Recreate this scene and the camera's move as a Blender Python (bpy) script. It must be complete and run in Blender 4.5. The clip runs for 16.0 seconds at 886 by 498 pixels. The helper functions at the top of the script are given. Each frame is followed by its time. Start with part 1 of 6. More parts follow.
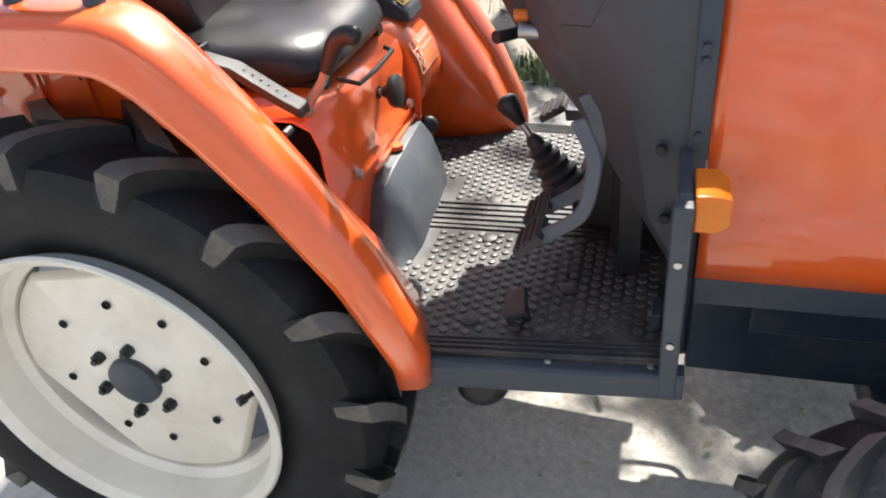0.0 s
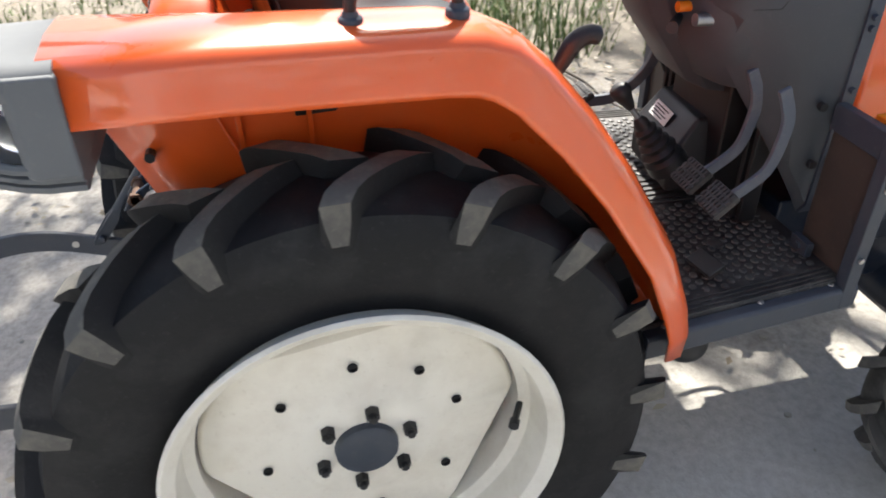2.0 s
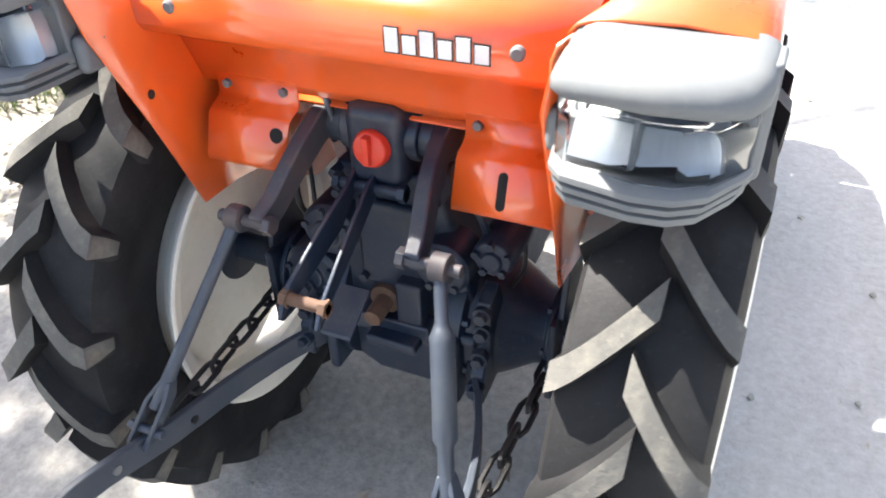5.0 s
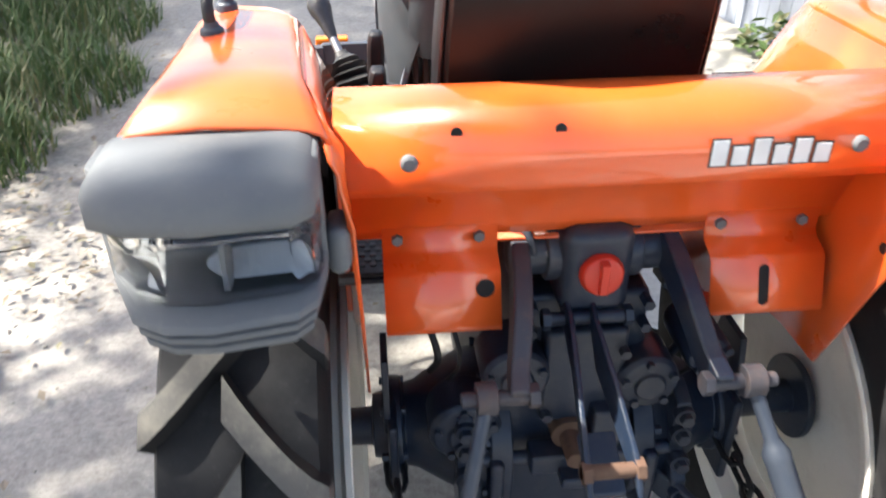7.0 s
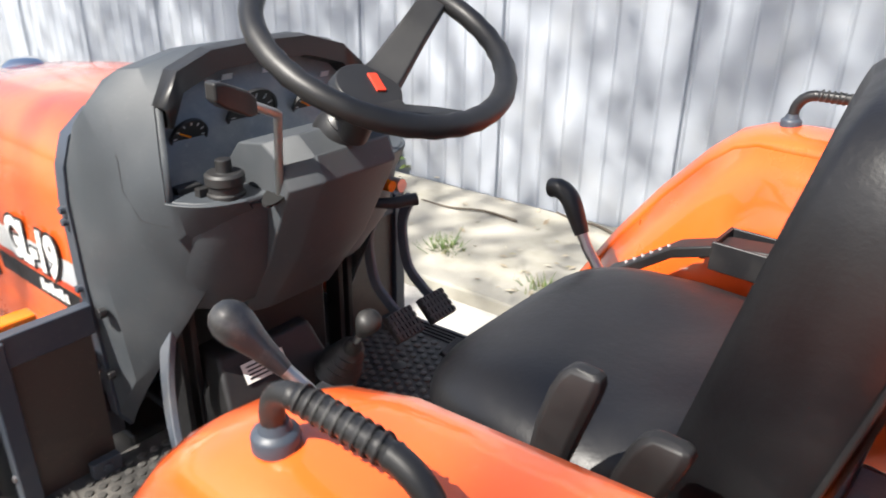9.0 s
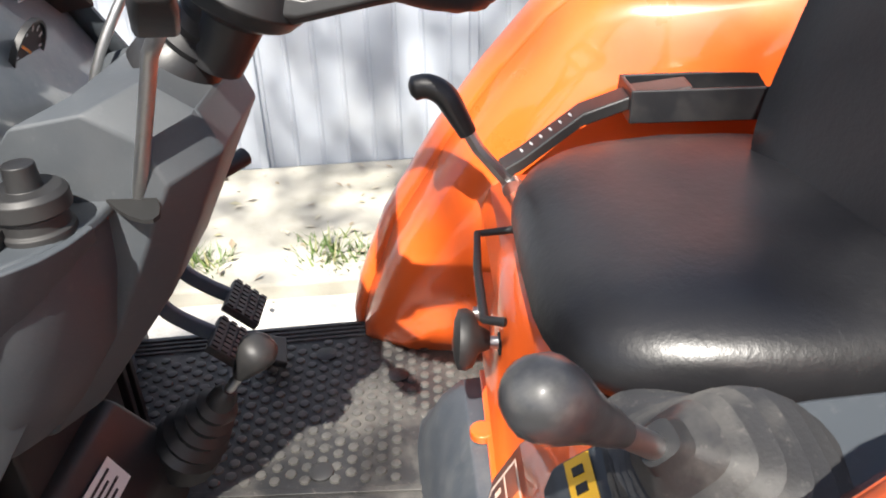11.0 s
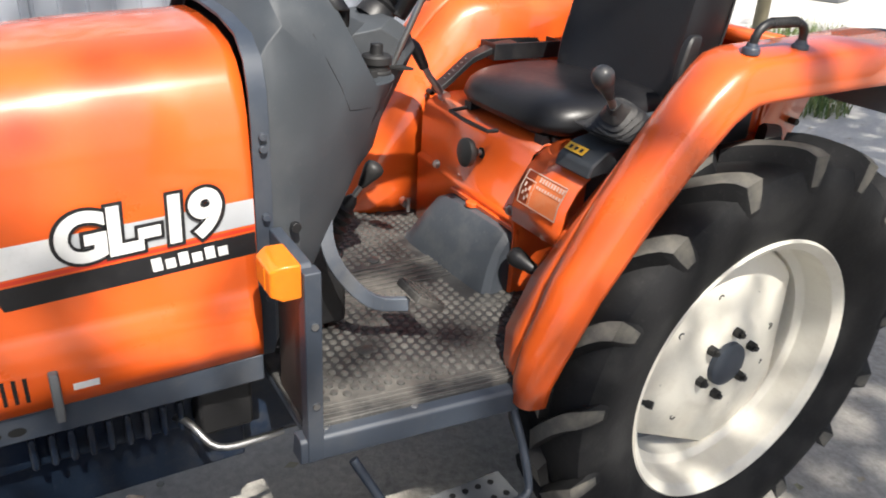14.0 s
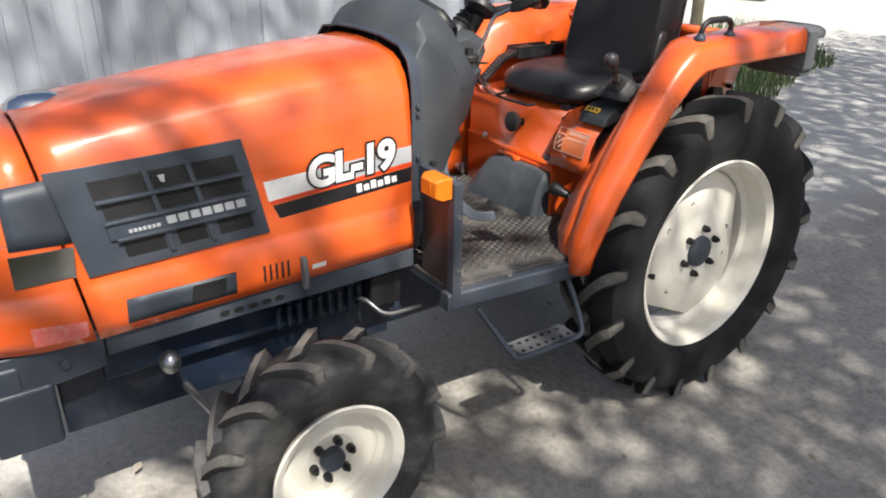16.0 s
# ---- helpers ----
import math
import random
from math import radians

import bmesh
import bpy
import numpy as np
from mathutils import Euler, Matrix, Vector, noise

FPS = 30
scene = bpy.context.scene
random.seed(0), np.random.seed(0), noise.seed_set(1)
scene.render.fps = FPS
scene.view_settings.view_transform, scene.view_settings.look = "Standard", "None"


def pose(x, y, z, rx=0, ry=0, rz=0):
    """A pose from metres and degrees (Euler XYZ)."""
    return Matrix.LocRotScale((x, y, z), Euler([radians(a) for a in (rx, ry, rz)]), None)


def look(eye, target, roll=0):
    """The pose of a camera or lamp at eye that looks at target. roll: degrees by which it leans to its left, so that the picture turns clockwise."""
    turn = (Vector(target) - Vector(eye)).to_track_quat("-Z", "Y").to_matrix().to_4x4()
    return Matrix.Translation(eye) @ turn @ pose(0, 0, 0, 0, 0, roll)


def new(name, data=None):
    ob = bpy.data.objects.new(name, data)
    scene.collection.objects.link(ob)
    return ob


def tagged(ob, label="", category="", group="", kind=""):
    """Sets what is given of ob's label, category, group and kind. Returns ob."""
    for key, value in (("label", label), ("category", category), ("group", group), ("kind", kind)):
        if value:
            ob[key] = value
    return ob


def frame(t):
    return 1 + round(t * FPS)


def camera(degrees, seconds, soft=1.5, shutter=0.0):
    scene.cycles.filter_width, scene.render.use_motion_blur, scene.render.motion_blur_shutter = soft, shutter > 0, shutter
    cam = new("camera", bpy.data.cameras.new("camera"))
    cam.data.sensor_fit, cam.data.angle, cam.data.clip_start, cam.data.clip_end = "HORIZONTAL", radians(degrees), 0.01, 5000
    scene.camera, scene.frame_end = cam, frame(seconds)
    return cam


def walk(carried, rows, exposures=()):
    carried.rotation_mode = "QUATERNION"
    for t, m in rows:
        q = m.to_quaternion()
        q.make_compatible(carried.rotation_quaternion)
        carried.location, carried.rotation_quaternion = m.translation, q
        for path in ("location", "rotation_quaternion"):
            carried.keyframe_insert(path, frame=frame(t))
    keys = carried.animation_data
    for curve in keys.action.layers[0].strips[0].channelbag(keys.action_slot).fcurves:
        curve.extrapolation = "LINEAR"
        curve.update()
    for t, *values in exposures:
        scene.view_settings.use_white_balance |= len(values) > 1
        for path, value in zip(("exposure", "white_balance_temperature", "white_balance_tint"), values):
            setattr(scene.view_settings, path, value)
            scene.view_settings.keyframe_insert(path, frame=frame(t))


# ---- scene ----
from mathutils.bvhtree import BVHTree

EXPOSURES = [(0.0, 1.66), (1.0, 1.52), (2.0, 1.52), (3.0, 1.34), (3.7, 1.87), (5.8, 2.62), (6.5, 2.40), (7.5, 1.9), (8.0, 1.80), (8.5, 1.46), (9.0, 1.26), (9.7, 0.84), (12.0, 1.92), (12.5, 1.62), (13.5, 1.0), (14.5, 0.90), (15.0, 0.86), (16.0, 0.68)]
cam = camera(61.07, 16.0, soft=1.8, shutter=0.3)
walk(cam, [
    (0.0, look((1.346, 0.916, 1.452), (-0.231, 0.386, 0.343), -6.4)),
    (0.5, look((1.398, 0.644, 1.485), (-0.266, 0.372, 0.409), -4.0)),
    (1.0, look((1.409, 0.38, 1.504), (-0.27, 0.341, 0.418), -2.0)),
    (1.5, look((1.383, 0.21, 1.505), (-0.26, 0.294, 0.367), -2.8)),
    (2.0, look((1.368, -0.07, 1.494), (-0.233, 0.315, 0.36), -0.8)),
    (2.5, look((1.36, -0.341, 1.447), (-0.197, 0.333, 0.388), -0.0)),
    (3.0, look((1.268, -0.468, 1.442), (-0.208, 0.333, 0.355), -0.3)),
    (3.5, look((1.081, -0.683, 1.45), (-0.252, 0.324, 0.35), -0.2)),
    (3.7, look((1.021, -0.737, 1.462), (-0.253, 0.326, 0.345), -0.5)),
    (5.8, look((0.22, -1.125, 1.489), (-0.101, 0.44, 0.285), -3.2)),
    (6.0, look((0.151, -1.12, 1.496), (-0.112, 0.449, 0.284), -3.4)),
    (6.5, look((-0.098, -1.091, 1.488), (-0.122, 0.548, 0.343), -0.8)),
    (7.0, look((-0.293, -0.978, 1.491), (-0.132, 0.711, 0.431), -0.2)),
    (7.5, look((-0.494, -0.789, 1.483), (0.004, 0.904, 0.542), 2.3)),
    (8.0, look((-0.648, -0.57, 1.513), (0.217, 1.016, 0.655), 3.6)),
    (8.5, look((-0.702, -0.326, 1.507), (0.46, 1.082, 0.691), 1.7)),
    (9.0, look((-0.718, -0.147, 1.513), (0.671, 1.015, 0.665), 0.9)),
    (9.5, look((-0.689, 0.051, 1.444), (0.902, 0.932, 0.612), 0.5)),
    (9.7, look((-0.665, 0.139, 1.421), (0.998, 0.872, 0.586), 0.1)),
    (11.8, look((-0.640, 0.598, 1.366), (1.062, 0.318, 0.350), 1.6)),
    (12.0, look((-0.699, 0.659, 1.36), (1.008, 0.335, 0.37), 2.8)),
    (12.5, look((-0.842, 0.784, 1.379), (0.837, 0.324, 0.393), 1.4)),
    (13.0, look((-1.029, 0.898, 1.388), (0.64, 0.365, 0.424), 0.6)),
    (13.5, look((-1.228, 1.101, 1.416), (0.377, 0.353, 0.487), 2.5)),
    (14.0, look((-1.378, 1.305, 1.434), (0.161, 0.365, 0.571), 3.6)),
    (14.5, look((-1.506, 1.488, 1.441), (-0.001, 0.428, 0.661), 3.3)),
    (15.0, look((-1.626, 1.689, 1.458), (-0.169, 0.541, 0.707), 2.6)),
    (15.5, look((-1.787, 1.872, 1.506), (-0.316, 0.776, 0.71), 1.3)),
    (16.0, look((-1.876, 2.003, 1.53), (-0.38, 0.959, 0.709), 0.7)),
], EXPOSURES)

# ---- world, sun ----
SUN_WAY = Vector((-0.59, 0.11, 0.80)).normalized()
world = bpy.data.worlds.new("sky")
scene.world = world
world.use_nodes = True
wn = world.node_tree
sky = wn.nodes.new("ShaderNodeTexSky")
sky.sky_type = "NISHITA"
sky.sun_disc = False
sky.sun_elevation = math.asin(SUN_WAY.z)
sky.air_density = 0.85
sky.dust_density = 2.5
sky.ozone_density = 0.4
sky.sun_rotation = math.atan2(SUN_WAY.x, SUN_WAY.y)
wn.links.new(sky.outputs[0], wn.nodes["Background"].inputs[0])
wn.nodes["Background"].inputs[1].default_value = 0.082
sun = new("sun", bpy.data.lights.new("sun", "SUN"))
sun.data.energy = 5.0
sun.data.angle = radians(0.55)
sun.data.color = (1.0, 0.95, 0.87)
sun.matrix_world = look(SUN_WAY * 30, (0, 0, 0))


# ---- materials ----
def mat(name, col, rough=0.5, metal=0.0, coat=0.0, spec=0.5):
    m = bpy.data.materials.new(name)
    m.use_nodes = True
    b = m.node_tree.nodes["Principled BSDF"]
    b.inputs["Base Color"].default_value = (*col, 1)
    b.inputs["Roughness"].default_value = rough
    b.inputs["Metallic"].default_value = metal
    b.inputs["Coat Weight"].default_value = coat
    b.inputs["Coat Roughness"].default_value = 0.08
    b.inputs["Specular IOR Level"].default_value = spec
    return m


def N(m, kind, **values):
    n = m.node_tree.nodes.new(kind)
    for k, v in values.items():
        n.inputs[k].default_value = v
    return n


def link(m, a, b):
    m.node_tree.links.new(a, b)


def bsdf(m):
    return m.node_tree.nodes["Principled BSDF"]


def coords(m):
    return N(m, "ShaderNodeTexCoord").outputs["Object"]


def noise_tex(m, scale, detail=4.0, rough=0.55, vec=None):
    n = N(m, "ShaderNodeTexNoise", Scale=scale, Detail=detail, Roughness=rough)
    link(m, vec or coords(m), n.inputs["Vector"])
    return n.outputs["Fac"]


def ramp(m, fac, stops):
    r = m.node_tree.nodes.new("ShaderNodeValToRGB")
    e = r.color_ramp.elements
    while len(e) < len(stops):
        e.new(0.5)
    for el, (p, c) in zip(e, stops):
        el.position = p
        el.color = (*c, 1) if len(c) == 3 else c
    link(m, fac, r.inputs["Fac"])
    return r.outputs["Color"]


def grey(v):
    return (v, v, v)


def mix(m, fac, a, b, how="MIX"):
    n = m.node_tree.nodes.new("ShaderNodeMix")
    n.data_type, n.blend_type = "RGBA", how
    for sock, v in ((n.inputs[0], fac), (n.inputs[6], a), (n.inputs[7], b)):
        if isinstance(v, (int, float)):
            sock.default_value = v
        elif isinstance(v, tuple):
            sock.default_value = (*v, 1)
        else:
            link(m, v, sock)
    return n.outputs[2]


def bump(m, height, strength=0.3, dist=0.01):
    b = N(m, "ShaderNodeBump", Strength=strength, Distance=dist)
    link(m, height, b.inputs["Height"])
    link(m, b.outputs[0], bsdf(m).inputs["Normal"])


def worn(name, col, rough=0.4, dirt=(0.25, 0.22, 0.18), amount=0.5, scale=6.0, coat=0.0, metal=0.0, grain=0.15, spec=0.5):
    """A painted or moulded surface with dust in soft patches, fine specks and uneven gloss."""
    m = mat(name, col, rough, metal, coat, spec)
    b = bsdf(m)
    big = noise_tex(m, scale, 6, 0.65)
    fine = noise_tex(m, 90, 3, 0.7)
    f1 = ramp(m, big, [(0.48, grey(0)), (0.80, grey(amount))])
    f2 = ramp(m, fine, [(0.60, grey(0)), (0.78, grey(amount * 0.6))])
    c = mix(m, f1, col, dirt)
    c = mix(m, f2, c, dirt)
    link(m, c, b.inputs["Base Color"])
    r = ramp(m, big, [(0.3, grey(rough)), (0.8, grey(min(1, rough + 0.25)))])
    link(m, r, b.inputs["Roughness"])
    if grain:
        bump(m, fine, grain, 0.002)
    return m


ORANGE = worn("orange_paint", (0.80, 0.115, 0.015), 0.24, (0.62, 0.24, 0.11), 0.14, 5, coat=1.0, grain=0.02)
bsdf(ORANGE).inputs["Coat IOR"].default_value = 1.55
bsdf(ORANGE).inputs["Coat Roughness"].default_value = 0.06
CHARCOAL = worn("charcoal_paint", (0.040, 0.050, 0.068), 0.38, (0.17, 0.16, 0.145), 0.28, 7, grain=0.05)
PLASTIC = worn("grey_plastic", (0.046, 0.053, 0.061), 0.46, (0.14, 0.14, 0.14), 0.3, 5, grain=0.12)
BLACK = worn("black_plastic", (0.013, 0.013, 0.014), 0.38, (0.09, 0.085, 0.078), 0.16, 9, grain=0.05)
RUBBER = worn("tyre_rubber", (0.011, 0.011, 0.012), 0.60, (0.085, 0.085, 0.082), 0.34, 9, grain=0.3, spec=0.3)
LUGTOP = worn("worn_lug_rubber", (0.098, 0.094, 0.086), 0.85, (0.24, 0.22, 0.18), 0.85, 14, grain=0.5)
DUSTYRUBBER = worn("dusty_front_rubber", (0.026, 0.026, 0.027), 0.52, (0.21, 0.205, 0.19), 0.6, 8, grain=0.3)
DUSTYLUG = worn("dusty_front_lug", (0.12, 0.115, 0.105), 0.8, (0.30, 0.28, 0.24), 0.85, 14, grain=0.5)
CREAM = worn("cream_paint", (0.82, 0.785, 0.69), 0.38, (0.34, 0.27, 0.17), 0.35, 6, coat=0.2, grain=0.03)
LAMPGREY = worn("faded_lamp_plastic", (0.122, 0.130, 0.136), 0.6, (0.21, 0.205, 0.19), 0.5, 8, grain=0.1)
VINYL = worn("black_vinyl", (0.010, 0.010, 0.0115), 0.31, (0.06, 0.058, 0.056), 0.12, 7, grain=0.22, spec=0.42)
BACKPANEL = worn("glossy_black_panel", (0.006, 0.0055, 0.0055), 0.24, (0.04, 0.034, 0.03), 0.15, 8, grain=0.03, spec=0.22)
STEEL = worn("scuffed_steel", (0.48, 0.48, 0.48), 0.32, (0.20, 0.15, 0.11), 0.5, 14, metal=1.0)
RUST = worn("rusty_steel", (0.10, 0.055, 0.035), 0.75, (0.20, 0.13, 0.08), 0.7, 20, grain=0.4)
CAST = worn("blue_black_casting", (0.012, 0.021, 0.040), 0.28, (0.13, 0.115, 0.09), 0.42, 10, grain=0.25)
MATR = worn("dusty_mat_rubber", (0.026, 0.026, 0.027), 0.42, (0.24, 0.225, 0.20), 0.62, 7, grain=0.25)
RED = mat("red_plastic", (0.62, 0.045, 0.02), 0.4)
WHITE = worn("white_decal", (0.78, 0.78, 0.76), 0.4, (0.4, 0.38, 0.33), 0.3, 20, grain=0)
SILVER = worn("silver_decal", (0.42, 0.44, 0.46), 0.4, (0.3, 0.28, 0.25), 0.3, 20, grain=0)
INK = worn("black_decal", (0.012, 0.012, 0.014), 0.35, (0.1, 0.09, 0.08), 0.2, 20, grain=0)
YELLOW = mat("yellow_label", (0.75, 0.42, 0.03), 0.45)
HOLE = mat("dark_hole", (0.006, 0.006, 0.006), 0.8)
CHROME = mat("chrome", (0.75, 0.75, 0.76), 0.12, 1.0)
GLASS = mat("clear_lens", (0.92, 0.94, 0.95), 0.04)
bsdf(GLASS).inputs["Transmission Weight"].default_value = 1.0
bsdf(GLASS).inputs["IOR"].default_value = 1.25
AMBER = mat("amber_lens", (0.70, 0.19, 0.012), 0.2)
bsdf(AMBER).inputs["Subsurface Weight"].default_value = 0.25
bsdf(AMBER).inputs["Subsurface Scale"].default_value = 0.02
FLAP = worn("dusty_brown_sheet", (0.060, 0.045, 0.038), 0.35, (0.17, 0.12, 0.085), 0.6, 5, grain=0.1)


# ---- mesh helpers ----
def bm_new():
    return bmesh.new()


def box(bm, a, b, m=None):
    x0, y0, z0 = a
    x1, y1, z1 = b
    v = [bm.verts.new(p) for p in ((x0, y0, z0), (x1, y0, z0), (x1, y1, z0), (x0, y1, z0), (x0, y0, z1), (x1, y0, z1), (x1, y1, z1), (x0, y1, z1))]
    if m is not None:
        for q in v:
            q.co = m @ q.co
    for f in ((3, 2, 1, 0), (4, 5, 6, 7), (0, 1, 5, 4), (1, 2, 6, 5), (2, 3, 7, 6), (3, 0, 4, 7)):
        bm.faces.new([v[i] for i in f])
    return v


def loft(bm, rings, closed=True, caps=True):
    """Skin between rings of equally many points."""
    vs = [[bm.verts.new(p) for p in r] for r in rings]
    n = len(rings[0])
    for a, b in zip(vs, vs[1:]):
        for i in range(n if closed else n - 1):
            j = (i + 1) % n
            bm.faces.new((a[i], a[j], b[j], b[i]))
    if caps and closed:
        bm.faces.new(vs[0][::-1])
        bm.faces.new(vs[-1])
    return vs


def prism(bm, prof, axis, a, b):
    """A flat outline pushed along axis 0, 1 or 2 from a to b."""
    def at(p, h):
        q = list(p)
        q.insert(axis, h)
        return q
    return loft(bm, [[at(p, a) for p in prof], [at(p, b) for p in prof]])


def frame_of(d):
    d = Vector(d).normalized()
    s = Vector((0, 0, 1)) if abs(d.z) < 0.9 else Vector((1, 0, 0))
    u = d.cross(s).normalized()
    return u, u.cross(d).normalized() * -1


def rod(bm, p0, p1, r0, r1=None, seg=14):
    p0, p1 = Vector(p0), Vector(p1)
    r1 = r0 if r1 is None else r1
    u, w = frame_of(p1 - p0)
    ring = lambda p, r: [p + (u * math.cos(a) + w * math.sin(a)) * r for a in (2 * math.pi * i / seg for i in range(seg))]
    return loft(bm, [ring(p0, r0), ring(p1, r1)])


def smooth_path(pts, n=6):
    """Points along a soft curve through pts."""
    P = [Vector(p) for p in pts]
    P = [P[0] * 2 - P[1]] + P + [P[-1] * 2 - P[-2]]
    out = []
    for i in range(1, len(P) - 2):
        a, b, c, d = P[i - 1:i + 3]
        for k in range(n):
            t = k / n
            out.append(0.5 * ((2 * b) + (c - a) * t + (2 * a - 5 * b + 4 * c - d) * t * t + (3 * b - a - 3 * c + d) * t ** 3))
    return out + [P[-2]]


def sweep(bm, pts, r, seg=10, wave=None):
    """A round bar along pts; r is a radius or one for each point."""
    P = [Vector(p) for p in pts]
    R = r if isinstance(r, (list, tuple)) else [r] * len(P)
    rings, u = [], None
    for i, p in enumerate(P):
        d = (P[min(i + 1, len(P) - 1)] - P[max(i - 1, 0)]).normalized()
        if u is None:
            u, _ = frame_of(d)
        u = (u - d * u.dot(d)).normalized()
        w = d.cross(u)
        rings.append([p + (u * math.cos(a) + w * math.sin(a)) * R[i] for a in (2 * math.pi * k / seg for k in range(seg))])
    return loft(bm, rings)


def lathe(bm, prof, m=Matrix(), seg=32, closed=False):
    """Turn (radius, height) round the z axis of m."""
    rings = []
    for k in range(seg):
        a = 2 * math.pi * k / seg
        rings.append([m @ Vector((r * math.cos(a), r * math.sin(a), h)) for r, h in prof])
    vs = [[bm.verts.new(p) for p in r] for r in rings]
    n = len(prof)
    for k in range(seg):
        a, b = vs[k], vs[(k + 1) % seg]
        for i in range(n if closed else n - 1):
            j = (i + 1) % n
            bm.faces.new((a[i], b[i], b[j], a[j]))
    if not closed:
        if prof[0][0] > 1e-6:
            bm.faces.new([v[0] for v in vs][::-1])
        if prof[-1][0] > 1e-6:
            bm.faces.new([v[-1] for v in vs])
    return vs


def ball(bm, c, r, seg=16):
    bmesh.ops.create_uvsphere(bm, u_segments=seg, v_segments=seg // 2 + 2, radius=1, matrix=Matrix.Translation(c) @ Matrix.Diagonal((*(r if isinstance(r, (tuple, list)) else (r, r, r)), 1)))


def finish(ob, bevel=0.0, thick=0.0, smooth=38, segs=2):
    me = ob.data
    for p in me.polygons:
        p.use_smooth = True
    me.set_sharp_from_angle(angle=radians(smooth))
    if thick:
        s = ob.modifiers.new("thick", "SOLIDIFY")
        s.thickness, s.offset = thick, 0
    if bevel:
        b = ob.modifiers.new("edge", "BEVEL")
        b.width, b.segments, b.limit_method, b.angle_limit = bevel, segs, "ANGLE", radians(32)
        b.harden_normals = True
    return ob


def part(name, bm, material, parent=None, label="", bevel=0.0, thick=0.0, smooth=38, m=None, weld=True):
    """One mesh object from a bmesh, under a thing or a part."""
    if weld:
        bmesh.ops.remove_doubles(bm, verts=bm.verts, dist=1e-5)
    bmesh.ops.recalc_face_normals(bm, faces=bm.faces)
    me = bpy.data.meshes.new(name)
    bm.to_mesh(me)
    bm.free()
    for mm in (material if isinstance(material, (list, tuple)) else [material]):
        me.materials.append(mm)
    ob = new(name, me)
    finish(ob, bevel, thick, smooth)
    if m is not None:
        ob.matrix_basis = m
    if parent is not None:
        ob.parent = parent
    if label:
        tagged(ob, label)
    return ob


def thing(name, label, category, loc=(0, 0, 0), group="", kind=""):
    return tagged(new(name), label, category, group, kind) if not any(loc) else _at(tagged(new(name), label, category, group, kind), loc)


def _at(ob, loc):
    ob.location = loc
    return ob
# ---- ground ----
FENCE_Y0, FENCE_Y1 = -3.3, 9.0


def fence_x(y):
    return 2.47 - 0.085 * (y - 1.3)


def ground_material():
    m = mat("dusty_ground", (0.3, 0.28, 0.25), 0.92)
    big = noise_tex(m, 0.55, 6, 0.6)
    mid = noise_tex(m, 3.5, 8, 0.65)
    fine = noise_tex(m, 40, 6, 0.7)
    grit = noise_tex(m, 160, 3, 0.7)
    c = ramp(m, big, [(0.30, (0.25, 0.235, 0.21)), (0.5, (0.37, 0.345, 0.305)), (0.72, (0.47, 0.44, 0.39))])
    c = mix(m, ramp(m, mid, [(0.35, grey(0.0)), (0.7, grey(0.75))]), c, (0.41, 0.385, 0.34))
    c = mix(m, 0.55, c, ramp(m, fine, [(0.3, grey(0.25)), (0.7, grey(0.78))]), "OVERLAY")
    c = mix(m, ramp(m, grit, [(0.66, grey(0)), (0.74, grey(0.55))]), c, (0.10, 0.09, 0.075))
    sep = N(m, "ShaderNodeSeparateXYZ")
    wob = mix(m, 0.25, coords(m), N(m, "ShaderNodeTexNoise", Scale=1.1, Detail=3.0).outputs["Color"], "ADD")
    link(m, wob, sep.inputs[0])
    # smooth pale ground towards +x, also lightened to lift the tractor's shaded side
    yard = ramp(m, sep.outputs["X"], [(0.05, grey(0.0)), (0.55, grey(0.75))])
    c = mix(m, yard, c, mix(m, 0.35, (0.55, 0.535, 0.505), ramp(m, fine, [(0.3, grey(0.3)), (0.7, grey(0.72))]), "OVERLAY"))
    flip = N(m, "ShaderNodeMath")
    flip.operation = "MULTIPLY"
    flip.inputs[1].default_value = -0.25
    link(m, sep.outputs["X"], flip.inputs[0])
    litter = ramp(m, flip.outputs[0], [(0.36, grey(0.0)), (0.56, grey(0.75))])
    c = mix(m, litter, c, (0.15, 0.125, 0.09))
    link(m, c, bsdf(m).inputs["Base Color"])
    add = m.node_tree.nodes.new("ShaderNodeMath")
    add.operation = "ADD"
    link(m, mid, add.inputs[0])
    link(m, fine, add.inputs[1])
    bump(m, add.outputs[0], 0.5, 0.02)
    return m


GROUND = ground_material()
bm = bm_new()
gx = sorted(set([-400, -150, -60, -25, -12] + [x * 0.5 for x in range(-16, 17)] + [12, 25, 60, 150, 400]))
gy = sorted(set([-400, -150, -60, -25, -14] + [y * 0.5 for y in range(-20, 31)] + [20, 30, 60, 150, 400]))
grid = [[bm.verts.new((x, y, (noise.noise((x * 0.9, y * 0.9, 3)) * 0.012 if abs(x) < 9 and abs(y) < 16 else 0.0) - 0.008)) for x in gx] for y in gy]
for a, b in zip(grid, grid[1:]):
    for i in range(len(gx) - 1):
        bm.faces.new((a[i], a[i + 1], b[i + 1], b[i]))
tagged(part("ground", bm, GROUND), "dusty grey trodden earth with fine grit and dry leaves", "ground", kind="structure")

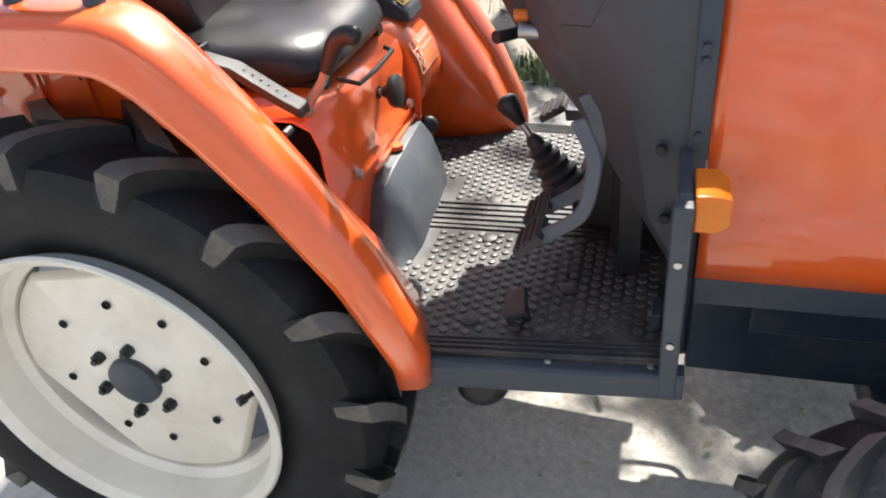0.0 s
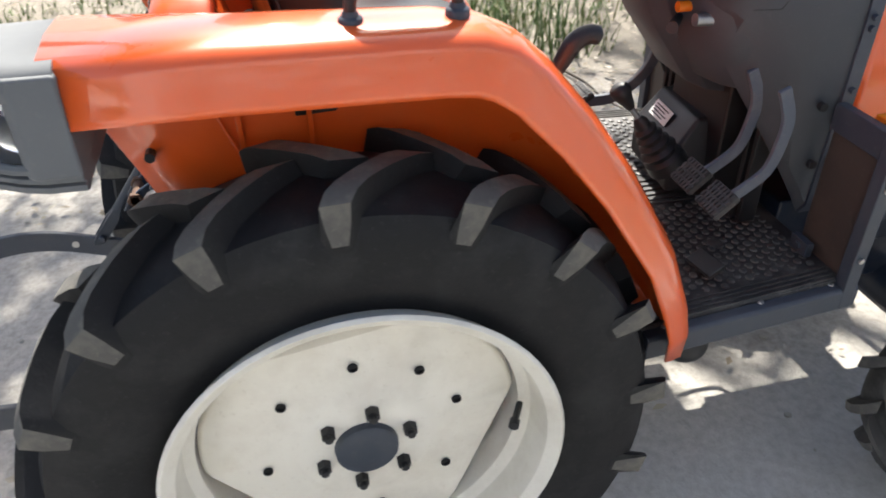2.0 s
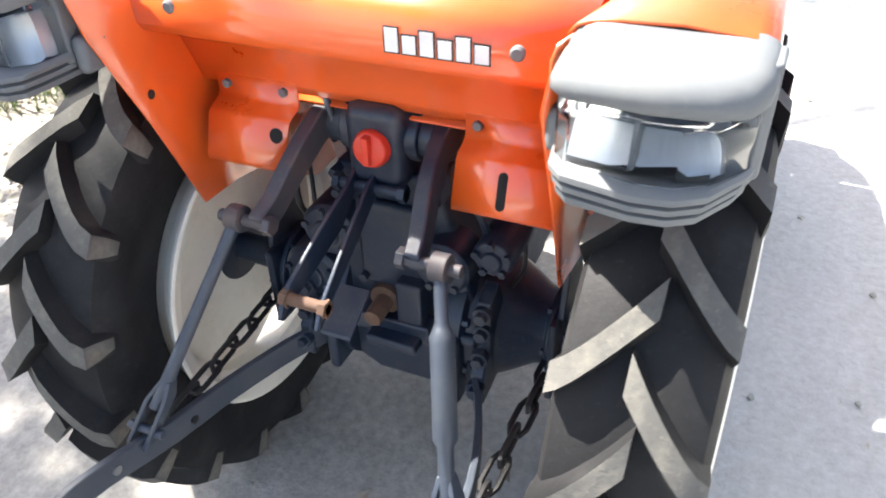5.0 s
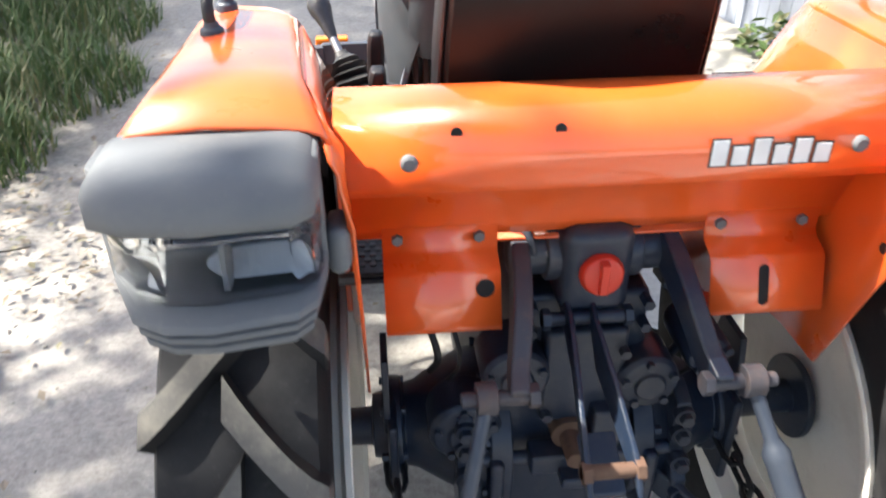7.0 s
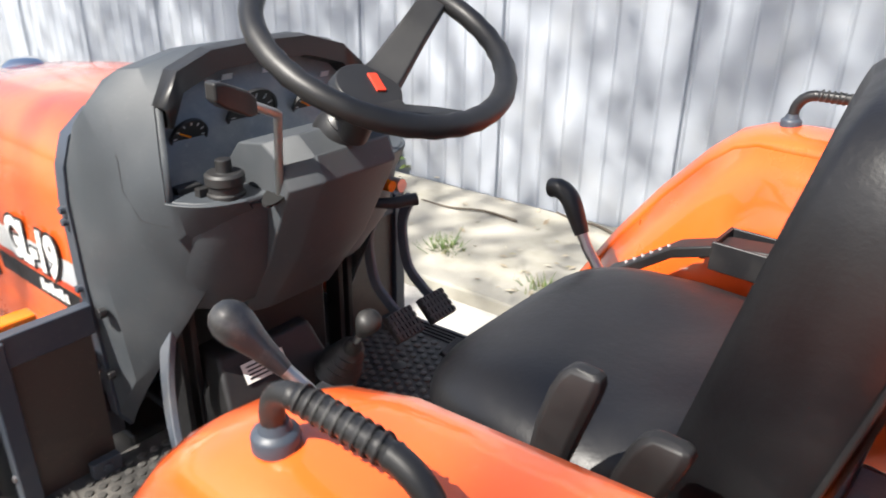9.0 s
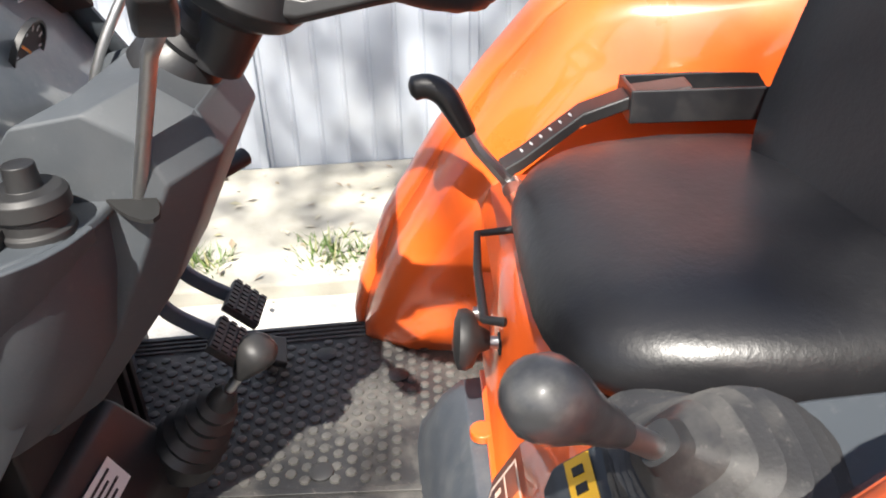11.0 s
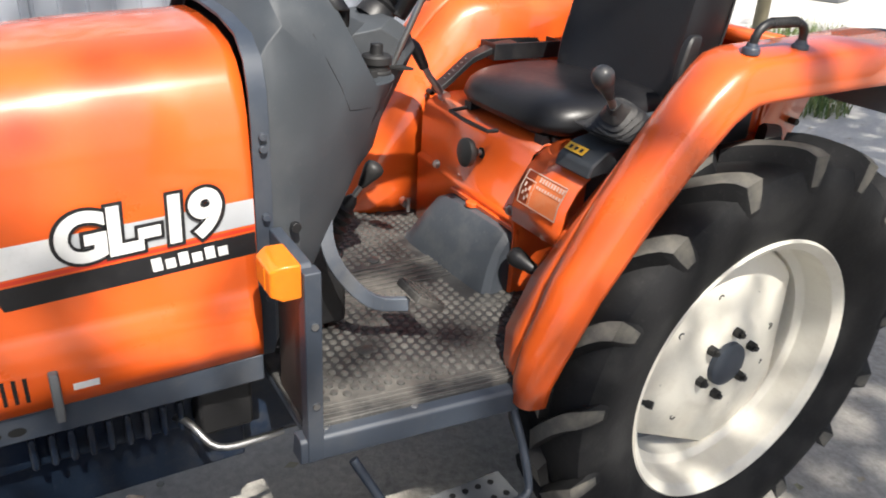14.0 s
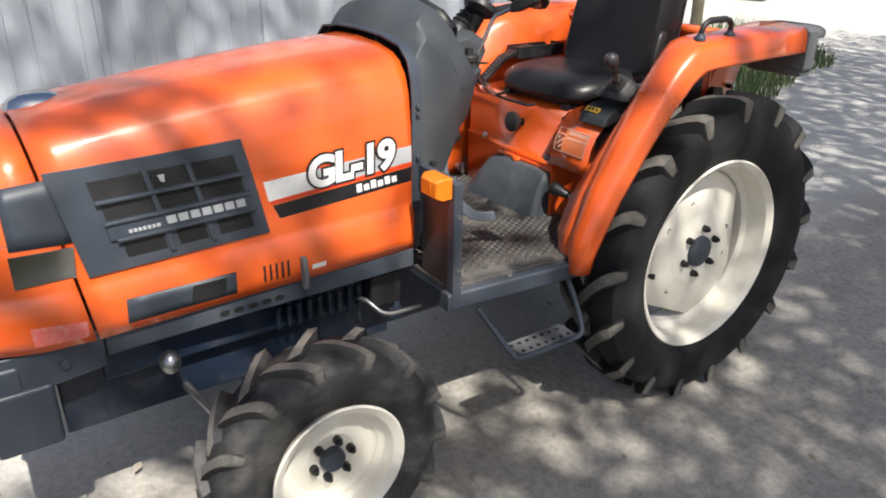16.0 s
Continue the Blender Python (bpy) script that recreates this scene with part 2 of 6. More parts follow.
# concrete strip along the fence
CONCRETE = worn("mossy_concrete", (0.36, 0.345, 0.30), 0.9, (0.20, 0.19, 0.13), 0.6, 4, grain=0.6)
bm = bm_new()
box(bm, (-1.02, -3.3, -0.05), (-0.03, 8.5, 0.055))
strip = part("pavement", bm, CONCRETE, bevel=0.015, m=Matrix.Translation((fence_x(1.3), 1.3, 0)) @ pose(0, 0, 0, 0, 0, math.degrees(math.atan(0.085))) @ Matrix.Translation((0, -1.3, 0)))
tagged(strip, "low cracked concrete strip along the metal fence", "pavement", kind="structure")

# ---- fence of painted sheet metal ----
FENCEPAINT = worn("pale_blue_sheet_paint", (0.375, 0.405, 0.455), 0.45, (0.38, 0.37, 0.34), 0.35, 3, grain=0.03)
FM = Matrix.Translation((fence_x(1.3), 1.3, 0)) @ pose(0, 0, 0, 0, 0, math.degrees(math.atan(0.085)))
fence = thing("fence", "pale grey-blue sheet metal fence with upright ribs and seams", "fence", kind="structure")
fence.matrix_basis = FM
PANEL = 0.94


def fence_panel():
    bm = bm_new()
    prof = []
    y = 0.0
    ribs = 8
    w = (PANEL - 0.02) / ribs
    for i in range(ribs):
        y = i * w
        prof += [(0.0, y), (0.0, y + w * 0.80), (-0.006, y + w * 0.86), (-0.006, y + w * 0.94)]
    prof += [(0.0, PANEL - 0.02), (-0.022, PANEL - 0.016), (-0.022, PANEL + 0.016), (0.0, PANEL + 0.02)]
    vs = [[bm.verts.new((x, yy, z)) for x, yy in prof] for z in (0.04, 2.6)]
    for i in range(len(prof) - 1):
        bm.faces.new((vs[0][i], vs[0][i + 1], vs[1][i + 1], vs[1][i]))
    return bm


first = None
k = 0
y = -0.13 - 5 * PANEL
while y < 7.2:
    if first is None:
        first = part("panel", fence_panel(), FENCEPAINT, fence, smooth=20)
        first.location = (0, y, 0)
    else:
        o = new("panel", first.data)
        o.parent = fence
        o.location = (0, y, 0)
    y += PANEL

# ---- tractor ----
tractor = thing("tractor", "used orange compact tractor with cream wheels standing on earth", "tractor")
AXLE = 0.515
RM = lambda s, x, y, z: Matrix.Translation((s * x, y, z)) @ Matrix(((0, 0, s, 0), (1, 0, 0, 0), (0, s, 0, 0), (0, 0, 0, 1)))


def tyre(R, half, rim, lugs, lugh, m, label, rubber, lug_top, turn, phase=0.0):
    """Agricultural tyre about z: a carcass, and slanting bars that meet in a V as pieces of their own."""
    bm = bm_new()
    h = half
    D = R - rim
    side = [(rim - 0.012, 0.66), (rim + 0.006, 0.76), (rim + 0.02, 0.80), (rim + D * 0.30, 0.95), (rim + D * 0.52, 1.0), (R - lugh - D * 0.16, 0.97), (R - lugh - 0.010, 0.88), (R - lugh, 0.62), (R - lugh + 0.006, 0.2)]
    prof = [(r, -h * f) for r, f in side] + [(r, h * f) for r, f in side[::-1]]
    lathe(bm, prof, seg=72, closed=True)
    carcass = part("tyre", bm, rubber, tractor, label, smooth=45, m=m)
    step = 2 * math.pi / lugs
    P = lambda r, a, z: Vector((r * math.cos(a), r * math.sin(a), z))
    for side_s in (-1, 1):
        rings = []
        n = 10
        for k in range(n):
            f = min(1, k / 7)                        # 0 at the middle, 1 at the shoulder, then a tail down the side
            hh = side_s * (-0.10 + f * 1.10 + (0, 0.012, 0.006)[max(0, k - 7)]) * h
            ang = (1 - (1 - f) ** 1.25) * step * 0.66 * turn
            wid = (0.0310, 0.0285, 0.0270, 0.0262, 0.0258, 0.0255, 0.0252, 0.0245, 0.0220, 0.0150)[k] * (R / 0.522) ** 0.7
            rt = R - (0.004, 0.0, 0.0, 0.0, 0.001, 0.002, 0.006, 0.016, 0.046, 0.078)[k] * (1.0 if k < 7 else R / 0.522)
            rl = R - lugh - (0.02, 0.02, 0.02, 0.02, 0.03, 0.04, 0.055, 0.075, 0.085, 0.095)[k] * R / 0.522
            da = wid / R
            rings.append([P(rl, ang - da * 1.40, hh * (0.93 if k > 6 else 1)), P(rt, ang - da * 0.84, hh), P(rt, ang + da * 0.84, hh), P(rl, ang + da * 1.40, hh * (0.93 if k > 6 else 1))])
        bm = bm_new()
        vs = loft(bm, rings)
        for a, b in zip(vs, vs[1:]):
            f = next(x for x in a[1].link_faces if a[2] in x.verts and b[1] in x.verts)
            f.material_index = 1
        sharp = [e for e in bm.edges if len(e.link_faces) == 2 and e.calc_face_angle(0) > 0.6]
        bmesh.ops.bevel(bm, geom=sharp, offset=0.004, segments=2, affect="EDGES")
        first_bar = part("tread_bar", bm, [rubber, lug_top], carcass, smooth=40)
        for i in range(lugs):
            o = first_bar if i == 0 else new("tread_bar", first_bar.data)
            o.parent = carcass
            o.matrix_basis = Matrix.Rotation((i + (0.5 if side_s > 0 else 0)) * step + phase, 4, "Z")
    return carcass


def nut(parent, name, r, h, at_m, material, label=""):
    bm = bm_new()
    bmesh.ops.create_cone(bm, cap_ends=True, segments=6, radius1=r, radius2=r * 0.96, depth=h, matrix=Matrix.Translation((0, 0, h / 2)))
    rod(bm, (0, 0, h), (0, 0, h * 1.5), r * 0.55, seg=10)
    o = part(name, bm, material, parent, label, bevel=0.001)
    o.matrix_basis = at_m
    return o


def rear_wheel(s):
    """Rear wheel: dished rim with a disc whose outline has three cut flats; z points outwards."""
    bm = bm_new()
    prof = [(0.318, -0.078), (0.325, -0.076), (0.322, -0.066), (0.300, -0.060), (0.292, -0.03), (0.274, -0.02), (0.274, 0.03),
            (0.292, 0.04), (0.298, 0.106), (0.312, 0.112), (0.317, 0.122), (0.311, 0.128), (0.291, 0.112), (0.284, 0.046), (0.266, 0.034), (0.266, -0.024), (0.284, -0.034), (0.292, -0.068)]
    prof = [(r * (1.028 if s > 0 else 1.022), z) for r, z in prof]
    lathe(bm, prof, seg=64, closed=True)
    rim = part("rear_wheel", bm, CREAM, tractor, "cream painted steel rear wheel with a little rust", bevel=0.0015)
    rim.matrix_basis = RM(s, 0.455, 0, AXLE) if s > 0 else RM(s, 0.426, 0.006, AXLE - 0.004)
    zd = 0.058 if s > 0 else 0.068
    bm = bm_new()
    n = 96
    rings = []
    cut = [radians(a) for a in ((98, 218, 338) if s > 0 else (65, 185, 305))]
    for k in range(n):
        a = 2 * math.pi * k / n
        r = 0.270
        for c in cut:
            d = math.cos(a - c)
            if d > 0.2:
                r = min(r, 0.228 / d)
        rings.append((a, r))
    def ring(scale, fixed, z):
        return [((fixed if fixed else r * scale) * math.cos(a), (fixed if fixed else r * scale) * math.sin(a), z) for a, r in rings]
    loft(bm, [ring(1, 0, 0.018), ring(0.985, 0, 0.030), ring(0.96, 0, 0.036), ring(0, 0.135, zd - 0.012), ring(0, 0.118, zd - 0.006), ring(0, 0.108, zd), ring(0, 0.04, zd)])
    part("disc", bm, CREAM, rim, "cream wheel disc with three cut edges", thick=0.0)
    bm = bm_new()
    lathe(bm, [(0.0, zd + 0.016), (0.046, zd + 0.016), (0.052, zd + 0.012), (0.054, zd - 0.002)][::-1], seg=32)
    part("hub_cap", bm, CHARCOAL, rim, "dark grey hub cap")
    for i in range(6):
        a = radians(i * 60 + 20)
        nut(rim, "wheel_nut", 0.0130, 0.016, Matrix.Translation((0.0785 * math.cos(a), 0.0785 * math.sin(a), zd - 0.001)), BLACK)
    for a in ((20, 55, 93, 139, 190, 241, 276, 325) if s > 0 else (7, 50, 118, 161, 195, 240, 283, 326)):
        a = radians(a)
        bm = bm_new()
        lathe(bm, [(0.0085, 0.0), (0.0085, 0.0035), (0.0055, 0.0035), (0.005, -0.002), (0.0, -0.002)][::-1], seg=12)
        rr = 0.168
        part("disc_hole", bm, HOLE, rim).matrix_basis = Matrix.Translation((rr * math.cos(a), rr * math.sin(a), 0.046))
    bm = bm_new()
    rod(bm, (0.27, 0.02, 0.05), (0.25, 0.02, 0.085), 0.006)
    rod(bm, (0.25, 0.02, 0.085), (0.243, 0.02, 0.098), 0.009)
    part("valve", bm, BLACK, rim)
    tyre(0.522, 0.104, 0.318, 17, 0.036, RM(s, 0.470, 0, AXLE), "black rubber rear tyre with worn dusty tread bars", RUBBER, LUGTOP, s, radians(3.5 * s))
    return rim


for s in (1, -1):
    rear_wheel(s)


def front_wheel(s):
    bm = bm_new()
    prof = [(0.180, -0.075), (0.186, -0.073), (0.184, -0.064), (0.168, -0.058), (0.160, -0.02), (0.146, -0.012), (0.146, 0.02),
            (0.160, 0.028), (0.168, 0.064), (0.184, 0.070), (0.188, 0.078), (0.182, 0.081), (0.160, 0.068), (0.152, 0.034), (0.138, 0.024), (0.138, -0.016), (0.152, -0.026), (0.160, -0.066)]
    lathe(bm, prof, seg=48, closed=True)
    rim = part("front_wheel", bm, CREAM, tractor, "cream painted steel front wheel")
    rim.matrix_basis = RM(s, 0.505, 1.385, 0.312) @ Matrix.Diagonal((0.93, 0.93, 1, 1))
    zd = 0.02
    bm = bm_new()
    lathe(bm, [(0.0, zd), (0.070, zd), (0.078, zd - 0.008), (0.125, zd - 0.016), (0.142, zd - 0.004), (0.142, zd - 0.012), (0.0, zd - 0.02)], seg=40)
    part("disc", bm, CREAM, rim)
    bm = bm_new()
    lathe(bm, [(0.0, zd + 0.022), (0.030, zd + 0.022), (0.034, zd + 0.016), (0.035, zd - 0.002)][::-1], seg=24)
    part("hub_cap", bm, CHARCOAL, rim)
    for i in range(6):
        a = radians(i * 60 + 12)
        nut(rim, "wheel_nut", 0.0125, 0.017, Matrix.Translation((0.055 * math.cos(a), 0.055 * math.sin(a), zd)), BLACK)
    tyre(0.312, 0.084, 0.168, 14, 0.027, RM(s, 0.498, 1.385, 0.312), "grey dusty rubber front tyre with worn tread bars", DUSTYRUBBER, DUSTYLUG, s)


for s in (1, -1):
    front_wheel(s)

# ---- fenders ----
FPATH = [(-0.308, 1.211), (-0.13, 1.209), (0.14, 1.202), (0.192, 1.197), (0.234, 1.180), (0.276, 1.144), (0.347, 1.062), (0.420, 0.962), (0.510, 0.815), (0.560, 0.69), (0.575, 0.63), (0.574, 0.575)]
FIN = [0.337, 0.370, 0.393, 0.410, 0.424, 0.430, 0.434, 0.438, 0.443, 0.447, 0.451, 0.455]     # inner edge, station by station

FOUT = [0.536, 0.536, 0.537, 0.538, 0.538, 0.537, 0.535, 0.533, 0.528, 0.520, 0.514, 0.508]    # outer edge


def fender(s):
    bm = bm_new()
    P = [Vector((y, z)) for y, z in FPATH]
    rings = []
    for i, p in enumerate(P):
        d = (P[min(i + 1, len(P) - 1)] - P[max(i - 1, 0)]).normalized()
        n = Vector((d.y, -d.x))
        lip = 0.073 if i < 5 else 0.073 - 0.033 * (i - 4) / 7
        xi = FIN[i]
        xo = FOUT[i] + (0.004 if s > 0 else 0.012 - 0.0005 * i)
        w = xo - xi
        k = min(1, w / 0.1)
        sec = [(xo, lip), (xo - 0.001, lip - 0.010), (xo - 0.006 * k, 0.020), (xo - 0.012 * k, 0.007), (xo - 0.026 * k, 0.0), (xi + w * 0.55, -0.006 * k), (xi + w * 0.25, -0.003), (xi + 0.020 * k, 0.001), (xi + 0.007, 0.006), (xi, 0.016)]
        rings.append([(s * x, p.x + n.x * o, p.y + n.y * o) for x, o in sec])
    loft(bm, rings, closed=False, caps=False)
    part("fender", bm, ORANGE, tractor, "glossy orange sheet steel rear fender", thick=0.004, smooth=50)
    # upright inner sheet, from the top down to the floor
    bm = bm_new()
    low = [(-0.335, 1.115), (-0.265, 0.955), (-0.195, 0.772), (-0.10, 0.765), (0.02, 0.74), (0.10, 0.66), (0.20, 0.603), (0.30, 0.603), (0.40, 0.603), (0.47, 0.603), (0.535, 0.603), (0.575, 0.600)]
    xlow = [0.318, 0.318, 0.318, 0.322, 0.33, 0.34, 0.355, 0.362, 0.364, 0.372, 0.404, 0.45]
    top = []
    for i, p in enumerate(P):
        d = (P[min(i + 1, len(P) - 1)] - P[max(i - 1, 0)]).normalized()
        top.append((p.x + d.y * 0.015 if i else -0.345, p.y - d.x * 0.015))
    rows = []
    xmid = [0.330, 0.330, 0.335, 0.345, 0.350, 0.352, 0.353, 0.355, 0.358, 0.366, 0.402, 0.45]
    for f in (0.0, 0.10, 0.22, 0.40, 0.7, 1.0):
        row = []
        for i, ((y0, z0), (y1, z1)) in enumerate(zip(top, low)):
            y = y0 + (y1 - y0) * f
            g = min(1, f / 0.22)
            x = FIN[i] + (min(xmid[i], FIN[i]) - FIN[i]) * g * g * (3 - 2 * g)
            x += (xlow[i] - x) * max(0, f - 0.4) / 0.6 * 0.8
            row.append(bm.verts.new((s * x, y, z0 + (z1 - z0) * f)))
        rows.append(row)
    for a, b in zip(rows, rows[1:]):
        for i in range(len(a) - 1):
            bm.faces.new((a[i], a[i + 1], b[i + 1], b[i]))
    wall = part("fender_wall", bm, ORANGE, tractor, "orange inner fender sheet reaching the floor", thick=0.004, smooth=70)
    for y in (-0.12, -0.02):                         # pressed stiffeners on the wheel side
        bm = bm_new()
        box(bm, (s * 0.338, y - 0.004, 0.86), (s * 0.346, y + 0.004, 1.08))
        part("stiffener", bm, ORANGE, wall, bevel=0.001)
    for y, z in ((0.213, 1.03), (0.33, 0.95), (-0.25, 1.0)):
        bm = bm_new()
        rod(bm, (s * 0.32, y, z), (s * 0.345, y, z), 0.008, seg=8)
        part("bolt", bm, BLACK, wall, bevel=0.001)
    bm = bm_new()
    lathe(bm, [(0.0065, -0.001), (0.0065, 0.0012), (0.0, 0.0012)], Matrix.Translation((s * 0.40, -0.235, 1.2095)), seg=12)
    part("drilled_hole", bm, HOLE, tractor)
    # hand rail with a ribbed grip
    GX = -0.012 if s > 0 else 0.012
    P = smooth_path([(s * (0.488 + GX), 0.035, 1.213), (s * (0.490 + GX), 0.037, 1.238), (s * (0.491 + GX), 0.050, 1.252), (s * (0.491 + GX), 0.074, 1.257), (s * (0.491 + GX), 0.128, 1.2565), (s * (0.491 + GX), 0.152, 1.252), (s * (0.490 + GX), 0.165, 1.236), (s * (0.488 + GX), 0.167, 1.211)], 12)
    R = []
    for p in P:
        grip = 0.060 < p.y < 0.142
        R.append(0.0080 + (0.0010 * math.sin(p.y * 720) if grip else 0.0))
    bm = bm_new()
    sweep(bm, P, R, 12)
    rail = part("hand_rail", bm, BLACK, tractor, "black grab rail with a ribbed grip", smooth=60)
    for y in (0.035, 0.167):
        bm = bm_new()
        lathe(bm, [(0.0155, -0.008), (0.0155, 0.001), (0.0145, 0.003), (0.011, 0.005), (0.009, 0.011)], Matrix.Translation((s * (0.488 + GX), y, 1.213)), seg=20)
        part("foot_washer", bm, CHARCOAL, rail)
    for k in range(9):
        bm = bm_new()
        c = Vector((s * (0.491 + GX), 0.070 + k * 0.0078, 1.2572))
        sweep(bm, [c + Vector((0.0088 * math.cos(a), 0.0016 * math.sin(a * 2), 0.0088 * math.sin(a))) for a in (j * math.pi / 8 for j in range(17))], 0.0011, 5)
        part("grip_rib", bm, DUSTYRUBBER, rail, smooth=60)


for s in (1, -1):
    fender(s)


def outline(s, inset=0.0, rear=0.0, square=False):
    """Plan of the rear lamp, from its front inner corner round the back."""
    P = [(0.346, -0.274), (0.345, -0.350), (0.350, -0.375), (0.366, -0.394), (0.435, -0.408), (0.472, -0.404), (0.500, -0.386), (0.528, -0.345), (0.537, -0.315), (0.538, -0.274)]
    if square:
        P = [(0.346, -0.274), (0.344, -0.350), (0.347, -0.384), (0.362, -0.401), (0.440, -0.410), (0.492, -0.404), (0.522, -0.388), (0.535, -0.355), (0.538, -0.315), (0.538, -0.274)]
    c = Vector((0.440, -0.335))
    out = []
    wide = 1.03 if s > 0 else 1.06
    for x, y in P:
        v = Vector((0.346 + (x - 0.346) * wide, y)) - c
        v = v * (1 - inset / v.length) if y < -0.30 else Vector((v.x * (1 - inset / 0.13), v.y))
        q = c + v
        out.append((s * q.x, q.y - (rear if y < -0.35 else 0)))
    return out


REFLECT = worn("silvered_reflector", (0.66, 0.67, 0.68), 0.32, (0.30, 0.30, 0.29), 0.5, 40, metal=0.8, grain=0.6)


def rear_lamp(s):
    base = bm_new()
    L = lambda z, i=0.0, r=0.0, q=False: [(x, y, z) for x, y in outline(s, i, r, q)]
    loft(base, [L(1.180, 0.012, 0.0, True), L(1.174, 0.002, 0.004, True), L(1.176, 0.0, 0.005, True), L(1.188, 0.0, 0.005, True), L(1.198, 0.004, 0.003, True), L(1.204, 0.012, 0.0, True), L(1.208, 0.024, 0.0, True), L(1.2095, 0.045, 0.0, True)])
    lamp = part("rear_lamp", base, LAMPGREY, tractor, "faded grey plastic rear lamp with a clear lens", smooth=55, m=Matrix.Translation((0, -0.016, 0.003) if s > 0 else (-0.002, -0.027, 0.002)))
    bm = bm_new()
    B, D = (0.010, 0.004) if s > 0 else (0.022, 0.003)      # the chin stands out to the rear
    loft(bm, [L(z - D, i, r) for z, i, r in ((1.060, 0.022, B), (1.063, 0.008, B), (1.071, 0.007, B), (1.0728, 0.014, B), (1.0758, 0.014, B), (1.0776, 0.003, B), (1.084, 0.003, B), (1.0858, 0.010, B), (1.0888, 0.010, B), (1.0906, -0.001, B), (1.097, -0.002, B * 0.8), (1.102, 0.001, B * 0.5), (1.105, 0.012, B * 0.2))])
    part("chin", bm, LAMPGREY, lamp, bevel=0.001)
    bm = bm_new()
    E = 0.005 if s > 0 else 0.011
    C = [(s * 0.347, -0.272), (s * 0.344, -0.318), (s * 0.352, -0.324), (s * (0.512 + E), -0.330), (s * (0.530 + E), -0.334), (s * (0.540 + E), -0.322), (s * (0.541 + E), -0.272)]
    loft(bm, [[(x, y, z) for x, y in C] for z in (1.080, 1.20)])
    part("housing", bm, LAMPGREY, lamp, bevel=0.004)
    bm = bm_new()
    loft(bm, [[(x, y, z) for x, y in outline(s, 0.003)] for z in (1.100, 1.14, 1.180)], caps=False)
    lens = part("lens", bm, GLASS, lamp, "clear lens", thick=0.003, smooth=25)
    lens.visible_shadow = False
    bm = bm_new()
    loft(bm, [[(s * x, y, z) for x, y in ((0.362, -0.345), (0.435, -0.355), (0.505, -0.338), (0.51, -0.322), (0.362, -0.322))] for z in (1.106, 1.178)])
    part("reflector", bm, REFLECT, lamp, "pale silvered reflector")
    bm = bm_new()
    box(bm, (s * 0.428, -0.385, 1.110), (s * 0.433, -0.34, 1.168))
    part("divider", bm, LAMPGREY, lamp)
    bm = bm_new()
    ball(bm, (s * 0.458, -0.362, 1.150), 0.009, 12)
    rod(bm, (s * 0.458, -0.358, 1.146), (s * 0.458, -0.340, 1.146), 0.011)
    part("amber_bulb", bm, AMBER, lamp)
    bm = bm_new()
    ball(bm, (s * 0.388, -0.358, 1.153), 0.008, 12)
    part("red_bulb", bm, RED, lamp)
    bm = bm_new()
    box(bm, (s * 0.322, -0.318, 1.063), (s * 0.347, -0.262, 1.118))
    part("inner_pad", bm, LAMPGREY, lamp, bevel=0.012)


for s in (1, -1):
    rear_lamp(s)

# ---- rear guard beam and brackets ----
bm = bm_new()
prof = [(-0.122, 1.155), (-0.124, 1.178), (-0.128, 1.180), (-0.150, 1.181), (-0.175, 1.178), (-0.200, 1.168), (-0.214, 1.150), (-0.222, 1.125), (-0.222, 1.098), (-0.214, 1.085), (-0.178, 1.077), (-0.156, 1.067), (-0.150, 1.055), (-0.140, 1.048), (-0.116, 0.985), (-0.112, 0.968)]
loft(bm, [[(x, y, z) for y, z in prof] for x in (-0.342, -0.10, 0.10, 0.338)], closed=False, caps=False)
guard = part("rear_guard", bm, ORANGE, tractor, "orange folded sheet beam behind the seat", thick=0.004, m=Matrix.Translation((0.003, -0.011, 0.009)))
for x0, x1, slot in ((-0.296, -0.142, 0), (0.145, 0.306, 1)):
    bm = bm_new()
    pr = [(-0.116, 0.990), (-0.117, 0.952), (-0.123, 0.943), (-0.148, 0.934), (-0.154, 0.928), (-0.178, 0.864), (-0.178, 0.857), (-0.170, 0.853), (-0.12, 0.852)]
    loft(bm, [[(x, y, z) for y, z in pr] for x in (x0, x1)], closed=False, caps=False)
    part("bracket_plate", bm, ORANGE, guard, "orange bracket plate", thick=0.004)
    bm = bm_new()
    if slot:
        SL = lambda r, o: [(0.220 + r * math.cos(a), -0.154 - (0.928 - z) * 0.375 - o, z) for a, z in ((a, (0.915 if math.sin(a) > 0 else 0.876) + r * math.sin(a)) for a in (k * math.pi / 8 for k in range(16)))]
        loft(bm, [SL(0.0075, 0.0026), SL(0.006, 0.0034)])
    else:
        lathe(bm, [(0.0125, -0.001), (0.0125, 0.0012), (0.0, 0.0012)], Matrix.Translation((-0.163, -0.1618, 0.912)) @ pose(0, 0, 0, 69.5), seg=16)
    part("bracket_hole", bm, HOLE, guard)
    for x in (x0 + 0.02, x1 - 0.025):
        bm = bm_new()
        bmesh.ops.create_cone(bm, cap_ends=True, segments=6, radius1=0.0085, radius2=0.008, depth=0.008, matrix=Matrix.Translation((x, -0.121, 0.968)) @ pose(0, 0, 0, 90))
        part("bolt", bm, LAMPGREY, guard, bevel=0.001)
